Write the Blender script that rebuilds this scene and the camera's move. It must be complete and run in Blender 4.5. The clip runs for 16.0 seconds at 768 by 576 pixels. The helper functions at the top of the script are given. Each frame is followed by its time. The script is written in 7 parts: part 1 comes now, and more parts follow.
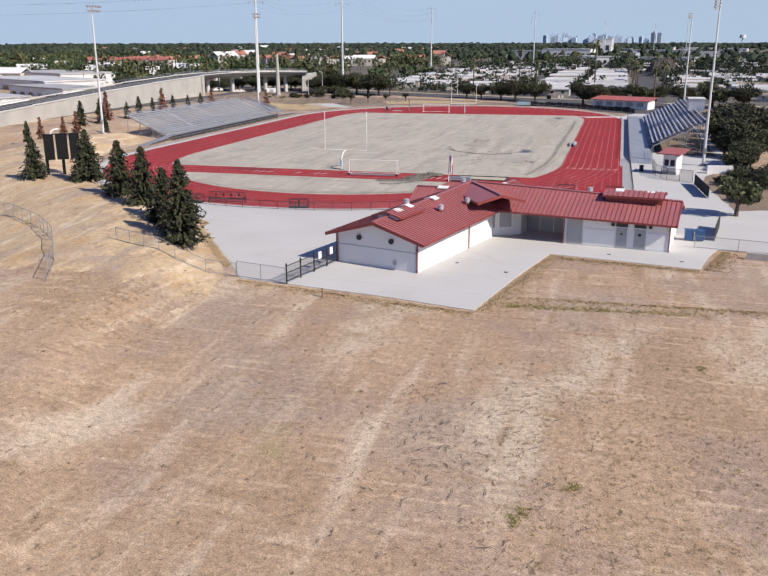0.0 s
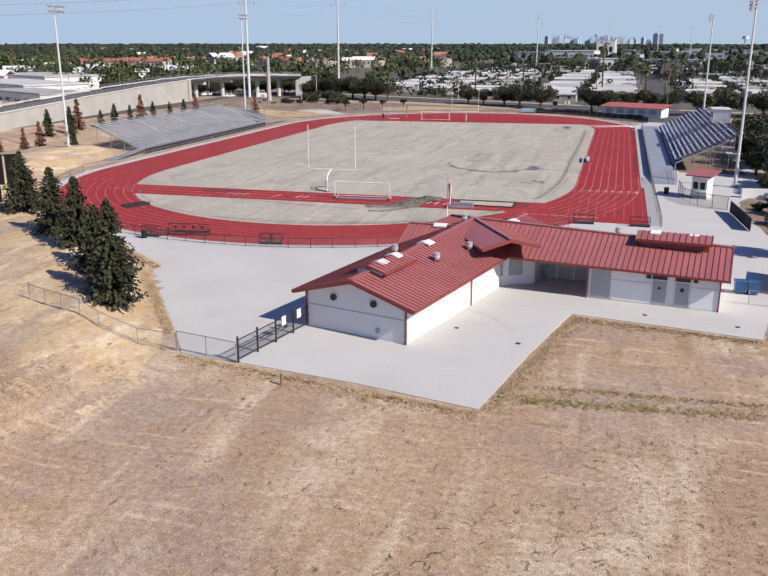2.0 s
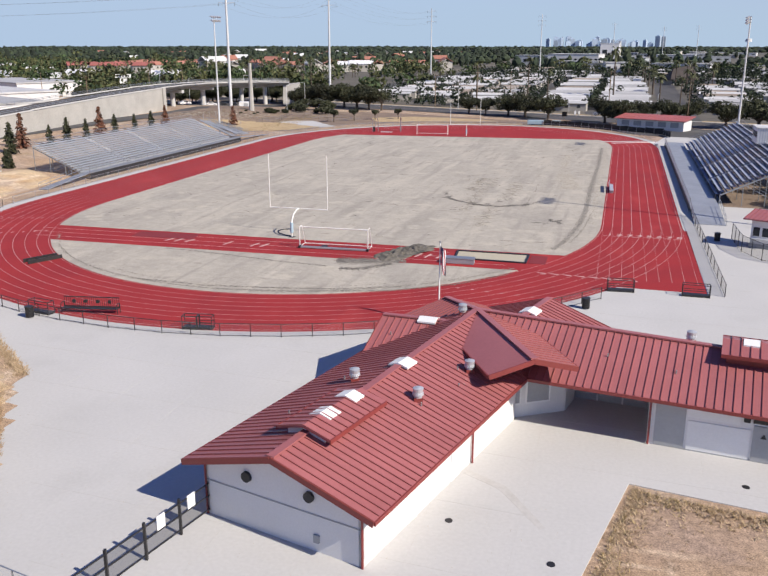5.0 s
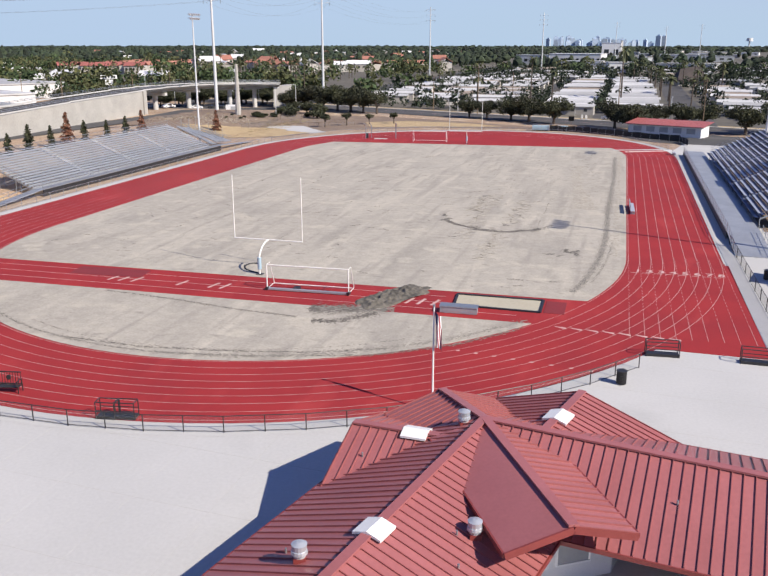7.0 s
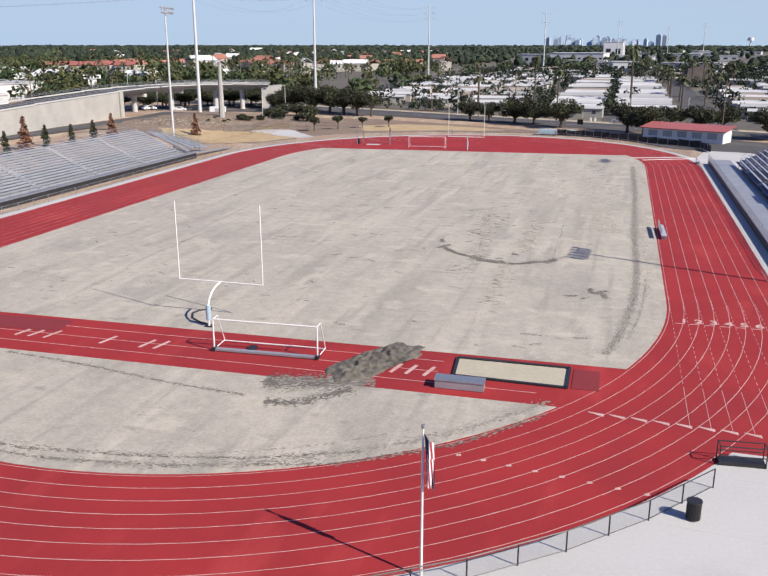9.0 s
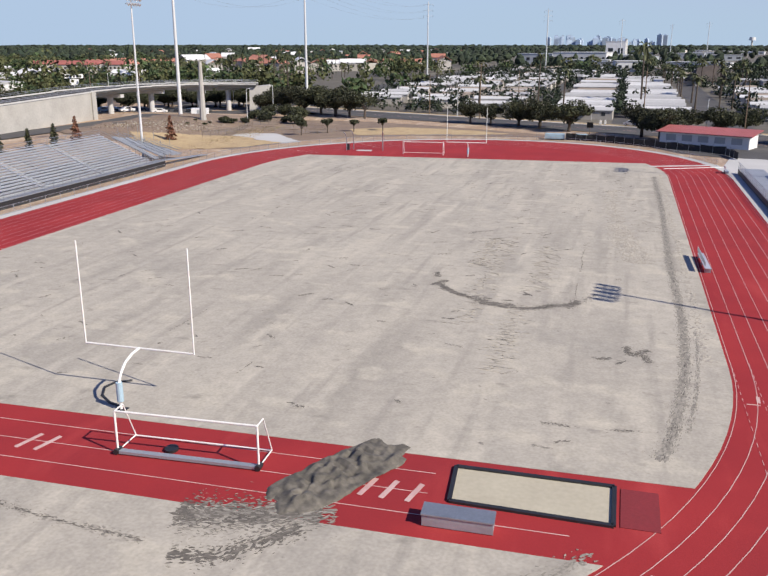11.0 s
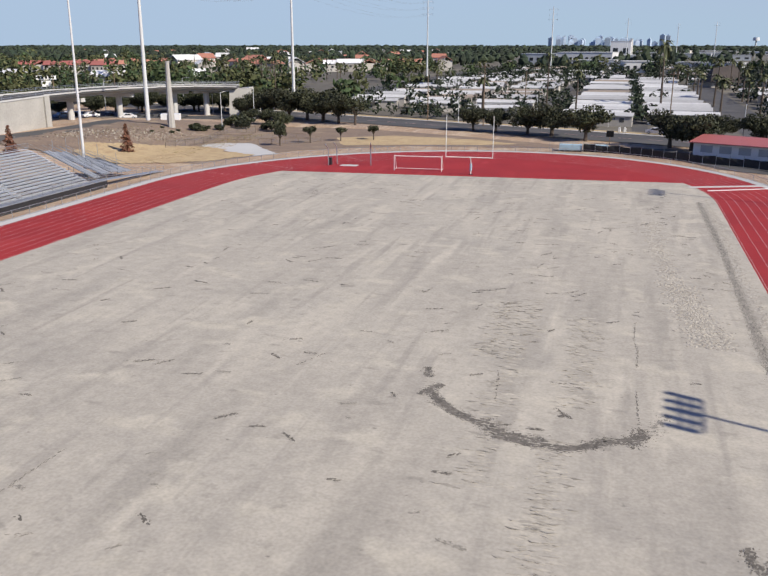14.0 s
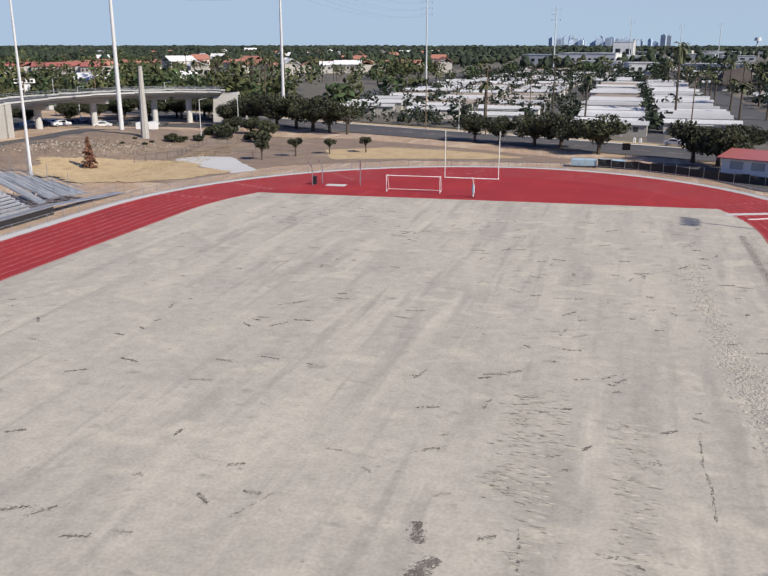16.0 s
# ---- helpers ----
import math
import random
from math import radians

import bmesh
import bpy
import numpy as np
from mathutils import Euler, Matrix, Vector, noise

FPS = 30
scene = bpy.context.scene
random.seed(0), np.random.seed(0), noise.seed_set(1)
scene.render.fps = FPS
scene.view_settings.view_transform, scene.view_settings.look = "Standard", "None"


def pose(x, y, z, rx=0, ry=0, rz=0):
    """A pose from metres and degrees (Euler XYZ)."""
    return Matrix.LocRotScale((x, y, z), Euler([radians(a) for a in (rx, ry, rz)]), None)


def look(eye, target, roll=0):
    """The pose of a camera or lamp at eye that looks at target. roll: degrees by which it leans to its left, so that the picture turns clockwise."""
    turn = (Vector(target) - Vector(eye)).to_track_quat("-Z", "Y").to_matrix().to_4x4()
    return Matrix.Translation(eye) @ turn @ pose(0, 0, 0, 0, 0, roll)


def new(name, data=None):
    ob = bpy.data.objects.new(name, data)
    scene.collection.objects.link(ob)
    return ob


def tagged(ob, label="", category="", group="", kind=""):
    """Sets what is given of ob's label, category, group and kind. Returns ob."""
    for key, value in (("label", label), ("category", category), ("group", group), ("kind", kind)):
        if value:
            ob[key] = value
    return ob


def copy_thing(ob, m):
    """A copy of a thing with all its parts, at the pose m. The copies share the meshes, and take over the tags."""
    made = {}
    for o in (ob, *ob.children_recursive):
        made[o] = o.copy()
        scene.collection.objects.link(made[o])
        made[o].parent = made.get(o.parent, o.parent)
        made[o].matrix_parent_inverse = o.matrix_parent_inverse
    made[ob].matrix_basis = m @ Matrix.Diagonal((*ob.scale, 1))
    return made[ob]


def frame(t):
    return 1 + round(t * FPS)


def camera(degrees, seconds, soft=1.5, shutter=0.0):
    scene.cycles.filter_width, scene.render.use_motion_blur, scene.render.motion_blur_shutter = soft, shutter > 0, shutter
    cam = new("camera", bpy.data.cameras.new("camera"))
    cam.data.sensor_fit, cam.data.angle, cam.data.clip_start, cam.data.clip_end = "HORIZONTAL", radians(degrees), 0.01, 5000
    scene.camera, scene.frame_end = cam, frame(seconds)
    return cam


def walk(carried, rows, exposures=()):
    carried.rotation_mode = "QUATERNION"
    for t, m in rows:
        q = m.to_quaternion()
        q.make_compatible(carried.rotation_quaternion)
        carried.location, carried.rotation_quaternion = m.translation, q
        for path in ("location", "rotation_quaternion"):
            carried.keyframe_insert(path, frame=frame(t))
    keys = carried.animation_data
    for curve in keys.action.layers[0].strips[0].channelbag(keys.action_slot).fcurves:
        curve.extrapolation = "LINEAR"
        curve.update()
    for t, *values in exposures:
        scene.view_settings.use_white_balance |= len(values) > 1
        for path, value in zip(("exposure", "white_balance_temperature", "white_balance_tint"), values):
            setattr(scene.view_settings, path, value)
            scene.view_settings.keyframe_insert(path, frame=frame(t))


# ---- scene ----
cam = camera(49.7, 16.0)
PATH = [
    (0, (42.454, -127.839, 19.879), (41.944, -125.991, 19.31), -0.1),
    (0.5, (41.677, -123.867, 20.085), (41.167, -122.02, 19.515), -0.1),
    (1, (40.983, -119.827, 20.217), (40.471, -117.979, 19.647), -0.1),
    (1.5, (40.24, -115.779, 20.367), (39.728, -113.931, 19.798), -0.1),
    (2, (39.506, -111.626, 20.559), (38.994, -109.778, 19.991), -0.0),
    (2.5, (38.748, -107.483, 20.74), (38.237, -105.635, 20.172), 0.0),
    (3, (38.019, -103.316, 20.929), (37.506, -101.468, 20.362), 0.0),
    (3.5, (37.27, -99.089, 21.038), (36.757, -97.241, 20.471), 0.0),
    (4, (36.534, -94.832, 21.13), (36.02, -92.984, 20.563), -0.0),
    (4.2, (36.209, -93.203, 21.126), (35.696, -91.354, 20.561), 0.0),
    (6.3, (33.554, -76.868, 21.294), (33.036, -75.02, 20.732), -0.0),
    (6.5, (33.146, -75.301, 21.28), (32.629, -73.453, 20.717), -0.0),
    (7, (32.295, -71.203, 21.284), (31.781, -69.354, 20.72), 0.0),
    (7.5, (31.454, -67.04, 21.196), (30.939, -65.191, 20.632), -0.0),
    (8, (30.6, -62.869, 21.089), (30.087, -61.02, 20.524), -0.0),
    (8.5, (29.821, -58.653, 20.904), (29.308, -56.804, 20.34), -0.0),
    (9, (29.104, -54.508, 20.77), (28.591, -52.659, 20.205), -0.0),
    (9.2, (28.835, -52.819, 20.7), (28.322, -50.971, 20.135), -0.0),
    (11.5, (25.374, -33.84, 19.825), (24.861, -31.991, 19.26), 0.0),
    (12, (24.645, -29.726, 19.661), (24.13, -27.878, 19.096), 0.0),
    (12.5, (23.866, -25.595, 19.466), (23.351, -23.747, 18.901), 0.0),
    (13, (23.141, -21.564, 19.386), (22.626, -19.716, 18.821), 0.0),
    (13.5, (22.398, -17.628, 19.374), (21.882, -15.78, 18.809), 0.0),
    (14, (21.644, -13.635, 19.388), (21.128, -11.787, 18.824), 0.0),
    (14.5, (20.859, -9.452, 19.461), (20.342, -7.605, 18.896), 0.0),
    (15, (20.073, -5.517, 19.655), (19.556, -3.669, 19.089), 0.0),
    (15.5, (19.253, -1.471, 19.82), (18.738, 0.377, 19.255), 0.0),
    (16, (18.46, 2.629, 19.999), (17.944, 4.477, 19.435), 0.0),
]
walk(cam, [(t, look(eye, target, roll)) for t, eye, target, roll in PATH],
     exposures=[(0.0, 0.40, 6600, 12), (3.5, 0.40, 6600, 12), (7.5, 0.55, 6600, 12), (12.0, 0.41, 6600, 11), (16.0, 0.36, 6600, 10)])

# ---------- world, sun ----------
world = bpy.data.worlds.new("sky")
scene.world = world
world.use_nodes = True
wn, wl = world.node_tree.nodes, world.node_tree.links
wn.clear()
sky = wn.new("ShaderNodeTexSky")
sky.sky_type = "NISHITA"
sky.sun_disc = False
SUN_EL, SUN_AZ = radians(38.3), math.atan2(30.4, -11.3)   # azimuth from +y towards +x
sky.sun_elevation, sky.sun_rotation = SUN_EL, SUN_AZ
sky.air_density, sky.dust_density, sky.ozone_density = 1.0, 0.0, 1.0
bg = wn.new("ShaderNodeBackground")
bg.inputs["Strength"].default_value = 0.058
wo = wn.new("ShaderNodeOutputWorld")
tint = wn.new("ShaderNodeMix")
tint.data_type, tint.blend_type = "RGBA", "MULTIPLY"
tint.inputs[0].default_value = 1.0
tint.inputs[7].default_value = (0.86, 0.93, 1.48, 1)
wl.new(sky.outputs["Color"], tint.inputs[6])
cap = wn.new("ShaderNodeMix")
cap.data_type, cap.blend_type = "RGBA", "DARKEN"
cap.inputs[0].default_value = 1.0
cap.inputs[7].default_value = (5.6, 7.4, 10.2, 1)
wl.new(tint.outputs[2], cap.inputs[6])
# pale haze low over the horizon
tc0, xyz, low = wn.new("ShaderNodeTexCoord"), wn.new("ShaderNodeSeparateXYZ"), wn.new("ShaderNodeMapRange")
wl.new(tc0.outputs["Generated"], xyz.inputs["Vector"])
wl.new(xyz.outputs["Z"], low.inputs["Value"])
low.inputs["From Min"].default_value, low.inputs["From Max"].default_value = 0.0, 0.26
low.inputs["To Min"].default_value, low.inputs["To Max"].default_value = 0.92, 0.0
lift = wn.new("ShaderNodeMix")
lift.data_type, lift.blend_type = "RGBA", "MIX"
wl.new(low.outputs["Result"], lift.inputs[0])
lift.inputs[7].default_value = (5.5, 7.3, 9.6, 1)
wl.new(cap.outputs[2], lift.inputs[6])
wl.new(lift.outputs[2], bg.inputs["Color"])
wl.new(bg.outputs["Background"], wo.inputs["Surface"])

sun = new("sun", bpy.data.lights.new("sun", "SUN"))
sun.data.energy, sun.data.angle, sun.data.color = 4.4, radians(0.5), (1.0, 0.935, 0.82)
sun_dir = Vector((math.sin(SUN_AZ) * math.cos(SUN_EL), math.cos(SUN_AZ) * math.cos(SUN_EL), math.sin(SUN_EL)))
sun.matrix_world = look(sun_dir * 100, (0, 0, 0))


# ---------- materials ----------
def surf(name, c1, c2, scale=1.0, rough=0.8, fine=8.0, fine_amount=0.15, bump=0.0, metal=0.0, stretch=(1, 1, 1), turn=0.0,
         spots=None, spot_scale=0.2, spot_edge=(0.55, 0.7), per_object=0.0, per_island=0.0, layers=(), spec=0.5, fine2=0.0):
    """A surface of two tones in broad noise, with fine grain over it and, if given, patches of a third tone."""
    m = bpy.data.materials.new(name)
    m.use_nodes = True
    n, l = m.node_tree.nodes, m.node_tree.links
    b = n["Principled BSDF"]
    b.inputs["Roughness"].default_value = rough
    b.inputs["Metallic"].default_value = metal
    b.inputs["Specular IOR Level"].default_value = spec
    tc = n.new("ShaderNodeTexCoord")
    mp = n.new("ShaderNodeMapping")
    mp.inputs["Scale"].default_value = stretch
    mp.inputs["Rotation"].default_value = (0, 0, radians(turn))
    l.new(tc.outputs["Object"], mp.inputs["Vector"])

    def noise_tex(sc, detail, vec):
        t = n.new("ShaderNodeTexNoise")
        t.inputs["Scale"].default_value, t.inputs["Detail"].default_value = sc, detail
        l.new(vec, t.inputs["Vector"])
        return t

    def mix(kind, fac, a, bb):
        x = n.new("ShaderNodeMix")
        x.data_type, x.blend_type = "RGBA", kind
        for sock, v in ((x.inputs[0], fac), (x.inputs[6], a), (x.inputs[7], bb)):
            if isinstance(v, (int, float)):
                sock.default_value = v
            elif isinstance(v, tuple):
                sock.default_value = (*v, 1)
            else:
                l.new(v, sock)
        return x.outputs[2]

    def ramp(src, lo, hi):
        r = n.new("ShaderNodeMapRange")
        r.inputs["From Min"].default_value, r.inputs["From Max"].default_value = lo, hi
        l.new(src, r.inputs["Value"])
        return r.outputs["Result"]

    big = noise_tex(scale, 5, mp.outputs["Vector"])
    col = mix("MIX", ramp(big.outputs["Fac"], 0.32, 0.68), c1, c2)
    if spots:
        sp = noise_tex(spot_scale, 6, tc.outputs["Object"])
        col = mix("MIX", ramp(sp.outputs["Fac"], *spot_edge), col, spots)
    for c3, sc3, st3, turn3, e3 in layers:
        mp2 = n.new("ShaderNodeMapping")
        mp2.inputs["Scale"].default_value = st3
        mp2.inputs["Rotation"].default_value = (0, 0, radians(turn3))
        mp2.inputs["Location"].default_value = (sc3 * 37, turn3, 0)
        l.new(tc.outputs["Object"], mp2.inputs["Vector"])
        s2 = noise_tex(sc3, 7, mp2.outputs["Vector"])
        col = mix("MIX", ramp(s2.outputs["Fac"], *e3), col, c3)
    fn = noise_tex(fine, 6, tc.outputs["Object"])
    if fine_amount:
        g = n.new("ShaderNodeMapRange")
        g.inputs["From Min"].default_value, g.inputs["From Max"].default_value = 0.25, 0.75
        g.inputs["To Min"].default_value, g.inputs["To Max"].default_value = 1 - fine_amount, 1 + fine_amount
        l.new(fn.outputs["Fac"], g.inputs["Value"])
        col = mix("MULTIPLY", 1.0, col, g.outputs["Result"])
    if fine2:
        f2 = noise_tex(fine * 5, 3, tc.outputs["Object"])
        g = n.new("ShaderNodeMapRange")
        g.inputs["From Min"].default_value, g.inputs["From Max"].default_value = 0.3, 0.7
        g.inputs["To Min"].default_value, g.inputs["To Max"].default_value = 1 - fine2, 1 + fine2
        l.new(f2.outputs["Fac"], g.inputs["Value"])
        col = mix("MULTIPLY", 1.0, col, g.outputs["Result"])
    for amount, node, sock in ((per_object, "ShaderNodeObjectInfo", "Random"), (per_island, "ShaderNodeNewGeometry", "Random Per Island")):
        if amount:
            o = n.new(node)
            g = n.new("ShaderNodeMapRange")
            g.inputs["To Min"].default_value, g.inputs["To Max"].default_value = 1 - amount, 1 + amount
            l.new(o.outputs[sock], g.inputs["Value"])
            col = mix("MULTIPLY", 1.0, col, g.outputs["Result"])
    l.new(col, b.inputs["Base Color"])
    if bump:
        bp = n.new("ShaderNodeBump")
        bp.inputs["Strength"].default_value, bp.inputs["Distance"].default_value = min(1.0, bump), 0.05
        l.new(fn.outputs["Fac"], bp.inputs["Height"])
        l.new(bp.outputs["Normal"], b.inputs["Normal"])
    return m


M = {}
M["grass"] = surf("dry_grass", (0.425, 0.300, 0.198), (0.340, 0.234, 0.151), 0.16, 0.95, 2.6, 0.26, 0.45, fine2=0.38, stretch=(1, 0.4, 1), turn=24,
                  spots=(0.355, 0.265, 0.20), spot_scale=0.06, spot_edge=(0.5, 0.60),
                  layers=[((0.52, 0.41, 0.30), 0.5, (1, 0.10, 1), 12, (0.53, 0.68)), ((0.50, 0.40, 0.295), 0.10, (1, 0.6, 1), -25, (0.55, 0.66)), ((0.335, 0.24, 0.178), 0.085, (1, 1, 1), 40, (0.55, 0.64)),
                          ((0.31, 0.21, 0.13), 0.9, (0.22, 1, 1), 8, (0.56, 0.74)), ((0.30, 0.205, 0.125), 0.6, (1, 0.22, 1), -30, (0.57, 0.74)), ((0.50, 0.375, 0.265), 1.1, (0.14, 1, 1), 20, (0.57, 0.72)),
                          ((0.315, 0.25, 0.13), 0.12, (1, 1, 1), 3, (0.66, 0.76)), ((0.16, 0.11, 0.065), 2.6, (1, 0.45, 1), 5, (0.635, 0.72)), ((0.17, 0.115, 0.07), 5.5, (0.5, 1, 1), 15, (0.66, 0.73))])
M["concrete"] = surf("concrete", (0.515, 0.508, 0.492), (0.475, 0.47, 0.455), 0.12, 0.85, 5.0, 0.05, 0.1, spots=(0.44, 0.435, 0.42), spot_scale=0.16, spot_edge=(0.58, 0.8))
M["old_concrete"] = surf("old_concrete", (0.43, 0.412, 0.38), (0.36, 0.344, 0.316), 0.25, 0.9, 3.0, 0.12, 0.2)
M["track"] = surf("track_rubber", (0.335, 0.030, 0.032), (0.28, 0.024, 0.028), 0.16, 0.85, 14.0, 0.08, 0.15, spots=(0.27, 0.026, 0.03), spot_scale=0.08, spot_edge=(0.52, 0.75), spec=0.25, layers=[((0.39, 0.045, 0.045), 0.3, (1, 0.3, 1), 15, (0.58, 0.75))])
M["track_worn"] = surf("track_worn", (0.22, 0.022, 0.028), (0.19, 0.022, 0.026), 0.5, 0.85, 9.0, 0.12, 0.15)
M["line"] = surf("line_paint", (0.60, 0.42, 0.39), (0.50, 0.30, 0.28), 0.6, 0.8, 6.0, 0.12)
M["dirt"] = surf("bare_dirt", (0.425, 0.39, 0.328), (0.372, 0.34, 0.287), 0.11, 0.95, 1.1, 0.10, 0.25, fine2=0.10, stretch=(1, 0.4, 1), turn=-38,
                 spots=(0.325, 0.30, 0.258), spot_scale=0.085, spot_edge=(0.53, 0.72),
                 layers=[((0.475, 0.433, 0.358), 0.2, (1, 0.3, 1), -40, (0.53, 0.72)), ((0.325, 0.298, 0.253), 0.3, (1, 0.16, 1), -36, (0.55, 0.70)), ((0.48, 0.438, 0.363), 0.5, (1, 0.10, 1), -3, (0.57, 0.72)),
                         ((0.46, 0.42, 0.345), 0.35, (0.7, 1, 1), 60, (0.55, 0.66)), ((0.33, 0.302, 0.258), 0.7, (1, 0.07, 1), -34, (0.57, 0.70)), ((0.29, 0.266, 0.225), 0.8, (0.6, 1, 1), 20, (0.62, 0.74)), ((0.22, 0.20, 0.17), 1.7, (0.7, 1, 1), 12, (0.69, 0.76))])
M["scuff"] = surf("scuffed_dirt", (0.30, 0.275, 0.232), (0.235, 0.215, 0.182), 0.9, 0.95, 5.0, 0.22, 0.3, per_island=0.22)
M["heap"] = surf("heaped_soil", (0.15, 0.135, 0.112), (0.085, 0.077, 0.064), 0.9, 0.95, 4.0, 0.3, 0.6)
M["crust"] = surf("dirt_crust", (0.405, 0.37, 0.31), (0.345, 0.316, 0.266), 0.9, 0.95, 5.0, 0.15, 0.3, per_island=0.16)
M["tyre"] = surf("tyre_grey_dirt", (0.29, 0.272, 0.24), (0.22, 0.208, 0.185), 0.8, 0.95, 4.0, 0.25, 0.3)
M["dark_dirt"] = surf("damp_dirt", (0.165, 0.148, 0.125), (0.115, 0.103, 0.087), 1.2, 0.95, 6.0, 0.3, 0.5, per_island=0.2)
M["sand"] = surf("pit_sand", (0.46, 0.42, 0.32), (0.42, 0.38, 0.29), 0.5, 0.95, 4.0, 0.08, 0.2)
M["roof"] = surf("red_roof_metal", (0.375, 0.130, 0.130), (0.325, 0.110, 0.110), 0.3, 0.42, 6.0, 0.07, 0.0, per_object=0.05)
M["roof_rib"] = surf("red_roof_seam", (0.33, 0.105, 0.10), (0.28, 0.09, 0.086), 0.5, 0.45, 6.0, 0.05)
M["stain"] = surf("concrete_stain", (0.455, 0.44, 0.415), (0.49, 0.48, 0.46), 0.8, 0.9, 4.0, 0.08)
M["panel_black"] = surf("matt_black_panel", (0.012, 0.012, 0.013), (0.016, 0.016, 0.017), 0.8, 0.9, 4.0, 0.15, spec=0.1)
M["fascia"] = surf("red_fascia", (0.24, 0.045, 0.04), (0.20, 0.038, 0.034), 0.5, 0.5, 6.0, 0.06)
M["stucco"] = surf("white_stucco", (0.74, 0.735, 0.725), (0.69, 0.685, 0.675), 0.3, 0.9, 12.0, 0.04, 0.15)
M["trim_white"] = surf("white_paint", (0.78, 0.78, 0.77), (0.74, 0.74, 0.73), 0.6, 0.5, 8.0, 0.03)
M["goal_white"] = surf("white_tube_paint", (0.80, 0.79, 0.75), (0.75, 0.74, 0.70), 0.9, 0.4, 5.0, 0.05)
M["door"] = surf("grey_door_paint", (0.36, 0.37, 0.38), (0.32, 0.33, 0.345), 0.6, 0.5, 6.0, 0.05)
M["dark"] = surf("dark_metal", (0.025, 0.025, 0.028), (0.018, 0.018, 0.02), 1.0, 0.5, 6.0, 0.1)
M["black_iron"] = surf("black_iron_paint", (0.02, 0.02, 0.022), (0.03, 0.028, 0.027), 1.0, 0.45, 9.0, 0.1)
M["galv"] = surf("galvanised_steel", (0.42, 0.44, 0.46), (0.36, 0.38, 0.40), 1.5, 0.42, 8.0, 0.08, metal=0.7)
M["alu"] = surf("seat_aluminium", (0.58, 0.60, 0.63), (0.52, 0.54, 0.57), 0.4, 0.38, 5.0, 0.07, metal=0.45)
M["alu_dull"] = surf("dull_aluminium", (0.40, 0.42, 0.45), (0.34, 0.36, 0.39), 0.5, 0.5, 5.0, 0.09, metal=0.4)
M["steel_white"] = surf("pale_pole_steel", (0.62, 0.63, 0.63), (0.56, 0.57, 0.57), 0.2, 0.5, 3.0, 0.05)
# bluish shade between the silver seat rows, put into the footboard colour
M["shade_blue"] = surf("shade_blue_footboards", (0.045, 0.075, 0.19), (0.035, 0.06, 0.15), 0.5, 0.5, 5.0, 0.1)
M["asphalt"] = surf("asphalt", (0.085, 0.082, 0.08), (0.065, 0.063, 0.062), 0.15, 0.9, 6.0, 0.15, 0.2, spots=(0.11, 0.105, 0.10), spot_scale=0.09)
M["bark"] = surf("bark", (0.11, 0.085, 0.065), (0.075, 0.058, 0.045), 2.0, 0.95, 9.0, 0.25, 0.5)
M["conifer"] = surf("conifer_needles", (0.013, 0.018, 0.007), (0.046, 0.047, 0.017), 0.9, 0.8, 6.0, 0.3, per_island=0.55)
M["leaf"] = surf("tree_leaves", (0.021, 0.028, 0.012), (0.056, 0.058, 0.025), 0.5, 0.75, 4.0, 0.3, per_island=0.4, per_object=0.3)
M["leaf_dry"] = surf("rusty_leaves", (0.13, 0.05, 0.03), (0.17, 0.075, 0.04), 0.9, 0.85, 4.0, 0.3, per_island=0.35)
M["leaf_far"] = surf("far_tree_leaves", (0.013, 0.024, 0.014), (0.034, 0.046, 0.021), 0.012, 0.9, 0.7, 0.5, per_island=0.55)
M["palm"] = surf("palm_fronds", (0.07, 0.085, 0.032), (0.11, 0.115, 0.05), 0.6, 0.7, 4.0, 0.3, per_island=0.3)
M["white_roof"] = surf("white_coated_roof", (0.53, 0.53, 0.525), (0.40, 0.40, 0.40), 0.12, 0.7, 1.5, 0.10, per_object=0.22)
M["house_wall"] = surf("pale_siding", (0.52, 0.49, 0.44), (0.45, 0.42, 0.38), 0.3, 0.85, 2.0, 0.08, per_object=0.25)
M["glass"] = surf("dark_glass", (0.03, 0.035, 0.04), (0.04, 0.045, 0.05), 0.5, 0.12, 4.0, 0.1)
M["tile_roof"] = surf("orange_tile_roof", (0.38, 0.17, 0.12), (0.33, 0.14, 0.10), 0.3, 0.85, 2.0, 0.15, per_object=0.2)
M["red_roof_far"] = surf("red_tile_roof", (0.36, 0.125, 0.105), (0.30, 0.10, 0.085), 0.3, 0.85, 2.0, 0.12)
# pale blue of distance haze mixed into the towers' base colour
M["tower"] = surf("hazed_tower_facade", (0.44, 0.53, 0.64), (0.37, 0.46, 0.56), 0.02, 0.8, 0.1, 0.1, per_object=0.25)
M["soil"] = surf("brown_soil", (0.24, 0.175, 0.125), (0.19, 0.14, 0.105), 0.25, 0.95, 2.2, 0.25, 0.5, spots=(0.30, 0.23, 0.16), spot_scale=0.15)
M["soil_crack"] = surf("cracked_soil", (0.13, 0.10, 0.075), (0.10, 0.075, 0.055), 1.0, 0.95, 5.0, 0.2)
M["tuft"] = surf("grass_tufts", (0.50, 0.375, 0.235), (0.43, 0.315, 0.195), 0.3, 0.9, 4.0, 0.15, per_island=0.2)
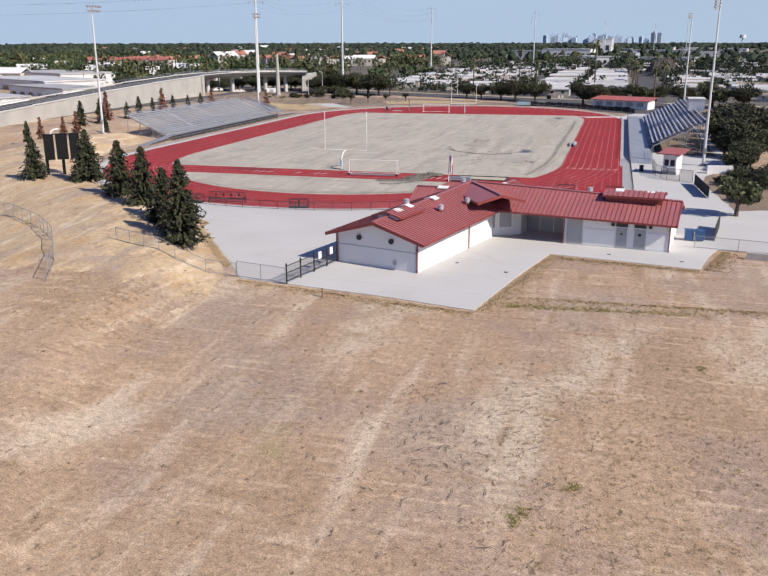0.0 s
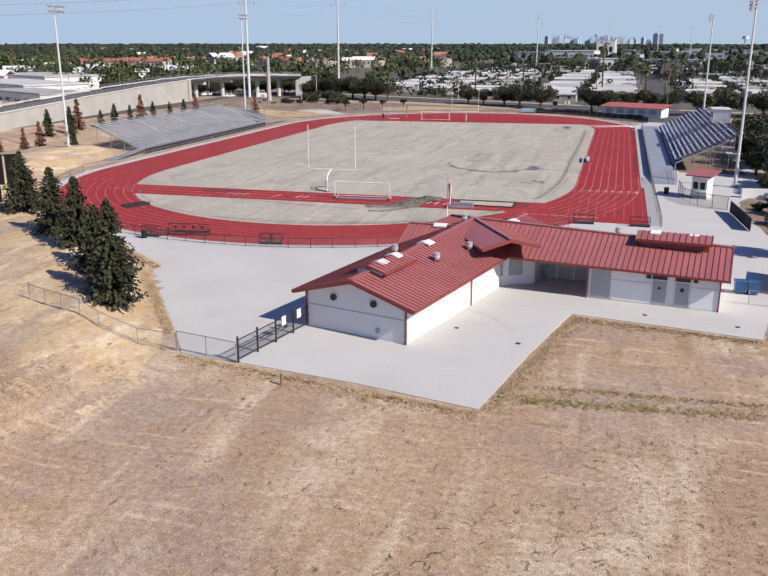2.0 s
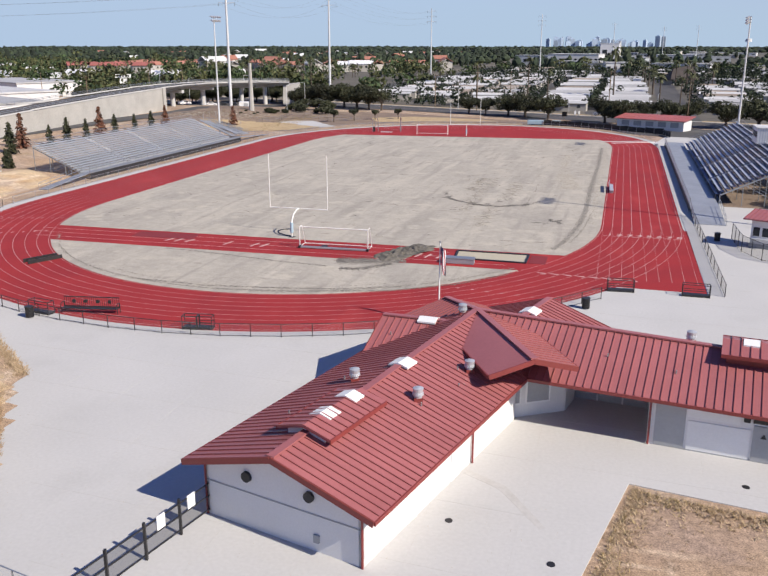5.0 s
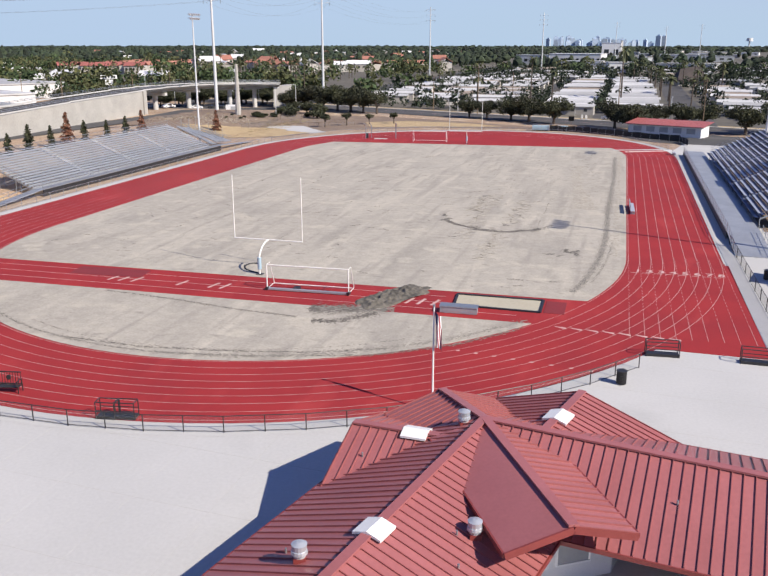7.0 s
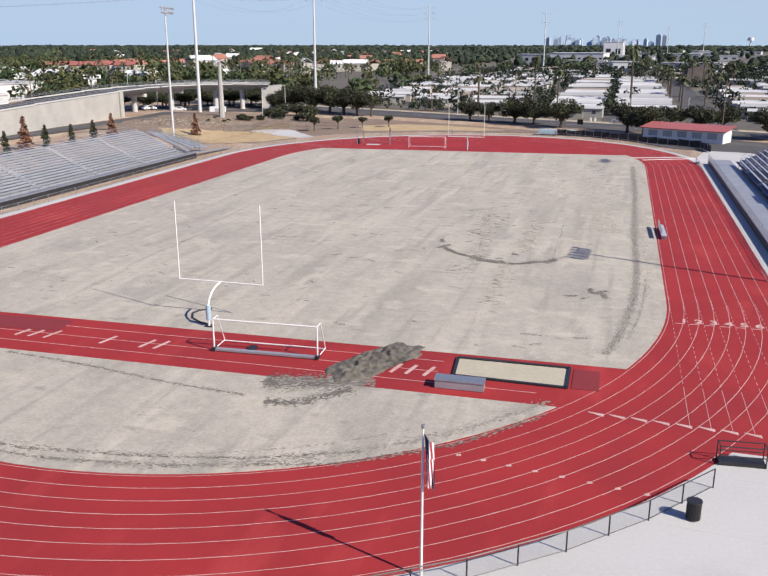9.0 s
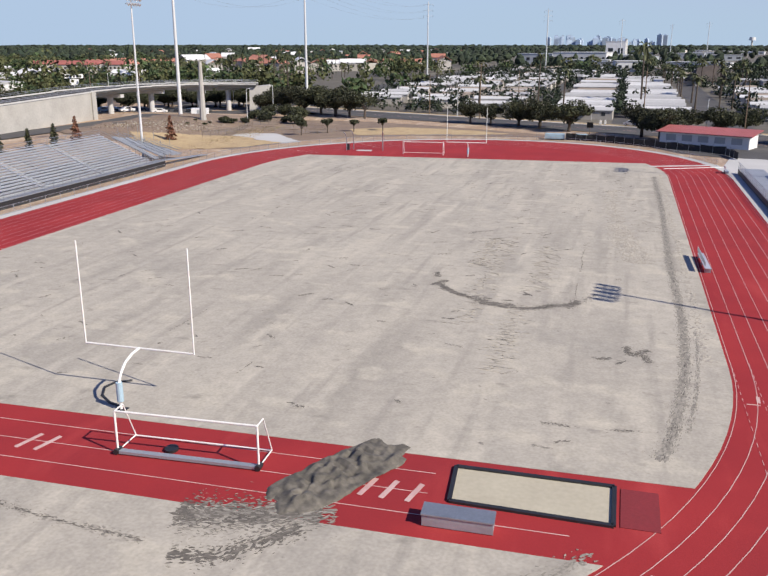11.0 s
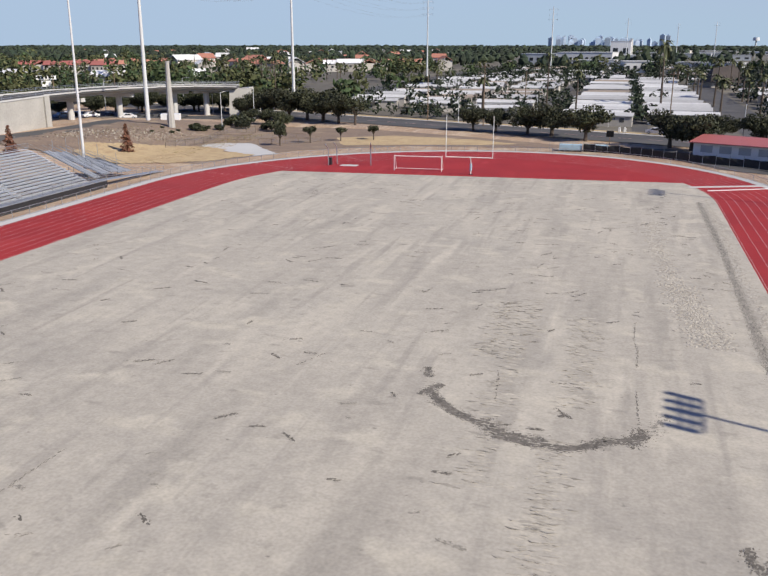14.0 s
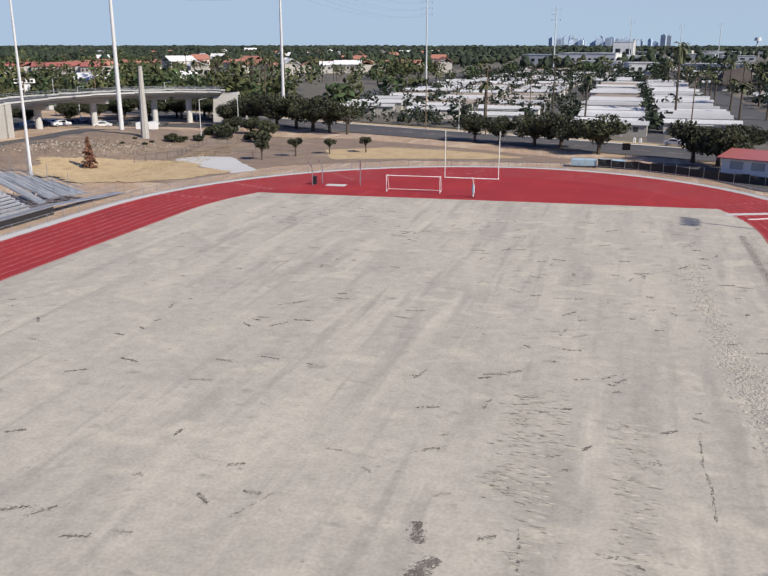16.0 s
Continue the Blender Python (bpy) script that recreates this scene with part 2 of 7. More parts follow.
M["tuft_dark"] = surf("weed_tufts", (0.30, 0.235, 0.11), (0.36, 0.25, 0.13), 0.3, 0.9, 4.0, 0.3, per_island=0.4)
M["weed"] = surf("green_weeds", (0.25, 0.215, 0.075), (0.31, 0.25, 0.09), 0.6, 0.9, 4.0, 0.3, per_island=0.4)
M["bank"] = surf("bank_straw", (0.52, 0.395, 0.245), (0.42, 0.305, 0.19), 0.2, 0.95, 2.2, 0.18, 0.35, fine2=0.26, spots=(0.37, 0.285, 0.22), spot_scale=0.10, spot_edge=(0.53, 0.64),
                 layers=[((0.45, 0.29, 0.14), 0.3, (1, 0.5, 1), 0, (0.52, 0.72)), ((0.37, 0.285, 0.215), 0.35, (1, 0.12, 1), -28, (0.54, 0.68)), ((0.62, 0.50, 0.36), 0.7, (1, 0.20, 1), -50, (0.53, 0.70)),
                         ((0.33, 0.23, 0.145), 1.3, (1, 0.4, 1), 30, (0.60, 0.75)), ((0.24, 0.165, 0.10), 2.4, (1, 0.3, 1), -40, (0.63, 0.74))])
M["straw"] = surf("straw_grass", (0.47, 0.355, 0.20), (0.40, 0.295, 0.165), 0.35, 0.95, 3.5, 0.25, 0.5, layers=[((0.36, 0.25, 0.14), 0.6, (1, 0.5, 1), 0, (0.56, 0.7))])
M["mesh_dark"] = surf("windscreen_fabric", (0.02, 0.022, 0.022), (0.03, 0.03, 0.03), 0.6, 0.9, 4.0, 0.2)
M["blue_pad"] = surf("pale_blue_pad", (0.36, 0.50, 0.58), (0.32, 0.45, 0.53), 1.0, 0.6, 6.0, 0.06)
M["orange_wall"] = surf("orange_board", (0.42, 0.17, 0.07), (0.36, 0.14, 0.06), 0.6, 0.8, 4.0, 0.1)
M["wood"] = surf("weathered_wood", (0.24, 0.17, 0.11), (0.19, 0.135, 0.09), 1.0, 0.9, 6.0, 0.2, 0.3)
M["flag_red"] = surf("flag_red", (0.35, 0.03, 0.04), (0.30, 0.025, 0.035), 1, 0.8, 6, 0.05)
M["flag_white"] = surf("flag_white", (0.7, 0.7, 0.7), (0.65, 0.65, 0.65), 1, 0.8, 6, 0.05)
M["flag_blue"] = surf("flag_blue", (0.02, 0.03, 0.10), (0.025, 0.035, 0.12), 1, 0.8, 6, 0.05)
M["wire"] = surf("wire_grey", (0.16, 0.17, 0.18), (0.13, 0.14, 0.15), 1, 0.6, 6, 0.1)


# ---------- mesh helpers ----------
# The plan below is drawn on the slightly oblique axes of the site; SITE turns it into true metres, square to the pitch.
SITE = Matrix(((0.9383, 0.0025, 0, 0.156), (-0.059, 1.0406, 0, -0.2035), (0, 0, 0.947, 0), (0, 0, 0, 1)))
UNIT = 0.95


def lay(me):
    """Brings a mesh drawn in plan coordinates to its true place."""
    me.transform(SITE)
    me.update()
    return me


def spot(x, y, z=0.0, rx=0, ry=0, rz=0):
    """The true pose of a thing that the plan puts at x, y and turns by rz."""
    p = SITE @ Vector((x, y, z))
    way = SITE.to_3x3() @ Vector((math.cos(radians(rz)), math.sin(radians(rz)), 0))
    return pose(p.x, p.y, p.z, rx, ry, math.degrees(math.atan2(way.y, way.x)))


def sheet(name, me):
    """A single mesh object drawn in plan coordinates."""
    return new(name, lay(me))


class Build:
    """Collects vertices and faces for one mesh."""

    def __init__(self):
        self.v, self.f = [], []

    def face(self, *pts):
        k = len(self.v)
        self.v += [tuple(p) for p in pts]
        self.f.append(tuple(range(k, k + len(pts))))
        return self

    def hexa(self, a):
        """A box from its eight corners: four below, four above, both anticlockwise."""
        k = len(self.v)
        self.v += [tuple(p) for p in a]
        self.f += [(k + 3, k + 2, k + 1, k), (k + 4, k + 5, k + 6, k + 7)]
        self.f += [(k + i, k + (i + 1) % 4, k + 4 + (i + 1) % 4, k + 4 + i) for i in range(4)]
        return self

    def box(self, c, s, rz=0.0):
        """A box of size s whose base centre is c, turned by rz degrees."""
        ca, sa = math.cos(radians(rz)), math.sin(radians(rz))
        q = []
        for z in (0, s[2]):
            for ux, uy in ((-1, -1), (1, -1), (1, 1), (-1, 1)):
                x, y = ux * s[0] / 2, uy * s[1] / 2
                q.append((c[0] + x * ca - y * sa, c[1] + x * sa + y * ca, c[2] + z))
        return self.hexa(q)

    def beam(self, p, q, w, h, up=(0, 0, 1)):
        """A bar from p to q, w wide and h high about its line."""
        p, q = Vector(p), Vector(q)
        d = (q - p).normalized()
        u = Vector(up)
        if abs(d.dot(u)) > 0.99:
            u = Vector((0, 1, 0))
        s = d.cross(u).normalized()
        u = s.cross(d)
        s, u = s * (w / 2), u * (h / 2)
        return self.hexa([p - s - u, p + s - u, q + s - u, q - s - u, p - s + u, p + s + u, q + s + u, q - s + u])

    def tube(self, p, q, r, n=6, r2=None, caps=True):
        p, q = Vector(p), Vector(q)
        r2 = r if r2 is None else r2
        d = (q - p).normalized()
        s = d.cross(Vector((0, 0, 1)) if abs(d.z) < 0.95 else Vector((0, 1, 0))).normalized()
        u = s.cross(d)
        k = len(self.v)
        for c, rr in ((p, r), (q, r2)):
            for i in range(n):
                a = 2 * math.pi * i / n
                self.v.append(tuple(c + s * (rr * math.cos(a)) + u * (rr * math.sin(a))))
        self.f += [(k + i, k + (i + 1) % n, k + n + (i + 1) % n, k + n + i) for i in range(n)]
        if caps:
            self.f += [tuple(k + i for i in reversed(range(n))), tuple(k + n + i for i in range(n))]
        return self

    def pipe(self, pts, r, n=6):
        for a, b in zip(pts, pts[1:]):
            self.tube(a, b, r, n)
        return self

    def prism(self, pts, z0, z1):
        """A flat outline carried from z0 up to z1."""
        k, n = len(self.v), len(pts)
        self.v += [(x, y, z0) for x, y in pts] + [(x, y, z1) for x, y in pts]
        self.f += [tuple(k + n + i for i in range(n)), tuple(k + i for i in reversed(range(n)))]
        self.f += [(k + i, k + (i + 1) % n, k + n + (i + 1) % n, k + n + i) for i in range(n)]
        return self

    def strip(self, a, b, z=None):
        """A band between two lines of as many points each."""
        k, n = len(self.v), len(a)
        lift = (lambda p: (p[0], p[1], z)) if z is not None else tuple
        self.v += [lift(p) for p in a] + [lift(p) for p in b]
        self.f += [(k + i, k + i + 1, k + n + i + 1, k + n + i) for i in range(n - 1)]
        return self

    def mesh(self, name, mat, smooth=False):
        me = bpy.data.meshes.new(name)
        me.from_pydata(self.v, [], self.f)
        me.materials.append(mat)
        if smooth:
            me.polygons.foreach_set("use_smooth", [True] * len(me.polygons))
        me.update()
        return me


def fix(me):
    """Turns all faces outwards."""
    b = bmesh.new()
    b.from_mesh(me)
    bmesh.ops.recalc_face_normals(b, faces=b.faces)
    b.to_mesh(me)
    b.free()
    return me


def solo(name, b, mat, label, category, group="", kind="", at=None, smooth=False):
    """A thing of one mesh."""
    me = fix(b.mesh(name, mat, smooth)) if len(b.f) < 60000 else b.mesh(name, mat, smooth)
    ob = new(name, me if at else lay(me))
    if at:
        ob.matrix_basis = at @ Matrix.Diagonal((UNIT, UNIT, UNIT, 1))
    return tagged(ob, label, category, group, kind)


def thing(name, label, category, group="", kind="", at=None):
    """The root of a thing with parts."""
    ob = new(name)
    if at:
        ob.matrix_basis = at @ Matrix.Diagonal((UNIT, UNIT, UNIT, 1))
    return tagged(ob, label, category, group, kind)


def part(name, b, mat, parent, label="", smooth=False, local=False):
    """A part of a thing. Things without a pose of their own have their parts drawn in plan coordinates."""
    me = b if isinstance(b, bpy.types.Mesh) else fix(b.mesh(name, mat, smooth))
    root = parent.parent or parent
    if not local and root.matrix_basis == Matrix.Identity(4):
        lay(me)
    ob = new(name, me)
    ob.parent = parent
    if label:
        ob["label"] = label
    return ob


def smooth01(v):
    v = max(0.0, min(1.0, v))
    return v * v * (3 - 2 * v)


# ---------- ground ----------
FOOT = [(26, -100), (17, -84), (13.5, -74), (12.5, -64.5), (10.2, -57.5), (4, -50), (-1.2, -43), (-15, -33.6), (-29, -25.5), (-41, -14), (-49, -2), (-53, 12), (-54, 24)]
HILL_TOP = [(0.9, 0.0), (1.2, 0.2), (1.5, 0.45), (1.7, 0.62), (2.1, 0.75), (2.7, 0.85), (3.1, 1.0), (3.2, 1.0), (3.3, 1.0), (3.0, 1.0), (2.7, 1.0), (2.4, 1.0), (1.8, 1.0)]


def foot_distance(x, y):
    """How far a place lies outside the foot of the bank (negative inside), and the bank's height there."""
    best = (1e9, 0, 0)
    for i, (a, b) in enumerate(zip(FOOT, FOOT[1:])):
        dx, dy = b[0] - a[0], b[1] - a[1]
        u = max(0, min(1, ((x - a[0]) * dx + (y - a[1]) * dy) / (dx * dx + dy * dy)))
        ex, ey = x - a[0] - u * dx, y - a[1] - u * dy
        d = math.hypot(ex, ey)
        if d < best[0]:
            side = dx * ey - dy * ex
            best = (d, 1 if side > 0 else -1, HILL_TOP[i][0] * (1 - u) + HILL_TOP[i + 1][0] * u)
    return best[0] * best[1], best[2]


def height(x, y):
    """The lie of the land: flat but for the grass bank round the plaza's and the track's outer side."""
    if x > 30 or y > 150 or x < -150 or y < -140:
        z = 0.0
    else:
        d, top = foot_distance(x, y)
        z = top * smooth01(d / 7.5)
        z -= max(0, top - 1.3) * smooth01((d - 10) / 16)
        z *= 1 - smooth01((y - 22) / 10)
        z *= 1 - smooth01((-x - 70) / 14)
        z *= 1 - smooth01((-y - 92) / 30)
    if x < -64 and y > -40:
        z = max(z, 2.2 * smooth01((-x - 64) / 22) * (1 - smooth01((y - 150) / 30)))
    if z > 0.01:
        z += 0.16 * noise.noise(Vector((x * 0.21, y * 0.21, 3))) * min(1, z) + 0.05 * noise.noise(Vector((x * 0.8, y * 0.8, 7)))
    return z


def axis(fine_lo, fine_hi, step, lo, hi):
    v = list(np.arange(fine_lo, fine_hi + 0.01, step))
    g, s = fine_hi, step
    while g < hi:
        s *= 1.35
        g += s
        v.append(g)
    g, s = fine_lo, step
    while g > lo:
        s *= 1.35
        g -= s
        v.insert(0, g)
    return v


gx, gy = axis(-126, 90, 1.5, -4500, 4500), axis(-125, 100, 1.5, -1500, 4700)
b = Build()
for y in gy:
    for x in gx:
        z = height(x, y) - 0.06
        inside = -125 < y < 60 and -90 < x < 90
        if inside and y < -30:
            z += 0.035 * noise.noise(Vector((x * 0.5, y * 0.5, 1)))
        b.v.append((x, y, z))
W = len(gx)
b.f = [(j * W + i, j * W + i + 1, (j + 1) * W + i + 1, (j + 1) * W + i) for j in range(len(gy) - 1) for i in range(W - 1)]
ground = sheet("ground", b.mesh("ground", M["grass"], True))
tagged(ground, "dry straw-coloured mown grass ground with bare soil patches", "ground", kind="structure")


# pale long grass on the bank
b = Build()
ids = {}


def rise(x, y):
    """Thick straw in the middle of the bank that thins out and dips into the soil at its edge."""
    d, top = foot_distance(x, y)
    e = 2.6 * noise.noise(Vector((x * 0.3, y * 0.3, 11)))
    inner = min(40 - d - e, (y + 73 - e * 2) * 0.7, d * 6)
    ragged = 0.09 * noise.noise(Vector((x * 0.9, y * 0.9, 21))) + 0.05 * noise.noise(Vector((x * 2.3, y * 2.3, 5)))
    return 0.05 - 0.26 * (1 - smooth01(inner / 7.0)) + ragged * (1 - smooth01((inner - 3) / 8))


for y in np.arange(-80, 24, 0.5):
    for x in np.arange(-62, 15, 0.5):
        d, top = foot_distance(x + 0.25, y + 0.25)
        e = 2.6 * noise.noise(Vector((x * 0.3, y * 0.3, 11)))
        if 0.25 < d and d + e < 40 and y > -73 + e * 2:
            quad = []
            for px, py in ((x, y), (x + 0.5, y), (x + 0.5, y + 0.5), (x, y + 0.5)):
                if (px, py) not in ids:
                    ids[px, py] = len(b.v)
                    b.v.append((px, py, height(px, py) + rise(px, py)))
                quad.append(ids[px, py])
            b.f.append(tuple(quad))
tagged(sheet("grass_bank", b.mesh("grass_bank", M["bank"], True)), "grass bank covered in long pale straw", "grass bank", kind="structure")

# ---------- plaza, track and field ----------
XC = 0.45


def skew(x, y):
    return x, y + (0.07 + 0.05 * y / 110) * (x - XC)


def oval(off, lo=None, hi=None, step=3.0):
    """The line that runs off metres outside the track's inner edge, anticlockwise from the near end of the right-hand straight."""
    ar, al, bn = 35.75 + 1.06 * off, 35.75 + 1.2 * off, 36.0 + off
    pts = []
    for i in range(27):
        pts.append((XC + ar, 14.5 + 77.5 * i / 26))
    for i in range(1, 61):
        a = math.pi * i / 60
        pts.append((XC + (ar if a < math.pi / 2 else al) * math.cos(a), 92 + bn * math.sin(a)))
    for i in range(1, 27):
        pts.append((XC - al, 92 - 77.5 * i / 26))
    for i in range(1, 60):
        a = math.pi + math.pi * i / 60
        pts.append((XC + (al if a < 1.5 * math.pi else ar) * math.cos(a), 14.5 + bn * math.sin(a)))
    return pts


def ring(b, o1, o2, z):
    a, c = [skew(*p) for p in oval(o1)], [skew(*p) for p in oval(o2)]
    return b.strip(a + a[:1], c + c[:1], z)


def clipped(lo, hi, off=0.0):
    """The inside of the oval between two cross lines."""
    out, pts = [], oval(off)
    for p, q in zip(pts, pts[1:] + pts[:1]):
        if lo <= p[1] <= hi:
            out.append(p)
        for y in (lo, hi):
            if (p[1] - y) * (q[1] - y) < 0:
                u = (y - p[1]) / (q[1] - p[1])
                out.append((p[0] + u * (q[0] - p[0]), y))
    return out


PLAZA = [(-15.4, -33.3), (-1.7, -41.7), (-1.6, -44.1), (9.8, -56.9), (12.4, -60.2), (17.0, -60.5), (26.0, -61.2), (35.1, -62.5), (37.1, -53.0), (39.5, -43.4),
         (47.0, -44.1), (54.1, -44.9), (55.3, -40.0), (56.5, -36.8), (72, -36.0), (76, -8), (71, 10), (66, 24), (64, 118), (50, 128), (46, 110), (46, 20), (40, 0), (0, 0), (-20, -24)]
plaza = thing("pavement", "pale grey concrete plaza with faint joints and stains", "pavement", kind="structure")
part("slab", Build().prism(PLAZA, -0.14, 0.0), M["concrete"], plaza)
b = Build()
for i in range(12):
    y = -58 + i * 5.2
    x0 = 11 + max(0, (-57 - y)) if y > -57 else 18
    x0 = -4 + (-40 - y) * 0.9 if y < -40 else -8
    x1 = 36 if y < -44 else 52
    b.beam((x0 + 1, y, 0.002), (x1 - 1, y - 0.3, 0.002), 0.014, 0.006)
for i in range(12):
    x = 2 + i * 4.6
    y0 = -44 - max(0, x - 4) * 0.95 if x < 18 else (-60 if x < 35 else -43)
    b.beam((x, y0 + 1.5, 0.002), (x + 0.2, -28 if x < 30 else -36, 0.002), 0.014, 0.006)
part("joint", b, M["stain"], plaza)

track = thing("running_track", "red rubber oval running track with worn white lane lines", "running track", kind="structure")
b = Build()
ring(b, 9.6, 11.2, 0.012)
part("apron", b, M["concrete"], track, "pale concrete apron outside the lanes")
b = Build()
b.face(*[(*skew(*p), 0.02) for p in oval(9.6)])
part("surface", b, M["track"], track)
b = Build()
for i in range(9):
    o = 0.18 + i * 1.13
    ring(b, o, o + 0.042, 0.034)
part("lane_line", b, M["line"], track, "worn white lane lines")
b = Build()
a, c = [skew(*p) for p in oval(9.5)], [skew(*p) for p in oval(9.66)]
b.strip(a[:113], c[:113], 0.05)
part("kerb", b, M["concrete"], track)

field = thing("sports_field", "bare tan dirt sports field, stripped of its turf", "field", kind="structure")
MAIN = [skew(*p) for p in clipped(-0.9, 107.2)]
DEND = [skew(*p) for p in clipped(-60, -7.8)]
part("playing_area", Build().prism(MAIN, -0.02, 0.046), M["dirt"], field)
part("end_area", Build().prism(DEND, -0.02, 0.046), M["dirt"], field)

# ---------- clubhouse ----------
HUB = Vector((0, 0, 5.3))
# arm: direction (degrees), length, half width of the roof, ridge height at its end, eave height
ARMS = {"west": (-105.0, 22.4, 5.45, 4.5, 2.95), "porch": (-61.0, 9.5, 2.7, 5.3, 4.6), "east": (-7.5, 23.4, 5.4, 4.55, 2.95),
        "back_east": (73.5, 6.6, 5.5, 4.65, 2.9), "back": (123.0, 5.6, 3.2, 4.5, 3.5), "back_west": (176.0, 6.2, 5.1, 4.6, 2.9)}
# where each ridge begins: four at the hub, the two rear gables beside it
ROOT = {k: Vector(HUB) for k in ARMS}
ROOT["back_east"], ROOT["back_west"] = Vector((2.43, -0.28, 4.65)), Vector((-0.15, -1.08, 4.6))
club = thing("clubhouse", "white stucco clubhouse with a red standing-seam metal roof", "building", at=pose(27.5, -36.9, 0))


def arm_axes(key):
    a = radians(ARMS[key][0])
    return Vector((math.cos(a), math.sin(a), 0)), Vector((-math.sin(a), math.cos(a), 0))


def roof_arm(key):
    deg, length, w, ridge, eave = ARMS[key]
    d, s, hub = *arm_axes(key), ROOT[key]
    root = part("roof_" + key, Build().beam(hub + Vector((0, 0, 0.05)), hub + d * length + Vector((0, 0, ridge - hub.z + 0.05)), 0.42, 0.09), M["roof"], club,
                "red metal gabled roof")
    hub_eave = eave + (hub.z - ridge) * 0.4
    for side in (1, -1):
        p0, p1 = Vector(hub), hub + d * length
        p1.z = ridge
        q0, q1 = hub + s * (side * w), hub + d * length + s * (side * w)
        q0.z, q1.z = hub_eave, eave
        ribs = Build()
        seams = key != "porch" or (s * side).x > 0
        n = max(2, round(length / (0.48 if seams else 3.0)))
        for i in range(n):
            u, v = i / n, (i + 1) / n
            a, bb, c, e = p0.lerp(p1, u), p0.lerp(p1, v), q0.lerp(q1, v), q0.lerp(q1, u)
            k = Build()
            t = Vector((0, 0, 0.07))
            k.hexa([a - t, bb - t, c - t, e - t, a, bb, c, e])
            if seams:
                part("roof_panel", k, M["roof"], root)
                rib = Build().beam(bb + Vector((0, 0, 0.035)), c + Vector((0, 0, 0.035)), 0.042, 0.065)
                ribs.v += [tuple(p) for p in rib.v]
                ribs.f += [tuple(i + len(ribs.v) - 8 for i in f) for f in rib.f]
            else:
                part("roof_panel", k, M["roof"], root)
        if seams:
            tagged(part("standing_seam", ribs, M["roof_rib"], root), kind="stuff")
        g = Build()
        g.beam(q0 + Vector((0, 0, -0.1)), q1 + Vector((0, 0, -0.1)) , 0.16, 0.2)
        part("gutter", g, M["fascia"], root)
        g = Build()
        g.beam(p1 + d * 0.03 + Vector((0, 0, -0.12)), q1 + d * 0.03 + Vector((0, 0, -0.12)), 0.08, 0.3)
        part("barge_board", g, M["fascia"], root)
    return root


for key in ARMS:
    roof_arm(key)


def wall_arm(key, start, inset, end_inset, holes=()):
    """The walls below one roof arm, with a gable at its end, from start metres off the hub."""
    deg, length, w, ridge, eave = ARMS[key]
    d, s, hub = *arm_axes(key), ROOT[key]
    L, ww = length - end_inset, w - inset
    drop = (ridge - eave) / w
    for side in (1, -1):
        a, c = hub + d * start + s * side * ww, hub + d * L + s * side * ww
        top = ridge - drop * ww - 0.08
        k = Build()
        a.z = c.z = 0
        o = s * (-side * 0.2)
        k.hexa([a, c, c + o, a + o, a + Vector((0, 0, top)), c + Vector((0, 0, top)), c + o + Vector((0, 0, top)), a + o + Vector((0, 0, top))])
        part("wall", k, M["stucco"], club)
    k = Build()
    e = hub + d * L
    low = ridge - drop * ww - 0.08
    prof = [Vector((e.x, e.y, 0)) + s * ww, Vector((e.x, e.y, 0)) - s * ww, Vector((e.x, e.y, low)) - s * ww, Vector((e.x, e.y, ridge - 0.08)), Vector((e.x, e.y, low)) + s * ww]
    m = len(prof)
    k.v = [tuple(p) for p in prof] + [tuple(p - d * 0.2) for p in prof]
    k.f = [tuple(range(m)), tuple(reversed(range(m, 2 * m)))] + [(i, (i + 1) % m, m + (i + 1) % m, m + i) for i in range(m)]
    part("gable_wall", k, M["stucco"], club)


wall_arm("west", 4, 0.95, 0.6)
wall_arm("back_east", 2, 0.6, 0.8)
wall_arm("back_west", 2, 0.6, 0.7)
wall_arm("back", 2, 0.5, 0.6)


def at_arm(key, u, v, z=0.0):
    d, s = arm_axes(key)
    p = ROOT[key] + d * u + s * v
    return Vector((p.x, p.y, z))


def arm_box(key, u0, u1, v0, v1, z0, z1):
    return Build().hexa([at_arm(key, u0, v0, z0), at_arm(key, u1, v0, z0), at_arm(key, u1, v1, z0), at_arm(key, u0, v1, z0),
                         at_arm(key, u0, v0, z1), at_arm(key, u1, v0, z1), at_arm(key, u1, v1, z1), at_arm(key, u0, v1, z1)])


# east arm: closed rooms beyond an open breezeway
part("wall", arm_box("east", 11.8, 22.8, -4.7, -4.5, 0, 3.08), M["stucco"], club)
part("wall", arm_box("east", 3.5, 22.8, 4.5, 4.7, 0, 3.08), M["stucco"], club)
part("wall", arm_box("east", 11.8, 11.99, -4.5, 1.5, 0, 3.08), M["stucco"], club)
part("recess_wall", arm_box("east", 5.0, 11.8, 0.3, 0.5, 0, 3.9), M["door"], club, "shaded grey panels at the back of the breezeway")
for u in (6.6, 8.2, 9.8):
    part("recess_panel", arm_box("east", u - 0.05, u + 0.05, 0.24, 0.3, 0, 3.0), M["stucco"], club)
k = Build()
e = [at_arm("east", 22.8, v, z) for v, z in ((-4.7, 0), (4.7, 0), (4.7, 3.06), (0, 4.44), (-4.7, 3.06))]
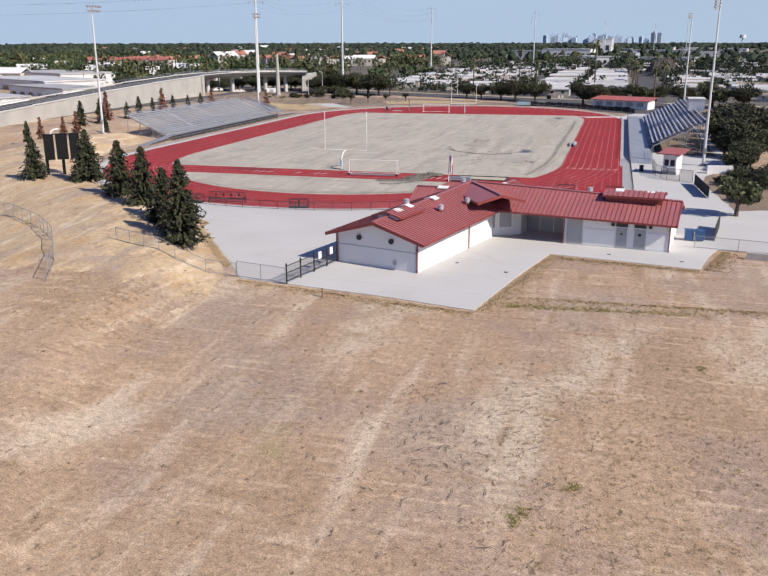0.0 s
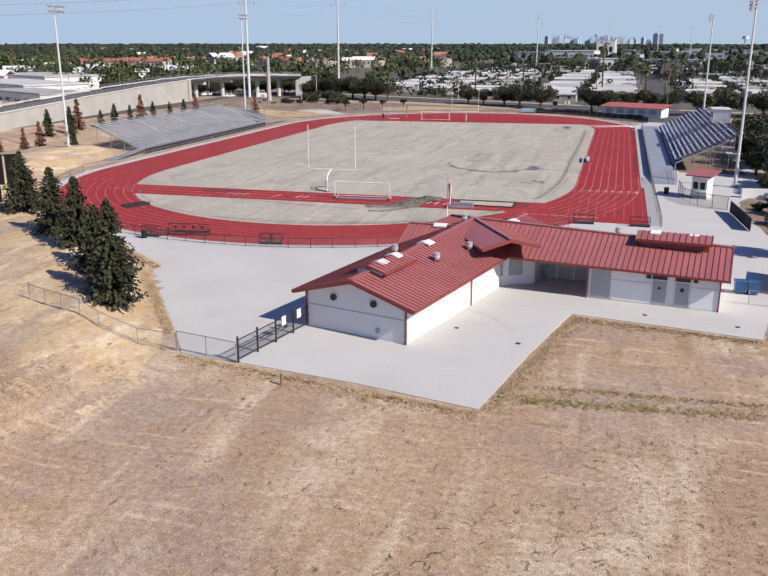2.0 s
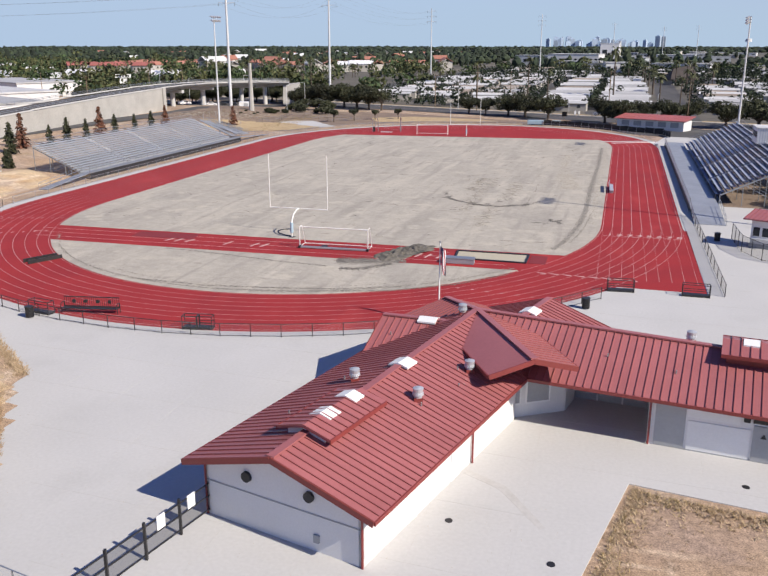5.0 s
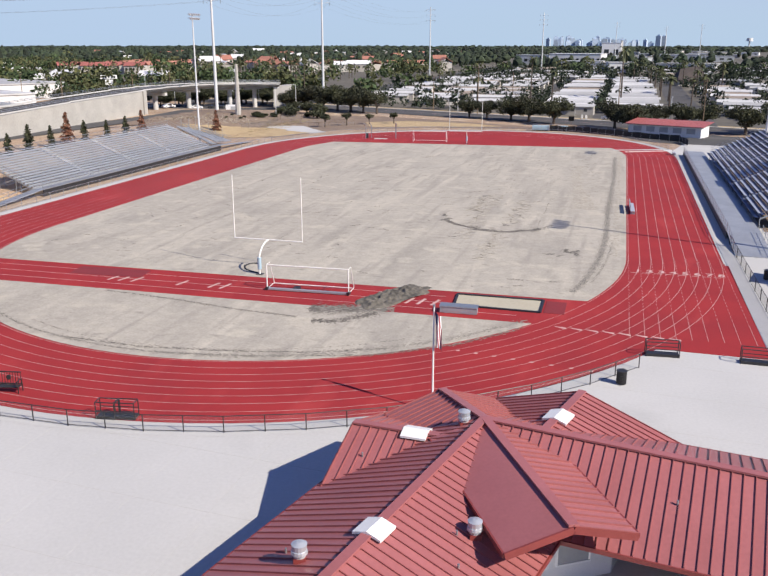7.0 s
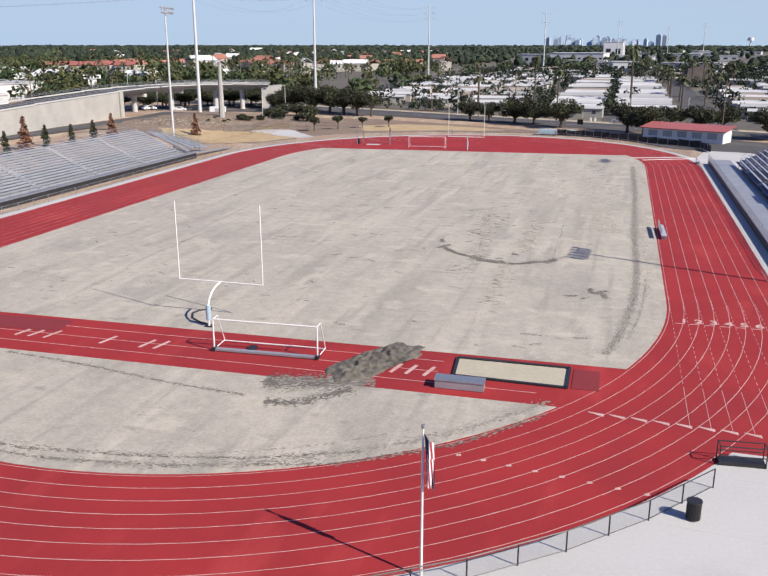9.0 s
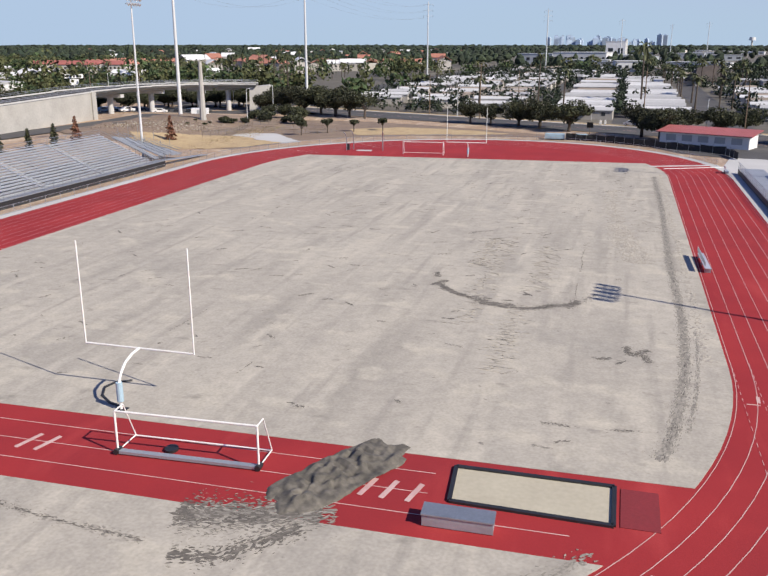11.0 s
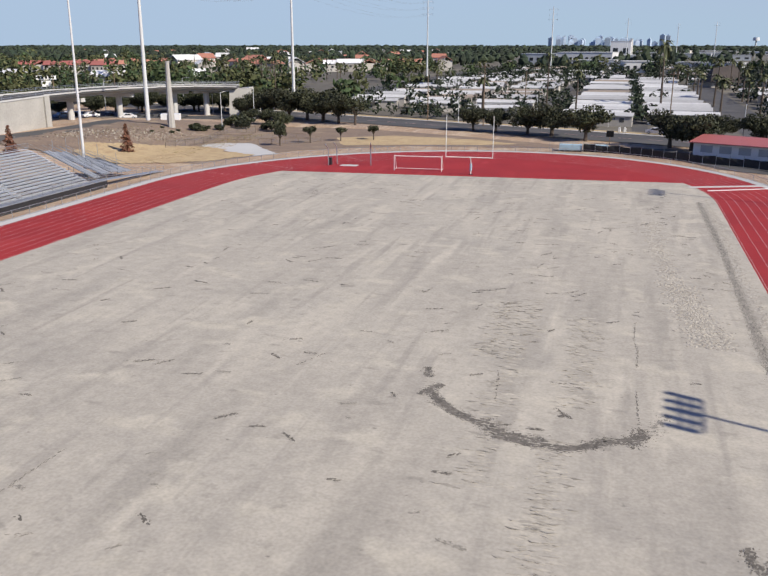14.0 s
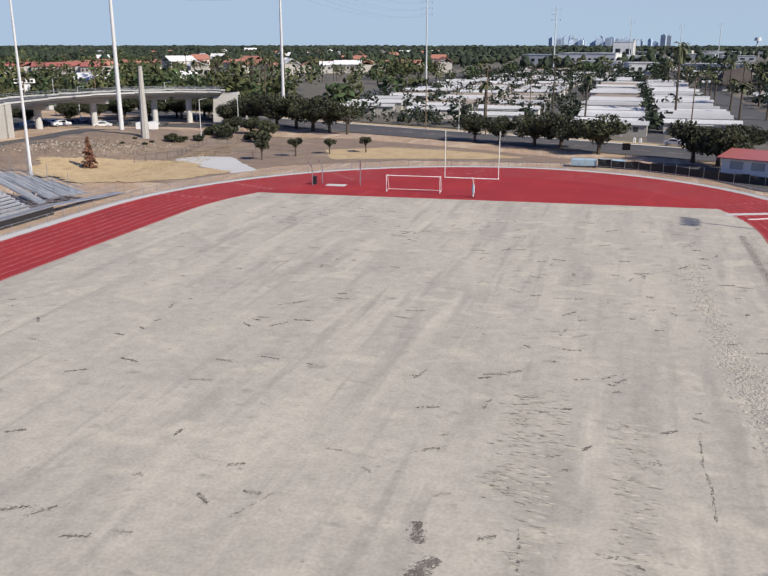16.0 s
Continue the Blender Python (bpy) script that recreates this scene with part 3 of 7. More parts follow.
o = [at_arm("east", 22.61, v, z) for v, z in ((-4.7, 0), (4.7, 0), (4.7, 3.06), (0, 4.44), (-4.7, 3.06))]
k.v = [tuple(p) for p in e + o]
k.f = [(0, 1, 2, 3, 4), (9, 8, 7, 6, 5)] + [(i, (i + 1) % 5, 5 + (i + 1) % 5, 5 + i) for i in range(5)]
part("gable_wall", k, M["stucco"], club)
for u in (11.9, 22.75):
    part("downpipe", Build().tube(at_arm("east", u, -4.8, 0), at_arm("east", u, -4.8, 3.1), 0.06, 6), M["fascia"], club)
part("roll_door", arm_box("east", 12.19, 13.84, -4.74, -4.7, 0.02, 2.75), M["door"], club, "grey roll-up door")
for u0, u1 in ((13.99, 17.25), (20.46, 22.61)):
    part("wall_panel", arm_box("east", u0, u1, -4.75, -4.7, 0.05, 1.85), M["trim_white"], club)
part("wall_panel", arm_box("east", 13.94, 16.67, -4.74, -4.7, 2.05, 2.75), M["trim_white"], club)
for u in (17.93, 19.78):
    dr = part("door", arm_box("east", u - 0.55, u + 0.55, -4.77, -4.7, 0.02, 2.15), M["door"], club, "grey restroom door")
    part("door_knob", Build().tube(at_arm("east", u + 0.42, -4.78, 1.02), at_arm("east", u + 0.42, -4.85, 1.02), 0.05, 8), M["galv"], dr)
    part("transom", arm_box("east", u - 0.6, u + 0.6, -4.78, -4.7, 2.3, 2.7), M["dark"], club, "dark louvred vent over the door")
sg = at_arm("east", 17.93, -4.8, 1.45)
d_e, s_e = arm_axes("east")
part("door_sign", Build().face(sg - d_e * 0.17, sg + d_e * 0.17, sg + Vector((0, 0, 0.3))), M["dark"], club, "dark triangular sign")
sg = at_arm("east", 19.78, -4.79, 1.58)
part("door_sign", Build().tube(sg, sg - s_e * 0.03, 0.18, 16), M["dark"], club, "dark round sign")
for u in (17.01, 20.8):
    part("wall_lamp", arm_box("east", u - 0.17, u + 0.17, -4.95, -4.7, 2.35, 2.65), M["dark"], club, "dark wall lamp")
# grey strip that paints the shadow line along the wall's foot
part("base_trim", arm_box("east", 13.75, 20.56, -4.76, -4.7, 0.0, 0.07), M["door"], club)

# hub walls under the porch roof
HW = [(1.62, -11.2), (1.98, -5.5), (6.15, -2.9), (6.6, -0.9)]
for (x0, y0), (x1, y1) in zip(HW, HW[1:]):
    hh = 3.0 if x0 < 2.5 else 4.3
    part("wall", Build().beam((x0, y0, hh / 2), (x1, y1, hh / 2), 0.22, hh), M["stucco"], club)
for a, c, lo, hi in (((2.2, -5.36), (3.5, -4.55), 0.9, 2.8), ((3.85, -4.33), (5.2, -3.49), 0.9, 2.8)):
    p, q = Vector((*a, 0)), Vector((*c, 0))
    nrm = Vector(((q - p).y, -(q - p).x, 0)).normalized() * 0.13
    w = part("window", Build().beam(p + nrm + Vector((0, 0, (lo + hi) / 2)), q + nrm + Vector((0, 0, (lo + hi) / 2)), 0.05, hi - lo), M["door"], club, "shuttered grey window")
    for z in (lo, hi):
        part("frame", Build().beam(p + nrm + Vector((0, 0, z)), q + nrm + Vector((0, 0, z)), 0.12, 0.1), M["trim_white"], w)
    for e2 in (p, q):
        part("frame", Build().beam(e2 + nrm + Vector((0, 0, lo)), e2 + nrm + Vector((0, 0, hi)), 0.12, 0.1), M["trim_white"], w)
pl = Vector((6.05, -3.3, 3.3))
part("wall_lamp", Build().box(pl + Vector((0.1, -0.25, 0)), (0.35, 0.3, 0.3), 30), M["dark"], club, "dark wall lamp")

# west arm: fittings on the white walls
for v in (1.7, -1.9):
    c = at_arm("west", 21.8, v, 2.75)
    dw, sw = arm_axes("west")
    part("round_vent", Build().tube(c, c + dw * 0.16, 0.27, 12), M["dark"], club, "dark round gable vent")
part("wall_band", arm_box("west", 21.8, 21.83, -4.5, 4.5, 1.86, 1.92), M["door"], club)
part("meter_box", arm_box("west", 21.8, 21.9, 1.9, 2.2, 0.5, 0.9), M["door"], club)
for v in (-4.52, 4.52):
    part("downpipe", Build().tube(at_arm("west", 21.85, v, 0), at_arm("west", 21.85, v, 3.1), 0.06, 6), M["fascia"], club)
part("downpipe", Build().tube(at_arm("west", 10.5, 4.62, 0), at_arm("west", 10.5, 4.62, 3.1), 0.06, 6), M["fascia"], club)
for u in (19.0, 17.5, 16.1, 14.5):
    part("slot_window", arm_box("west", u - 0.5, u + 0.5, 4.5, 4.54, 2.35, 2.7), M["dark"], club, "dark slot window under the eave")
for u in (17.3, 12.5):
    part("door", arm_box("west", u - 0.5, u + 0.5, 4.5, 4.55, 0.02, 2.15), M["trim_white"], club, "white flush door")


def roof_z(key, u, v):
    deg, length, w, ridge, eave = ARMS[key]
    t = u / length
    top = ROOT[key].z + (ridge - ROOT[key].z) * t
    low = eave + (ROOT[key].z - ridge) * 0.4 * (1 - t)
    return top + (low - top) * abs(v) / w


def monitor(key, u0, u1, hw, lift, side_mat):
    """A raised ridge section with its own small gabled roof."""
    za, zb = roof_z(key, u0, 0), roof_z(key, u1, 0)
    m = part("roof_monitor", arm_box(key, u0, u1, -hw + 0.25, hw - 0.25, min(za, zb) - 1.0, min(za, zb) + lift - 0.16), side_mat, club, "raised roof monitor on the ridge")
    for side in (1, -1):
        n = round((u1 - u0) / 0.48)
        for i in range(n):
            a, c = u0 - 0.3 + (u1 - u0 + 0.6) * i / n, u0 - 0.3 + (u1 - u0 + 0.6) * (i + 1) / n
            top, low = max(za, zb) + lift, max(za, zb) + lift - 0.42
            p = [at_arm(key, a, 0, top), at_arm(key, c, 0, top), at_arm(key, c, side * (hw + 0.2), low), at_arm(key, a, side * (hw + 0.2), low)]
            t = Vector((0, 0, 0.12))
            part("roof_panel", Build().hexa([q - t for q in p] + p), M["roof"], m)
            part("standing_seam", Build().beam(p[1] + Vector((0, 0, 0.03)), p[2] + Vector((0, 0, 0.03)), 0.055, 0.08), M["roof_rib"], m)
        part("barge_board", Build().beam(at_arm(key, u0 - 0.3, side * (hw + 0.22), max(za, zb) + lift - 0.5), at_arm(key, u1 + 0.3, side * (hw + 0.22), max(za, zb) + lift - 0.5), 0.06, 0.22), M["fascia"], m)
    return m


monitor("east", 15.6, 21.4, 1.6, 0.62, M["fascia"])
monitor("west", 15.0, 19.6, 1.35, 0.3, M["trim_white"])


def skylight(key, u, lift=0.0, size=1.5):
    """A white translucent cap folded over the ridge."""
    z = roof_z(key, u, 0) + lift
    sk = part("skylight", arm_box(key, u - size * 0.42, u + size * 0.42, -0.5, 0.5, z - 0.45, z - 0.02), M["galv"], club, "white skylight cap over the ridge")
    for side in (1, -1):
        p = [at_arm(key, u - size / 2, 0, z + 0.17), at_arm(key, u + size / 2, 0, z + 0.17), at_arm(key, u + size / 2, side * 0.62, z - 0.02), at_arm(key, u - size / 2, side * 0.62, z - 0.02)]
        t = Vector((0, 0, 0.1))
        part("pane", Build().hexa([q - t for q in p] + p), M["trim_white"], sk)


skylight("west", 10.2, 0.02, 1.15)
skylight("west", 15.8, 0.3, 0.9)
skylight("west", 18.0, 0.3, 1.0)
skylight("back_east", 3.0, 0.02, 1.25)
skylight("back_west", 3.0, 0.02, 1.25)
skylight("east", 16.9, 0.62, 0.9)
skylight("east", 20.2, 0.62, 0.9)


def turbine(x, y, z):
    t = part("roof_vent", Build().box((x, y, z - 0.5), (0.45, 0.45, 0.7), 20), M["fascia"], club, "round galvanised roof vent on a red curb")
    part("neck", Build().tube((x, y, z + 0.2), (x, y, z + 0.35), 0.23, 12), M["alu"], t)
    part("drum", Build().tube((x, y, z + 0.35), (x, y, z + 0.48), 0.32, 14, 0.30), M["alu"], t)
    part("drum", Build().tube((x, y, z + 0.48), (x, y, z + 0.72), 0.27, 14, 0.29), M["alu"], t)
    part("cap", Build().tube((x, y, z + 0.72), (x, y, z + 0.8), 0.30, 14, 0.10), M["alu"], t)


for key, u, v in (("west", 7.5, 2.93), ("west", 12.7, 2.33), ("west", 12.5, -1.79), ("east", 13.5, 0.9)):
    p = at_arm(key, u, v, roof_z(key, u, v))
    turbine(p.x, p.y, p.z)
turbine(-1.0, 0.0, 4.85)
for key, u, v in (("west", 8, 2.4), ("west", 13, 2.7), ("west", 12, -2.8), ("west", 17, -3.0), ("east", 9, -2.5), ("east", 13, -3), ("west", 9.5, 3.2), ("back_west", 5, 2)):
    z = roof_z(key, u, v)
    p = at_arm(key, u, v, z)
    part("vent_pipe", Build().tube(p, p + Vector((0, 0, 0.22)), 0.045, 7), M["galv"], club)
for x, y in ((30.92, -49.41), (36.09, -51.2), (45.5, -41.9), (52.6, -42.6)):
    solo("floor_drain", Build().tube((x, y, 0.0), (x, y, 0.012), 0.2, 12), M["dark"], "dark round drain cover in the concrete", "drain cover", "drain covers")
ramp = Build().prism([(30.9, -44.6), (33.2, -45.6), (35.6, -48.6), (35.3, -48.8), (32.9, -46.0), (30.8, -45.0)], 0.0, 0.006)
part("stain", ramp, M["stain"], plaza, "brown run-off stain on the concrete")

# ---------- track furniture and field marks ----------
chute = Build().prism([skew(36.3, 14), (36.6, -8.6), (46.7, -8.2), skew(46.7, 14)], -0.02, 0.026)
part("chute", chute, M["track"], track, "red straight run-out beyond the curve")
b = Build()
for i in range(9):
    x = 36.45 + i * 1.21
    for j in range(26):
        y = 16 + 0.07 * (x - XC) - j * 0.95
        if y > -8:
            b.beam((x, y, 0.03), (x, y - (0.5 if y > 0 else 0.95), 0.03), 0.03, 0.012)
part("straight_line", b, M["line"], track)


def bar(b, x0, y0, x1, y1, w, z=0.036):
    """A painted bar on the track."""
    p, q = skew(x0, y0), skew(x1, y1)
    return b.beam((*p, z), (*q, z), w, 0.008)


b = Build()
for i in range(8):
    x = 37.0 + i * 1.17
    bar(b, x - 0.4, 9.3, x + 0.4, 9.3, 0.10)
    # start wedges and small exchange marks on the bend
    x = 30.9 + 1.29 * i
    b.hexa([(x - 0.45, -6.05, 0.034), (x + 0.5, -6.4, 0.034), (x + 0.5, -6.05, 0.034), (x - 0.45, -5.95, 0.034),
            (x - 0.45, -6.05, 0.042), (x + 0.5, -6.4, 0.042), (x + 0.5, -6.05, 0.042), (x - 0.45, -5.95, 0.042)])
    b.box((23.7 + 1.44 * i, -13.4 - 0.13 * i, 0.034), (0.28, 0.18, 0.008), 20)
for k in range(8):
    o = 0.75 + 1.13 * k
    for deg, dw in ((-150, 0.16), (-162, 0.12), (28, 0.12), (52, 0.12), (128, 0.2), (150, 0.25), (165, 0.16)):
        a = radians(deg)
        ax, ay = (35.75 + o * (1.06 if math.cos(a) > 0 else 1.2)), 36 + o
        cy = 14.5 if deg < 0 else 92
        px, py = XC + ax * math.cos(a), cy + ay * math.sin(a)
        bar(b, px, py, px + 0.5 * math.cos(a + 1.2), py + 0.5 * math.sin(a + 1.2), dw)
part("lane_mark", b, M["line"], track, "white staggered start and exchange marks")
b = Build()
for yy, zz in ((-2.5, 0), (-4.3, 0), (-6.1, 0)):
    b.beam((*skew(-33 if yy > -5 else -31, yy), 0.03), (*skew(20 if yy > -5 else 27, yy), 0.03), 0.05, 0.012)
for x in (-13.6, -12.4, -11.0, -6.0, -2.6, -1.4, 17.1, 18.2, 19.5):
    bar(b, x - 0.3, -5.2, x + 0.1, -3.6, 0.28)
part("runway_line", b, M["line"], track, "white runway lines and take-off boards")
# lane numbers in the straight
for i in range(8):
    cu = bpy.data.curves.new("lane_number", "FONT")
    cu.body, cu.size, cu.align_x, cu.offset = str(i + 1), 1.35, "CENTER", 0.035
    tmp = new("lane_number", cu)
    me = bpy.data.meshes.new_from_object(tmp)
    bpy.data.objects.remove(tmp)
    me.materials.clear()
    me.materials.append(M["line"])
    ob = part("lane_number", me, None, track, local=True)
    x, y = skew(37.35 + i * 1.17, 9.6)
    ob.matrix_basis = spot(x, y, 0.042)

# margins and marks of the field, made of many small ragged flakes of turned dirt
def flake(b, x, y, r, ang, aspect, z, rs, peak=0.0):
    """One ragged scrap of dirt lying flat, or a low clod where a peak is given."""
    n, k = 6, len(b.v)
    ca, sa, o = math.cos(ang), math.sin(ang), rs.uniform(0, 6.28)
    for i in range(n):
        q = r * rs.uniform(0.45, 1.25)
        u, v = q * math.cos(o + 6.283 * i / n), q * math.sin(o + 6.283 * i / n) * aspect
        b.v.append((x + u * ca - v * sa, y + u * sa + v * ca, z))
    if peak:
        b.v.append((x + rs.uniform(-0.3, 0.3) * r, y + rs.uniform(-0.3, 0.3) * r, z + peak))
        b.f += [(k + i, k + (i + 1) % n, k + n) for i in range(n)]
    else:
        b.f.append(tuple(range(k, k + n)))


def scar(b, pts, w, per_metre, size, rs, aspect=0.55, tidy=0.5):
    """A dug or scraped line: flakes strewn about it, thickest along its middle."""
    for (x0, y0), (x1, y1) in zip(pts, pts[1:]):
        l = math.hypot(x1 - x0, y1 - y0)
        way = math.atan2(y1 - y0, x1 - x0)
        for i in range(max(1, int(l * per_metre))):
            u, o = rs.random(), rs.gauss(0, w * 0.33)
            big = size * rs.uniform(0.35, 1.2) * max(0.35, 1 - abs(o) / (w + 0.01))
            flake(b, x0 + (x1 - x0) * u - math.sin(way) * o, y0 + (y1 - y0) * u + math.cos(way) * o, big, way + rs.gauss(0, tidy), aspect, 0.0505 + rs.random() * 0.005, rs)


TRENCH = [(12.6, 30.0), (13.3, 29.0), (14.7, 27.6), (16.3, 26.8), (17.3, 26.6), (18.2, 25.5), (19.5, 25.2), (21.0, 25.2), (22.4, 25.7), (23.4, 26.6), (24.7, 27.1), (25.6, 28.0), (26.3, 29.6), (26.9, 30.8)]
rs = random.Random(17)
wide, deep = Build(), Build()
scar(wide, TRENCH, 1.0, 34, 0.17, rs)
scar(deep, TRENCH[:12], 0.6, 150, 0.24, rs, 0.45, 0.25)
for pts, w, n in (([(12.2, 29.2), (13.3, 30.9)], 0.7, 70), ([(16.6, 27.2), (18.0, 25.3)], 1.1, 90), ([(18.3, 25.9), (20.4, 25.6)], 0.8, 50), ([(22.6, 25.8), (23.7, 26.9)], 0.7, 60), ([(11.8, 33.2), (12.2, 31.7)], 0.5, 70),
                  ([(24.9, 26.2), (25.3, 28.6)], 0.8, 34), ([(29.4, 19.2), (29.8, 17.6), (31.0, 19.0)], 0.6, 46), ([(30.5, 18.3), (31.0, 16.6)], 0.5, 42), ([(27.2, 16.3), (28.4, 16.7)], 0.5, 26)):
    scar(deep, pts, w, n * 1.3, 0.19, rs)
    scar(wide, pts, w * 1.7, n * 0.5, 0.16, rs)
# scattered gouges, each where the blade bit in
for x, y, l, a in ((12.6, 50.2, 1.5, 0.3), (13.8, 51.0, 1.0, 0.6), (20.0, 52.0, 1.3, 0.8), (20.8, 51.6, 0.9, 0.9), (16.1, 53.5, 0.6, 0.2), (17.3, 56.0, 1.4, 0.1), (10.9, 39.7, 1.2, 0.5), (22.6, 41.7, 0.7, 0.0), (17.9, 39.6, 0.6, 0.4),
                   (-5.5, 28.8, 1.2, 0.9), (-7.0, 28.5, 1.3, 0.5), (-3.0, 32.8, 0.5, 0.0), (1.3, 35.1, 1.0, 0.5), (3.3, 33.0, 0.9, 0.0), (-6.1, 46.9, 1.3, 0.0), (0.0, 48.1, 0.5, 0.1), (10.2, 3.6, 0.7, 0.0), (25.6, 5.9, 1.4, 0.0), (29.3, 6.3, 1.0, 0.2)):
    h, p = l / 2, (x, y)
    scar(deep, [(x - h * math.cos(a), y - h * math.sin(a)), (x + h * math.cos(a), y + h * math.sin(a))], 0.3, 34, 0.13, rs, 0.4, 0.35)
    scar(wide, [(x - l * math.cos(a), y - l * math.sin(a)), (x + l * math.cos(a), y + l * math.sin(a))], 0.6, 9, 0.12, rs)
for k in range(240):
    x, y, a = rs.uniform(-31, 31), rs.uniform(3, 104), rs.gauss(0.35, 0.6)
    l = rs.uniform(0.25, 1.3) * (1 + 0.6 * y / 100)
    scar(wide if k % 3 == 1 else deep, [(x, y), (x + l * math.cos(a), y + l * math.sin(a))], 0.28, rs.uniform(16, 44), 0.16, rs, 0.35, 0.3)
# churned patches toward the far right corner and thin ruts round the end area
for x, y, n in ((25.5, 78, 12), (27.0, 88, 10), (24.0, 66, 10), (30.5, 60, 9), (-20.0, 86, 8), (4.0, 92, 8), (14.0, 74, 9)):
    for k in range(n):
        px, py, a = x + rs.gauss(0, 2.2), y + rs.gauss(0, 3.0), rs.gauss(0.2, 0.7)
        scar(wide if k % 2 else deep, [(px, py), (px + 0.9 * math.cos(a), py + 0.9 * math.sin(a))], 0.4, 24, 0.15, rs, 0.5, 0.5)
# thin drag lines and the seam along the pitch
for pts in ([(25.15, 46.0), (25.0, 42.6), (25.25, 40.2), (25.15, 37.2)], [(25.1, 33.5), (25.15, 30.0), (25.3, 27.0)], [(16.4, 34.2), (16.9, 29.6)], [(-4.6, 11.9), (-4.4, 13.3), (-4.2, 17.4)], [(4.2, 6.7), (4.4, 8.7)], [(3.2, 30.8), (4.4, 33.4)]):
    scar(deep, pts, 0.16, 16, 0.13, rs, 0.25, 0.2)
# tyre run beside the straight, bending in at the near corner, and the ring round the end area
RUN = [(33.9, 96), (34.1, 70), (33.8, 53), (33.7, 40), (33.8, 30), (33.7, 23), (33.4, 17), (32.7, 11), (32.0, 6.5), (31.2, 3.6)]
scar(wide, RUN, 0.95, 46, 0.26, rs, 0.35, 0.15)
scar(wide, RUN, 0.7, 40, 0.3, rs, 0.3, 0.1)
scar(deep, RUN, 0.45, 12, 0.3, rs, 0.2, 0.1)
scar(wide, [(p[0] + 0.9, p[1] + 0.6) for p in RUN[5:9]], 0.4, 26, 0.2, rs, 0.3, 0.15)
RING = [skew(XC + 34.9 * math.cos(radians(d)), 14.5 + 35.1 * math.sin(radians(d))) for d in range(-146, -34, 4)]
scar(wide, RING, 0.5, 16, 0.22, rs, 0.3, 0.2)
scar(deep, RING[2:16], 0.25, 9, 0.2, rs, 0.2, 0.15)
scar(wide, [(p[0] * 0.97, p[1] + 1.1) for p in RING[8:24]], 0.3, 8, 0.2, rs, 0.3, 0.2)
scar(wide, RING[16:], 1.3, 20, 0.2, rs, 0.4, 0.3)
# ruts that follow the curve inside the end area, and one across it
for pts in ([(-12.0, -9.1), (-7.1, -9.2), (-3.4, -9.5), (2.5, -10.1), (8.7, -10.3)], [(1.0, -20.6), (8.7, -19.2), (17.6, -16.2), (23.5, -12.2), (27.9, -7.2)], [(-8.0, -20.0), (-0.4, -20.0), (6.8, -18.7), (12.6, -17.2), (18.5, -14.6)]):
    scar(deep, pts, 0.3, 20, 0.17, rs, 0.3, 0.2)
    scar(wide, pts, 0.7, 14, 0.2, rs, 0.35, 0.25)
# soil spilt off the heap
scar(deep, [(10.4, -10.8), (12.5, -10.3), (15.1, -7.3)], 1.2, 70, 0.26, rs, 0.35, 0.3)
scar(wide, [(9.5, -8.0), (13.0, -7.2), (16.0, -5.6)], 2.6, 110, 0.3, rs, 0.3, 0.3)
scar(deep, [(9.0, -8.0), (12.0, -7.4), (15.5, -6.0)], 1.9, 150, 0.32, rs, 0.3, 0.3)
tagged(part("scuff_mark", wide, M["scuff"], field, "grey scuffed tracks and scrapes in the dirt"), kind="stuff")
tagged(part("dug_mark", deep, M["dark_dirt"], field, "dark dug-up scars in the dirt"), kind="stuff")

crust = Build()
for k in range(5200):
    u = rs.random()
    if u < 0.42:
        y = rs.uniform(42, 57)
        x = 30.6 - (y - 42) * 0.13 + rs.gauss(0, 0.75)
    elif u < 0.58:
        y = rs.uniform(57, 82)
        x = 28.4 - (y - 57) * 0.05 + rs.gauss(0, 0.6)
    elif u < 0.78:
        y = rs.uniform(18, 98)
        x = 34.9 + rs.gauss(0, 0.25)
    else:
        # chatter ridges left across the pitch by the grader
        c, lo, hi = rs.choice(((17.0, 20, 49), (15.2, 36, 48), (21.5, 30, 46), (20.8, 12, 26)))
        x, y = c + rs.gauss(0, 0.55), rs.uniform(lo, hi)
        flake(crust, x, y, rs.uniform(0.25, 0.6), rs.gauss(0, 0.08), 0.13, 0.046, rs, rs.uniform(0.02, 0.045))
        continue
    flake(crust, x, y, rs.uniform(0.08, 0.26), rs.uniform(0, 3), 0.8, 0.044, rs, rs.uniform(0.02, 0.06))
tagged(sheet("dirt_clods", crust.mesh("dirt_clods", M["crust"])), "broken crust of pale dirt clods", "dirt clods", kind="stuff")

# heap of soil across the runway
b = Build()
N = 34
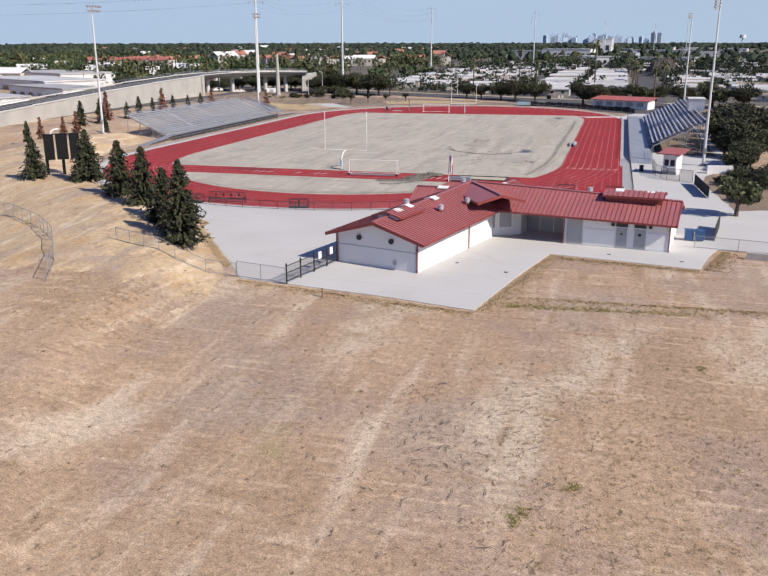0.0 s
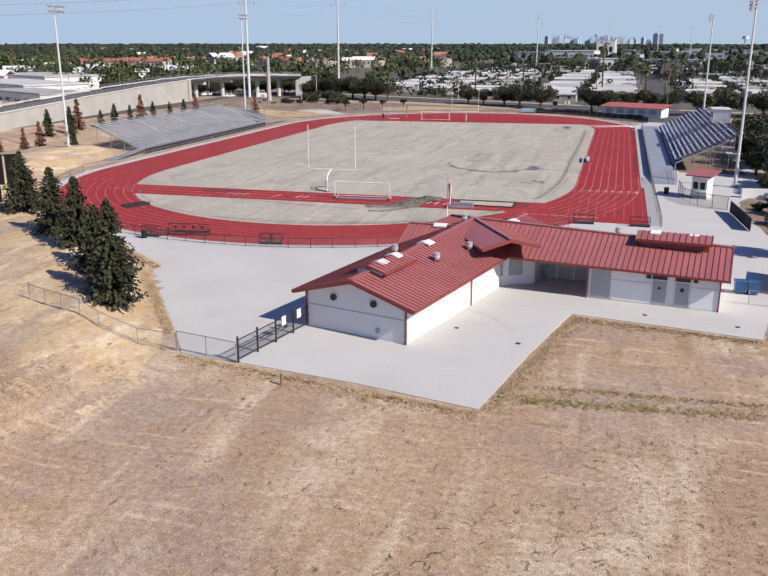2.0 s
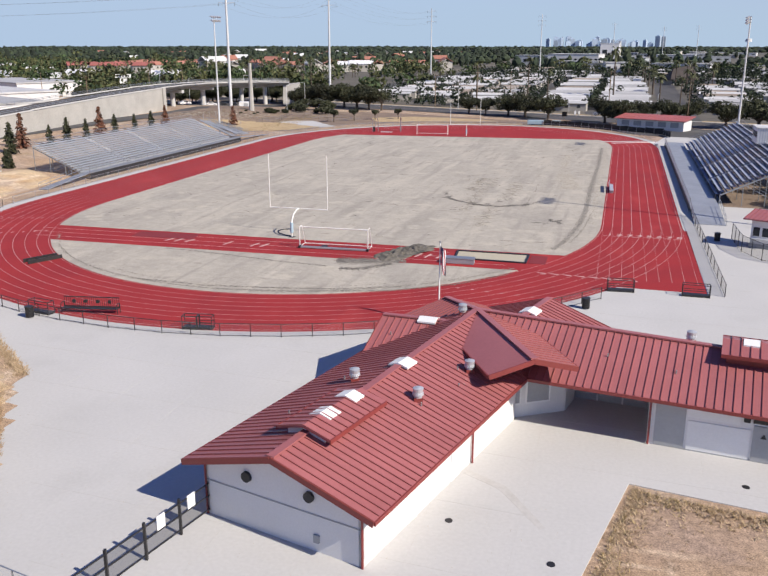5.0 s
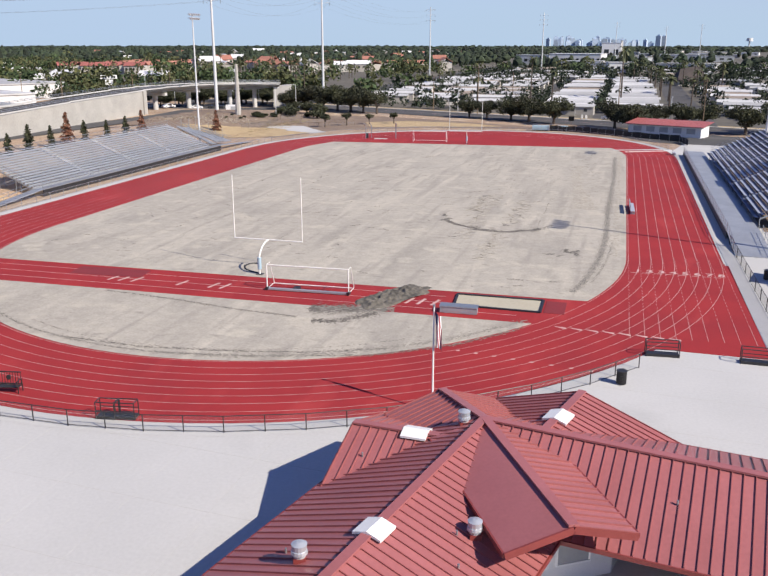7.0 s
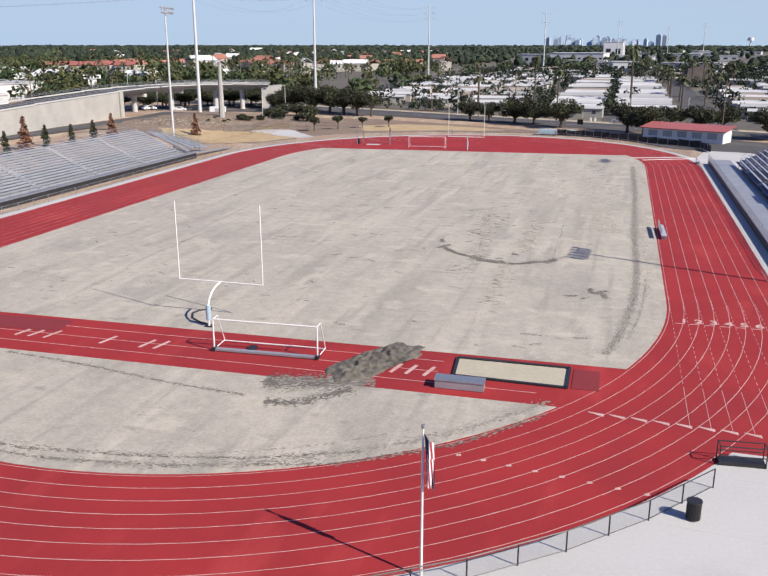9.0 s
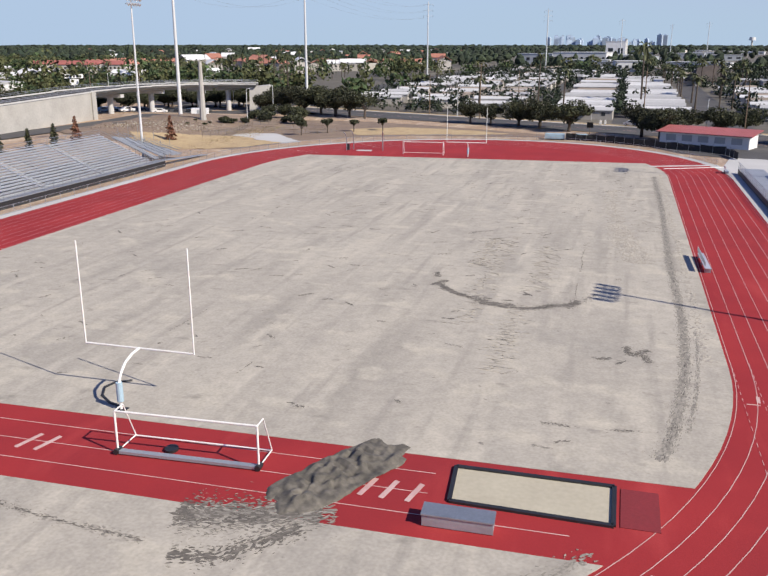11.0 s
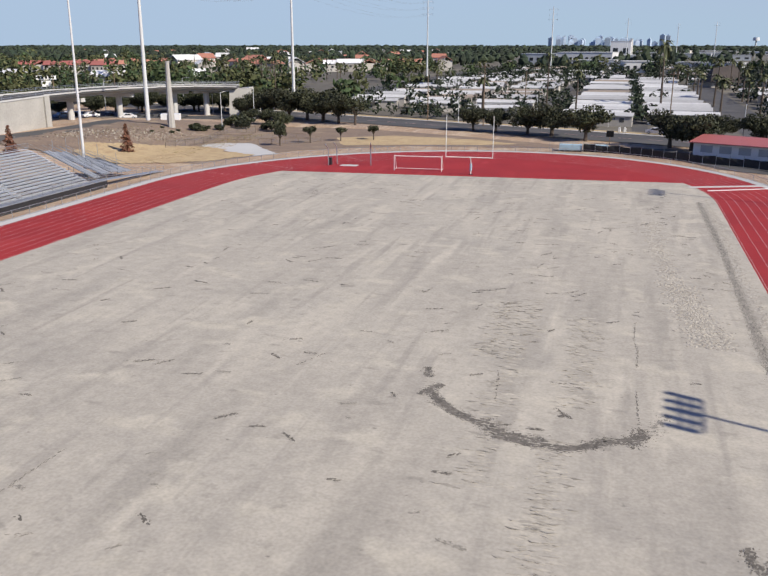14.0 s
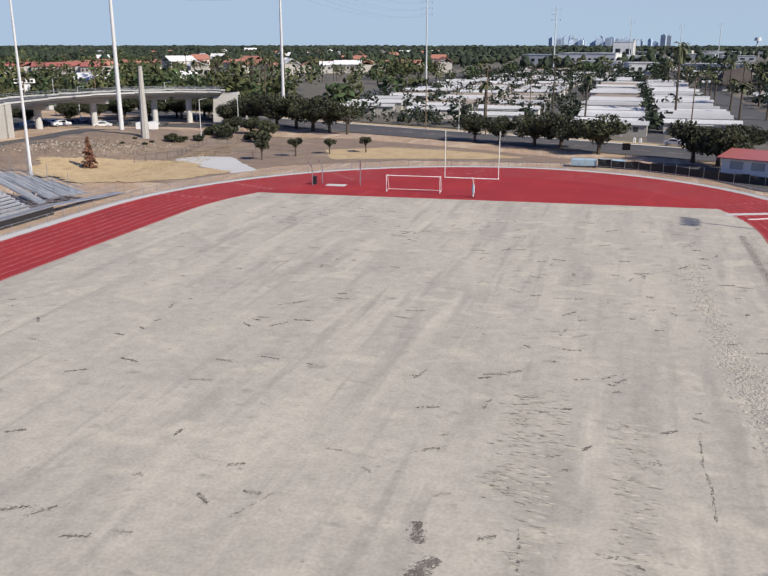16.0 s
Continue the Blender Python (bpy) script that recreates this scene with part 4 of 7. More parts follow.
for j in range(N):
    for i in range(N):
        u, v = i / (N - 1) * 2 - 1, j / (N - 1) * 2 - 1
        e = 1 + 0.25 * noise.noise(Vector((u * 2.6, v * 2.6, 6)))
        r = max(0, 1 - (abs(u * e) ** 3.2 + abs(v * e) ** 3.2) ** 0.8)
        ca, sa = math.cos(radians(62)), math.sin(radians(62))
        x, y = u * 4.4, v * 1.75
        z = 0.36 * r ** 0.6 * (0.75 + 0.5 * noise.noise(Vector((x * 0.9, y * 0.9, 4)))) + 0.30 * noise.noise(Vector((x * 2.1, y * 2.1, 9))) * r
        b.v.append((15.2 + x * ca - y * sa + 0.25 * noise.noise(Vector((x, y, 1))), -2.6 + x * sa + y * ca, 0.0 + max(0, z) + (0.03 if r > 0 else -0.03)))
b.f = [(j * N + i, j * N + i + 1, (j + 1) * N + i + 1, (j + 1) * N + i) for j in range(N - 1) for i in range(N - 1)]
solo("dirt_mound", b, M["heap"], "low heap of dark grey soil tipped across the red runway", "dirt mound")

# jump pit
pit = thing("long_jump_pit", "sand-filled long jump pit with a dark timber frame", "jump pit")
P = [(20.9, -0.25), (28.9, 0.25), (28.9, -3.05), (21.2, -3.35)]
part("sand", Build().prism(P, 0.0, 0.05), M["sand"], pit, "pale level sand")
for p, q in zip(P, P[1:] + P[:1]):
    part("edge_board", Build().beam((*p, 0.08), (*q, 0.08), 0.22, 0.14), M["dark"], pit)
part("landing_mat", Build().prism([(29.2, 0.2), (31.0, 0.3), (31.0, -2.9), (29.2, -3.0)], 0.0, 0.06), M["track_worn"], pit, "dark red rubber mat")
b = Build().prism([(-19.5, -3.0), (-11.5, -2.2), (-11.2, -4.6), (-19.2, -5.4)], 0.0, 0.045)
solo("jump_mat_cover", b, M["track_worn"], "dark red cover over a pit in the runway", "pit cover")
box = thing("equipment_cart", "long grey equipment box standing by the jump pit", "equipment box")
part("body", Build().box((22.0, -5.0, 0.06), (3.3, 0.9, 0.55), 4), M["alu_dull"], box)
part("lid", Build().box((22.0, -5.0, 0.61), (3.4, 1.0, 0.06), 4), M["galv"], box)
for dx in (-1.4, 1.4):
    part("foot", Build().box((22.0 + dx, -5.0 + dx * 0.07, 0.0), (0.2, 0.8, 0.08), 4), M["dark"], box)


def goalpost(name, at, ry):
    """A gooseneck football goal."""
    g = thing(name, "white tubular gooseneck football goal post", "goal post", "football goals", at=at)
    neck = [(0, 0, 0.0), (0, 0, 1.7), (0, 0.25, 2.2), (0, 0.8, 2.7), (0, 1.6, 2.98), (0, 2.4, 3.05)]
    part("gooseneck", Build().pipe(neck, 0.085, 10), M["goal_white"], g)
    part("crossbar", Build().tube((-3.75, 2.4, 3.05), (3.75, 2.4, 3.05), 0.065, 8), M["goal_white"], g)
    for s in (-1, 1):
        part("upright", Build().tube((s * 3.75, 2.4, 3.0), (s * 3.75, 2.4, ry), 0.05, 8), M["goal_white"], g)
    part("pad", Build().tube((0, 0, 0.55), (0, 0, 1.75), 0.2, 12), M["blue_pad"], g, "pale blue foam pad")
    part("base_plate", Build().box((0, 0, 0), (0.7, 0.6, 0.05)), M["dark"], g)
    return g


goalpost("football_goal", spot(0.0, 0.0, 0.04, 0, 0, 3), 9.6)
goalpost("football_goal", spot(-0.4, 109.4, 0.04, 0, 0, 185), 9.6)
hose = Build().pipe([(-0.3, 0.3, 0.07), (-1.2, 0.5, 0.07), (-2.3, 1.2, 0.07), (-2.9, 2.2, 0.07), (-2.7, 3.0, 0.07), (-1.8, 3.6, 0.07)], 0.09, 6)
solo("drain_hose", hose, M["dark"], "black hose curled on the dirt by the goal post", "hose")


def soccer_goal(at, wheels):
    g = thing("soccer_goal", "white tubular soccer goal without a net", "soccer goal", "soccer goals", at=at)
    w, h, d = 8.0, 2.44, 1.9
    part("crossbar", Build().tube((-w / 2, 0, h), (w / 2, 0, h), 0.065, 8), M["goal_white"], g)
    for s in (-1, 1):
        x = s * w / 2
        part("post", Build().tube((x, 0, 0.0), (x, 0, h), 0.065, 8), M["goal_white"], g)
        part("side_frame", Build().pipe([(x, 0, h), (x, d * 0.45, h + 0.02), (x, d, 0.15), (x, 0, 0.12)], 0.04, 6), M["goal_white"], g)
    part("ground_bar", Build().tube((-w / 2, d, 0.12), (w / 2, d, 0.12), 0.045, 6), M["goal_white"], g)
    if wheels:
        part("front_bar", Build().box((0, 0, 0.05), (w, 0.35, 0.16)), M["alu_dull"], g, "grey trailer bar")
        for x in (-w / 2, w / 2):
            part("wheel", Build().tube((x, -0.25, 0.16), (x, 0.25, 0.16), 0.16, 12), M["dark"], g)
    return g


soccer_goal(spot(7.0, -3.9, 0.04, 0, 0, 5.5), True)
soccer_goal(spot(-9.7, 110.0, 0.04, 0, 0, 6.5), False)
disc = Build().tube((5.6, -3.2, 0.06), (5.6, -3.2, 0.2), 0.38, 14)
solo("rubber_tyre", disc, M["dark"], "black rubber tyre lying on the red runway", "tyre")

# discus cage posts at the far curve
cage = thing("discus_cage", "white gooseneck cage posts round a throwing circle", "discus cage")
for x, y in ((-26.6, 111.4), (-25.8, 113.6), (-20.0, 115.4), (-19.2, 113.2)):
    lean = -1 if x < -23 else 1
    part("post", Build().pipe([(x, y, 0), (x, y, 2.8), (x + 0.15 * lean, y - 0.3, 3.4), (x + 0.3 * lean, y - 0.8, 3.8)], 0.09, 6), M["galv"], cage)
part("circle_slab", Build().prism([(-24.5, 111.4), (-21.4, 111.7), (-21.5, 113.4), (-24.6, 113.1)], 0.0, 0.05), M["concrete"], cage, "pale concrete pad")
part("padding", Build().box((-26.5, 112.2, 0), (0.5, 0.5, 1.3)), M["dark"], cage, "black post padding")

# team benches beside the straight
for x, y, r in ((36.95, 43.4, 92), (46.0, 104.0, 90)):
    bn = thing("team_bench", "silver aluminium bench at the edge of the track", "bench", "team benches", at=spot(x, y, 0.03, 0, 0, r))
    part("seat", Build().box((0, 0, 0.42), (6.4 if y < 50 else 2.2, 0.6, 0.06)), M["alu"], bn)
    part("backrest", Build().box((0, 0.3, 0.7), (6.4 if y < 50 else 2.2, 0.05, 0.45)), M["alu"], bn)
    for dx in (-1, 0, 1):
        part("leg", Build().box((dx * (2.9 if y < 50 else 0.9), 0, 0), (0.08, 0.6, 0.42)), M["galv"], bn)
part("take_off_kerb", Build().beam((33.4, 107.6, 0.05), (45.5, 112.5, 0.05), 0.9, 0.06), M["concrete"], track, "pale concrete crossing strip")
part("take_off_kerb", Build().beam((35.9, 105.4, 0.06), (46.4, 110.6, 0.06), 0.22, 0.08), M["trim_white"], track, "white painted kerb")

can = thing("litter_bin", "black slatted steel litter bin on the plaza", "litter bin", "litter bins", at=spot(35.86, -15.72, 0.0))
b = Build()
for i in range(20):
    a = 2 * math.pi * i / 20
    b.box((0.33 * math.cos(a), 0.33 * math.sin(a), 0.06), (0.025, 0.07, 0.9), math.degrees(a))
part("slats", b, M["black_iron"], can)
part("liner", Build().tube((0, 0, 0.05), (0, 0, 0.92), 0.29, 14), M["dark"], can)
part("rim", Build().tube((0, 0, 0.93), (0, 0, 1.0), 0.37, 16), M["black_iron"], can)
copy_thing(can, spot(-10.2, -32.2, 0.0))
copy_thing(can, spot(49.8, 13.5, 0.0))

# ---------- fences ----------
wire_mat = surf("chain_link", (0.25, 0.26, 0.27), (0.22, 0.23, 0.24), 1, 0.5, 8, 0.1, metal=0.3)
wire_mat.node_tree.nodes["Principled BSDF"].inputs["Alpha"].default_value = 0.12
screen_mat = surf("dark_chain_link", (0.03, 0.03, 0.032), (0.025, 0.025, 0.027), 1, 0.6, 8, 0.1)
screen_mat.node_tree.nodes["Principled BSDF"].inputs["Alpha"].default_value = 0.3


def fence(name, pts, h, step, label, mat, fabric=None, mid=False, r=0.03, ground_z=None, group="fences"):
    """A rail fence along a line: each post, the rails, and the fabric between."""
    f = thing(name, label, "fence", group)
    line = []
    for a, c in zip(pts, pts[1:]):
        n = max(1, round(math.hypot(c[0] - a[0], c[1] - a[1]) / step))
        line += [(a[0] + (c[0] - a[0]) * i / n, a[1] + (c[1] - a[1]) * i / n) for i in range(n)]
    line.append(pts[-1])
    z = [(ground_z(*p) if ground_z else 0.0) for p in line]
    fab = Build()
    for i, p in enumerate(line):
        part("post", Build().tube((*p, z[i] - 0.1), (*p, z[i] + h), r * 1.25, 6), mat, f)
        if i:
            q = line[i - 1]
            part("top_rail", Build().tube((*q, z[i - 1] + h), (*p, z[i] + h), r, 5), mat, f)
            part("lower_rail", Build().tube((*q, z[i - 1] + (h * 0.5 if mid else 0.1)), (*p, z[i] + (h * 0.5 if mid else 0.1)), r * 0.7, 4), mat, f)
            fab.face((*q, z[i - 1] + 0.05), (*p, z[i] + 0.05), (*p, z[i] + h), (*q, z[i - 1] + h))
    if fabric:
        part("mesh_fabric", fab, fabric, f, "see-through chain-link mesh")
    return f


ov = oval(10.75)
arc = [skew(*p) for p in ov]
near_arc = arc[113:172]
fence("track_fence", [p for p in near_arc[2:] if p[0] < 38.6][::2], 1.1, 3.2, "low dark chain-link fence round the running track", M["black_iron"], wire_mat)
left_arc = arc[60:116]
fence("track_fence", left_arc[::2], 1.1, 3.2, "grey chain-link fence along the track and stand", M["galv"], wire_mat)
far_arc = arc[32:61]
fence("track_fence", far_arc[::2], 1.0, 3.2, "low grey chain-link fence round the far curve", M["galv"], wire_mat)
fence("straight_fence", [(48.2, -8.6), (47.9, 27.0)], 1.2, 3.0, "black chain-link fence along the straight", M["black_iron"], screen_mat)


def barrier(x, y, r, w=2.4):
    g = thing("gate_barrier", "black steel pipe barrier standing at the track fence", "barrier", "barriers", at=spot(x, y, 0.0, 0, 0, r))
    for s in (-1, 1):
        part("frame_side", Build().pipe([(s * w / 2, -0.35, 0), (s * w / 2, -0.35, 1.15), (s * w / 2, 0.35, 1.15), (s * w / 2, 0.35, 0)], 0.035, 6), M["black_iron"], g)
    for yy in (-0.35, 0.35):
        part("rail", Build().tube((-w / 2, yy, 1.15), (w / 2, yy, 1.15), 0.035, 6), M["black_iron"], g)
        part("rail", Build().tube((-w / 2, yy, 0.6), (w / 2, yy, 0.6), 0.03, 6), M["black_iron"], g)
    part("foot_plate", Build().box((0, 0, 0.0), (w, 0.7, 0.22)), M["dark"], g)


barrier(38.8, -9.7, 8)
barrier(45.6, -9.2, 2)
barrier(5.85, -30.1, 12, 1.2)
barrier(4.6, -30.4, 12, 1.2)
barrier(-10.0, -31.0, -4, 2.2)
# long slatted bench with scrolled arms behind the track fence
seat = thing("park_bench", "long black metal bench with a slatted back and scrolled arms", "bench", at=spot(-5.9, -29.5, 0.0, 0, 0, 12))
part("seat", Build().box((0, -0.25, 0.42), (5.0, 0.5, 0.05)), M["black_iron"], seat)
for z in (0.5, 1.35):
    part("back_rail", Build().beam((-2.5, 0.06, z), (2.5, 0.06, z), 0.06, 0.07), M["black_iron"], seat)
for i in range(27):
    part("back_slat", Build().beam((-2.45 + i * 4.9 / 26, 0.05, 0.5), (-2.45 + i * 4.9 / 26, 0.09, 1.35), 0.035, 0.02), M["black_iron"], seat)
for x in (-1.6, -0.55, 0.55, 1.6):
    part("emblem", Build().tube((x, 0.02, 0.95), (x, 0.12, 0.95), 0.17, 8), M["black_iron"], seat)
for x in (-2.5, 2.5):
    part("arm", Build().pipe([(x, 0.06, 0.0), (x, 0.06, 0.85), (x, -0.2, 0.95), (x, -0.55, 0.85), (x, -0.62, 0.6), (x, -0.5, 0.45), (x, -0.5, 0.0)], 0.04, 6), M["black_iron"], seat)
# hurdle frames left on the bend
hurdle = thing("hurdle_stack", "dark metal hurdle frames lying on the red bend", "hurdles", at=spot(-21.9, -17.4, 0.03, 0, 0, 62))
for i in range(4):
    part("cross_bar", Build().beam((-1.5 + i, -0.55, 0.35), (-1.5 + i, 0.55, 0.35), 0.07, 0.05), M["black_iron"], hurdle)
for v in (-0.55, 0.55):
    part("side_bar", Build().beam((-1.9, v, 0.2), (1.9, v, 0.2), 0.06, 0.4), M["black_iron"], hurdle)

# gate row beside the clubhouse
gate = thing("metal_gate", "black metal gate row across the gap beside the building", "gate")
g0, g1 = Vector((17.3, -60.5, 0)), Vector((19.3, -52.2, 0))
for i in range(5):
    p = g0.lerp(g1, i / 4)
    part("post", Build().box(p, (0.12, 0.12, 1.9), 13), M["black_iron"], gate)
    if i:
        q = g0.lerp(g1, (i - 1) / 4)
        for z in (0.25, 1.0, 1.65):
            part("rail", Build().beam(q + Vector((0, 0, z)), p + Vector((0, 0, z)), 0.05, 0.06), M["black_iron"], gate)
        part("infill", Build().face(q + Vector((0, 0, 0.2)), p + Vector((0, 0, 0.2)), p + Vector((0, 0, 1.65)), q + Vector((0, 0, 1.65))), screen_mat, gate)
for i in (2.45, 3.35):
    p = g0.lerp(g1, i / 4)
    part("notice_board", Build().box(p + Vector((0, 0, 1.05)), (0.06, 0.5, 0.7), -13), M["trim_white"], gate, "white blank notice board")
fence("side_fence", [(11.9, -59.9), (17.2, -60.6)], 1.5, 2.6, "grey chain-link fence beside the gates", M["galv"], wire_mat)
fence("bank_fence", [(-1.5, -59.6), (2.2, -60.4), (6.0, -61.0), (9.0, -60.6), (11.8, -59.9)], 1.3, 2.4, "chain-link fence on the grass bank", M["galv"], wire_mat, ground_z=height)
fence("outfield_fence", [(-28, -50.3), (-20, -53.2), (-13.2, -56.8), (-8.0, -61.0), (-4.0, -65.5), (-1.2, -69.8)], 1.5, 2.4, "curved chain-link fence in dry grass", M["galv"], wire_mat, ground_z=height)
solo("stub_post", Build().tube((21.8, -62.9, -0.1), (21.8, -62.9, 0.75), 0.09, 8), M["wood"], "short dark wooden stub post in the grass", "post")

# ---------- stands ----------
def stand(name, label, x_front, x_back, y0, y1, z0, z1, rows, aisles, seat_mat, foot_mat, flip):
    """A tiered steel stand whose rows run along y."""
    s = thing(name, label, "grandstand", "grandstands")
    edges = [y0] + list(aisles) + [y1]
    for i in range(rows):
        u = i / (rows - 1)
        x, z = x_front + (x_back - x_front) * u, z0 + (z1 - z0) * u
        for a, c in zip(edges, edges[1:]):
            b = Build().box((x, (a + c) / 2, z + 0.42), (0.36, c - a - 1.2, 0.05))
            part("seat_plank", b, seat_mat, s)
        d = -flip * 0.42
        part("foot_plank", Build().box((x + d, (y0 + y1) / 2, z), (0.5, y1 - y0, 0.05)), foot_mat, s)
        part("riser", Build().box((x + flip * 0.12, (y0 + y1) / 2, z - 0.1), (0.03, y1 - y0, 0.3)), foot_mat, s)
    for a in aisles:
        for i in range(rows):
            u = i / (rows - 1)
            part("aisle_step", Build().box((x_front + (x_back - x_front) * u - flip * 0.15, a, z0 + (z1 - z0) * u + 0.05), (0.5, 0.7, 0.1)), M["alu_dull"], s)
    n = 12
    for i in range(n + 1):
        y = y0 + (y1 - y0) * i / n
        for u in (0.0, 0.33, 0.66, 1.0):
            x, z = x_front + (x_back - x_front) * u, z0 + (z1 - z0) * u
            part("support_post", Build().tube((x, y, 0), (x, y, z), 0.06, 5), M["galv"], s)
        part("raker", Build().beam((x_front, y, z0 - 0.15), (x_back, y, z1 - 0.15), 0.1, 0.2), M["galv"], s)
        part("brace", Build().beam((x_back, y, 0.2), (x_front + 0.33 * (x_back - x_front), y, z0 + 0.33 * (z1 - z0)), 0.06, 0.08), M["galv"], s)
        part("rail_post", Build().tube((x_back + flip * 0.4, y, z1), (x_back + flip * 0.4, y, z1 + 1.2), 0.03, 5), M["galv"], s)
    for z in (z1 + 0.6, z1 + 1.2):
        part("back_rail", Build().tube((x_back + flip * 0.4, y0, z), (x_back + flip * 0.4, y1, z), 0.03, 5), M["galv"], s)
    part("back_mesh", Build().face((x_back + flip * 0.4, y0, z1), (x_back + flip * 0.4, y1, z1), (x_back + flip * 0.4, y1, z1 + 1.2), (x_back + flip * 0.4, y0, z1 + 1.2)), wire_mat, s)
    for y in (y0, y1):
        for h in (0.55, 1.05):
            part("end_rail", Build().tube((x_front, y, z0 + h), (x_back, y, z1 + h), 0.03, 5), M["galv"], s)
    return s


def walkway(s, x0, x1, y0, y1, z, ramps, face_mat, rail_x):
    """The raised walk in front of a stand, with its rails."""
    part("walkway", Build().box(((x0 + x1) / 2, (y0 + y1) / 2, z - 0.1), (abs(x1 - x0), y1 - y0, 0.1)), M["alu_dull"], s, "grey raised walkway")
    # with a dark face_mat this sheet stands in for shade below the walk
    part("walkway_face", Build().box((rail_x, (y0 + y1) / 2, 0.0), (0.06, y1 - y0, z - 0.1)), face_mat, s)
    n = round((y1 - y0) / 1.9)
    for i in range(n + 1):
        y = y0 + (y1 - y0) * i / n
        part("front_rail_post", Build().tube((rail_x, y, z), (rail_x, y, z + 1.07), 0.028, 5), M["galv"], s)
    for h in (0.3, 0.68, 1.07):
        part("front_rail", Build().tube((rail_x, y0, z + h), (rail_x, y1, z + h), 0.028, 5), M["galv"], s)
    part("front_mesh", Build().face((rail_x, y0, z), (rail_x, y1, z), (rail_x, y1, z + 1.07), (rail_x, y0, z + 1.07)), wire_mat, s)
    for ya, yb in ramps:
        part("ramp", Build().hexa([(x0, ya, 0), (x1, ya, 0), (x1, yb, z - 0.1), (x0, yb, z - 0.1), (x0, ya, 0.08), (x1, ya, 0.08), (x1, yb, z), (x0, yb, z)]), M["alu_dull"], s)
        for x in (x0, x1):
            for h in (0.55, 1.05):
                part("ramp_rail", Build().tube((x, ya, h), (x, yb, z + h), 0.028, 5), M["galv"], s)
            for i in range(5):
                y = ya + (yb - ya) * i / 4
                zz = z * i / 4
                part("ramp_post", Build().tube((x, y, zz), (x, y, zz + 1.05), 0.028, 5), M["galv"], s)


west_stand = stand("grandstand", "long silver aluminium grandstand with bench rows and railings", -52.8, -62.6, 27.0, 80.0, 1.1, 5.1, 15, (40.5, 53.5, 66.5), M["alu"], M["alu"], -1)
walkway(west_stand, -52.6, -51.0, 27.0, 82.0, 1.1, ((16.5, 27.0), (97.0, 82.0)), M["dark"], -50.9)
for y in (84, 87, 90):
    for x in (-62, -58.5, -55):
        part("ramp_tower_post", Build().tube((x, y, 0), (x, y, 1.3 + (-x - 50) * 0.33 + 1.0), 0.04, 5), M["galv"], west_stand)
for i, (ya, xa, xb, za, zb) in enumerate(((82.6, -62, -53, 4.8, 1.2), (84.4, -53, -62, 1.6, 4.4), (86.2, -62, -54, 4.2, 1.2), (88.0, -54, -61, 1.2, 3.4), (89.8, -61, -54, 3.0, 0.9), (91.6, -54, -60, 0.8, 2.2))):
    part("stair_flight", Build().beam((xa, ya, za), (xb, ya, zb), 1.4, 0.12), M["alu_dull"], west_stand)
    for dy in (-0.7, 0.7):
        for h in (0.5, 1.0):
            part("stair_rail", Build().tube((xa, ya + dy, za + h), (xb, ya + dy, zb + h), 0.03, 5), M["galv"], west_stand)

# foot planks and risers carry the blue of the shade between rows
east_stand = stand("grandstand", "silver aluminium grandstand, blue shade coloured between its rows, press box on top", 52.4, 61.6, 36.0, 97.0, 1.6, 6.2, 13, (48.0, 60.5, 73.0, 85.0), M["alu"], M["shade_blue"], 1)
walkway(east_stand, 51.8, 47.9, 30.0, 104.0, 0.9, ((22.0, 30.0),), M["dark"], 47.85)
pb = thing("press_box", "small white ribbed press box on top of the grandstand", "press box")
part("body", Build().box((61.8, 62.0, 6.3), (3.2, 5.2, 2.6)), M["trim_white"], pb)
part("roof", Build().box((61.8, 62.0, 8.9), (3.6, 5.6, 0.15)), M["white_roof"], pb)
for i in range(9):
    part("rib", Build().box((61.8 - 1.6 + i * 0.4, 59.37, 6.3), (0.08, 0.06, 2.6)), M["alu"], pb)
part("window", Build().box((60.18, 62.0, 7.3), (0.06, 4.2, 1.0)), M["glass"], pb)
for x in (60.6, 63.0):
    for y in (59.8, 64.2):
        part("stilt", Build().tube((x, y, 0), (x, y, 6.3), 0.1, 6), M["galv"], pb)

# ---------- poles ----------
def light_pole(x, y, z, h, r, banks, label):
    p = thing("light_pole", label, "light pole", "stadium light poles", at=spot(x, y, z))
    part("pole", Build().tube((0, 0, -1.5), (0, 0, h), 0.25, 10, 0.13), M["steel_white"], p)
    part("base", Build().box((0, 0, -0.3), (1.1, 1.1, 0.6)), M["old_concrete"], p)
    ca, sa = math.cos(radians(r)), math.sin(radians(r))
    for k in range(banks):
        zz = h - 0.15 - k * (0.5 if banks > 2 else 0.85)
        w = (2.3 if banks > 2 else 1.9 - 0.25 * k)
        part("crossarm", Build().beam((-w * ca, -w * sa, zz), (w * ca, w * sa, zz), 0.12, 0.12), M["galv"], p)
        for i in range(5):
            u = (i / 4 * 2 - 1) * w
            c = Vector((u * ca - 0.35 * sa, u * sa + 0.35 * ca, zz + 0.12))
            q = c + Vector((-0.4 * sa, 0.4 * ca, -0.3))
            part("floodlight", Build().tube(c, q, 0.16, 10, 0.3), M["alu"], p)
    part("control_box", Build().box((0.1, -0.35, 2.2), (0.5, 0.35, 0.9)), M["galv"], p)
    return p


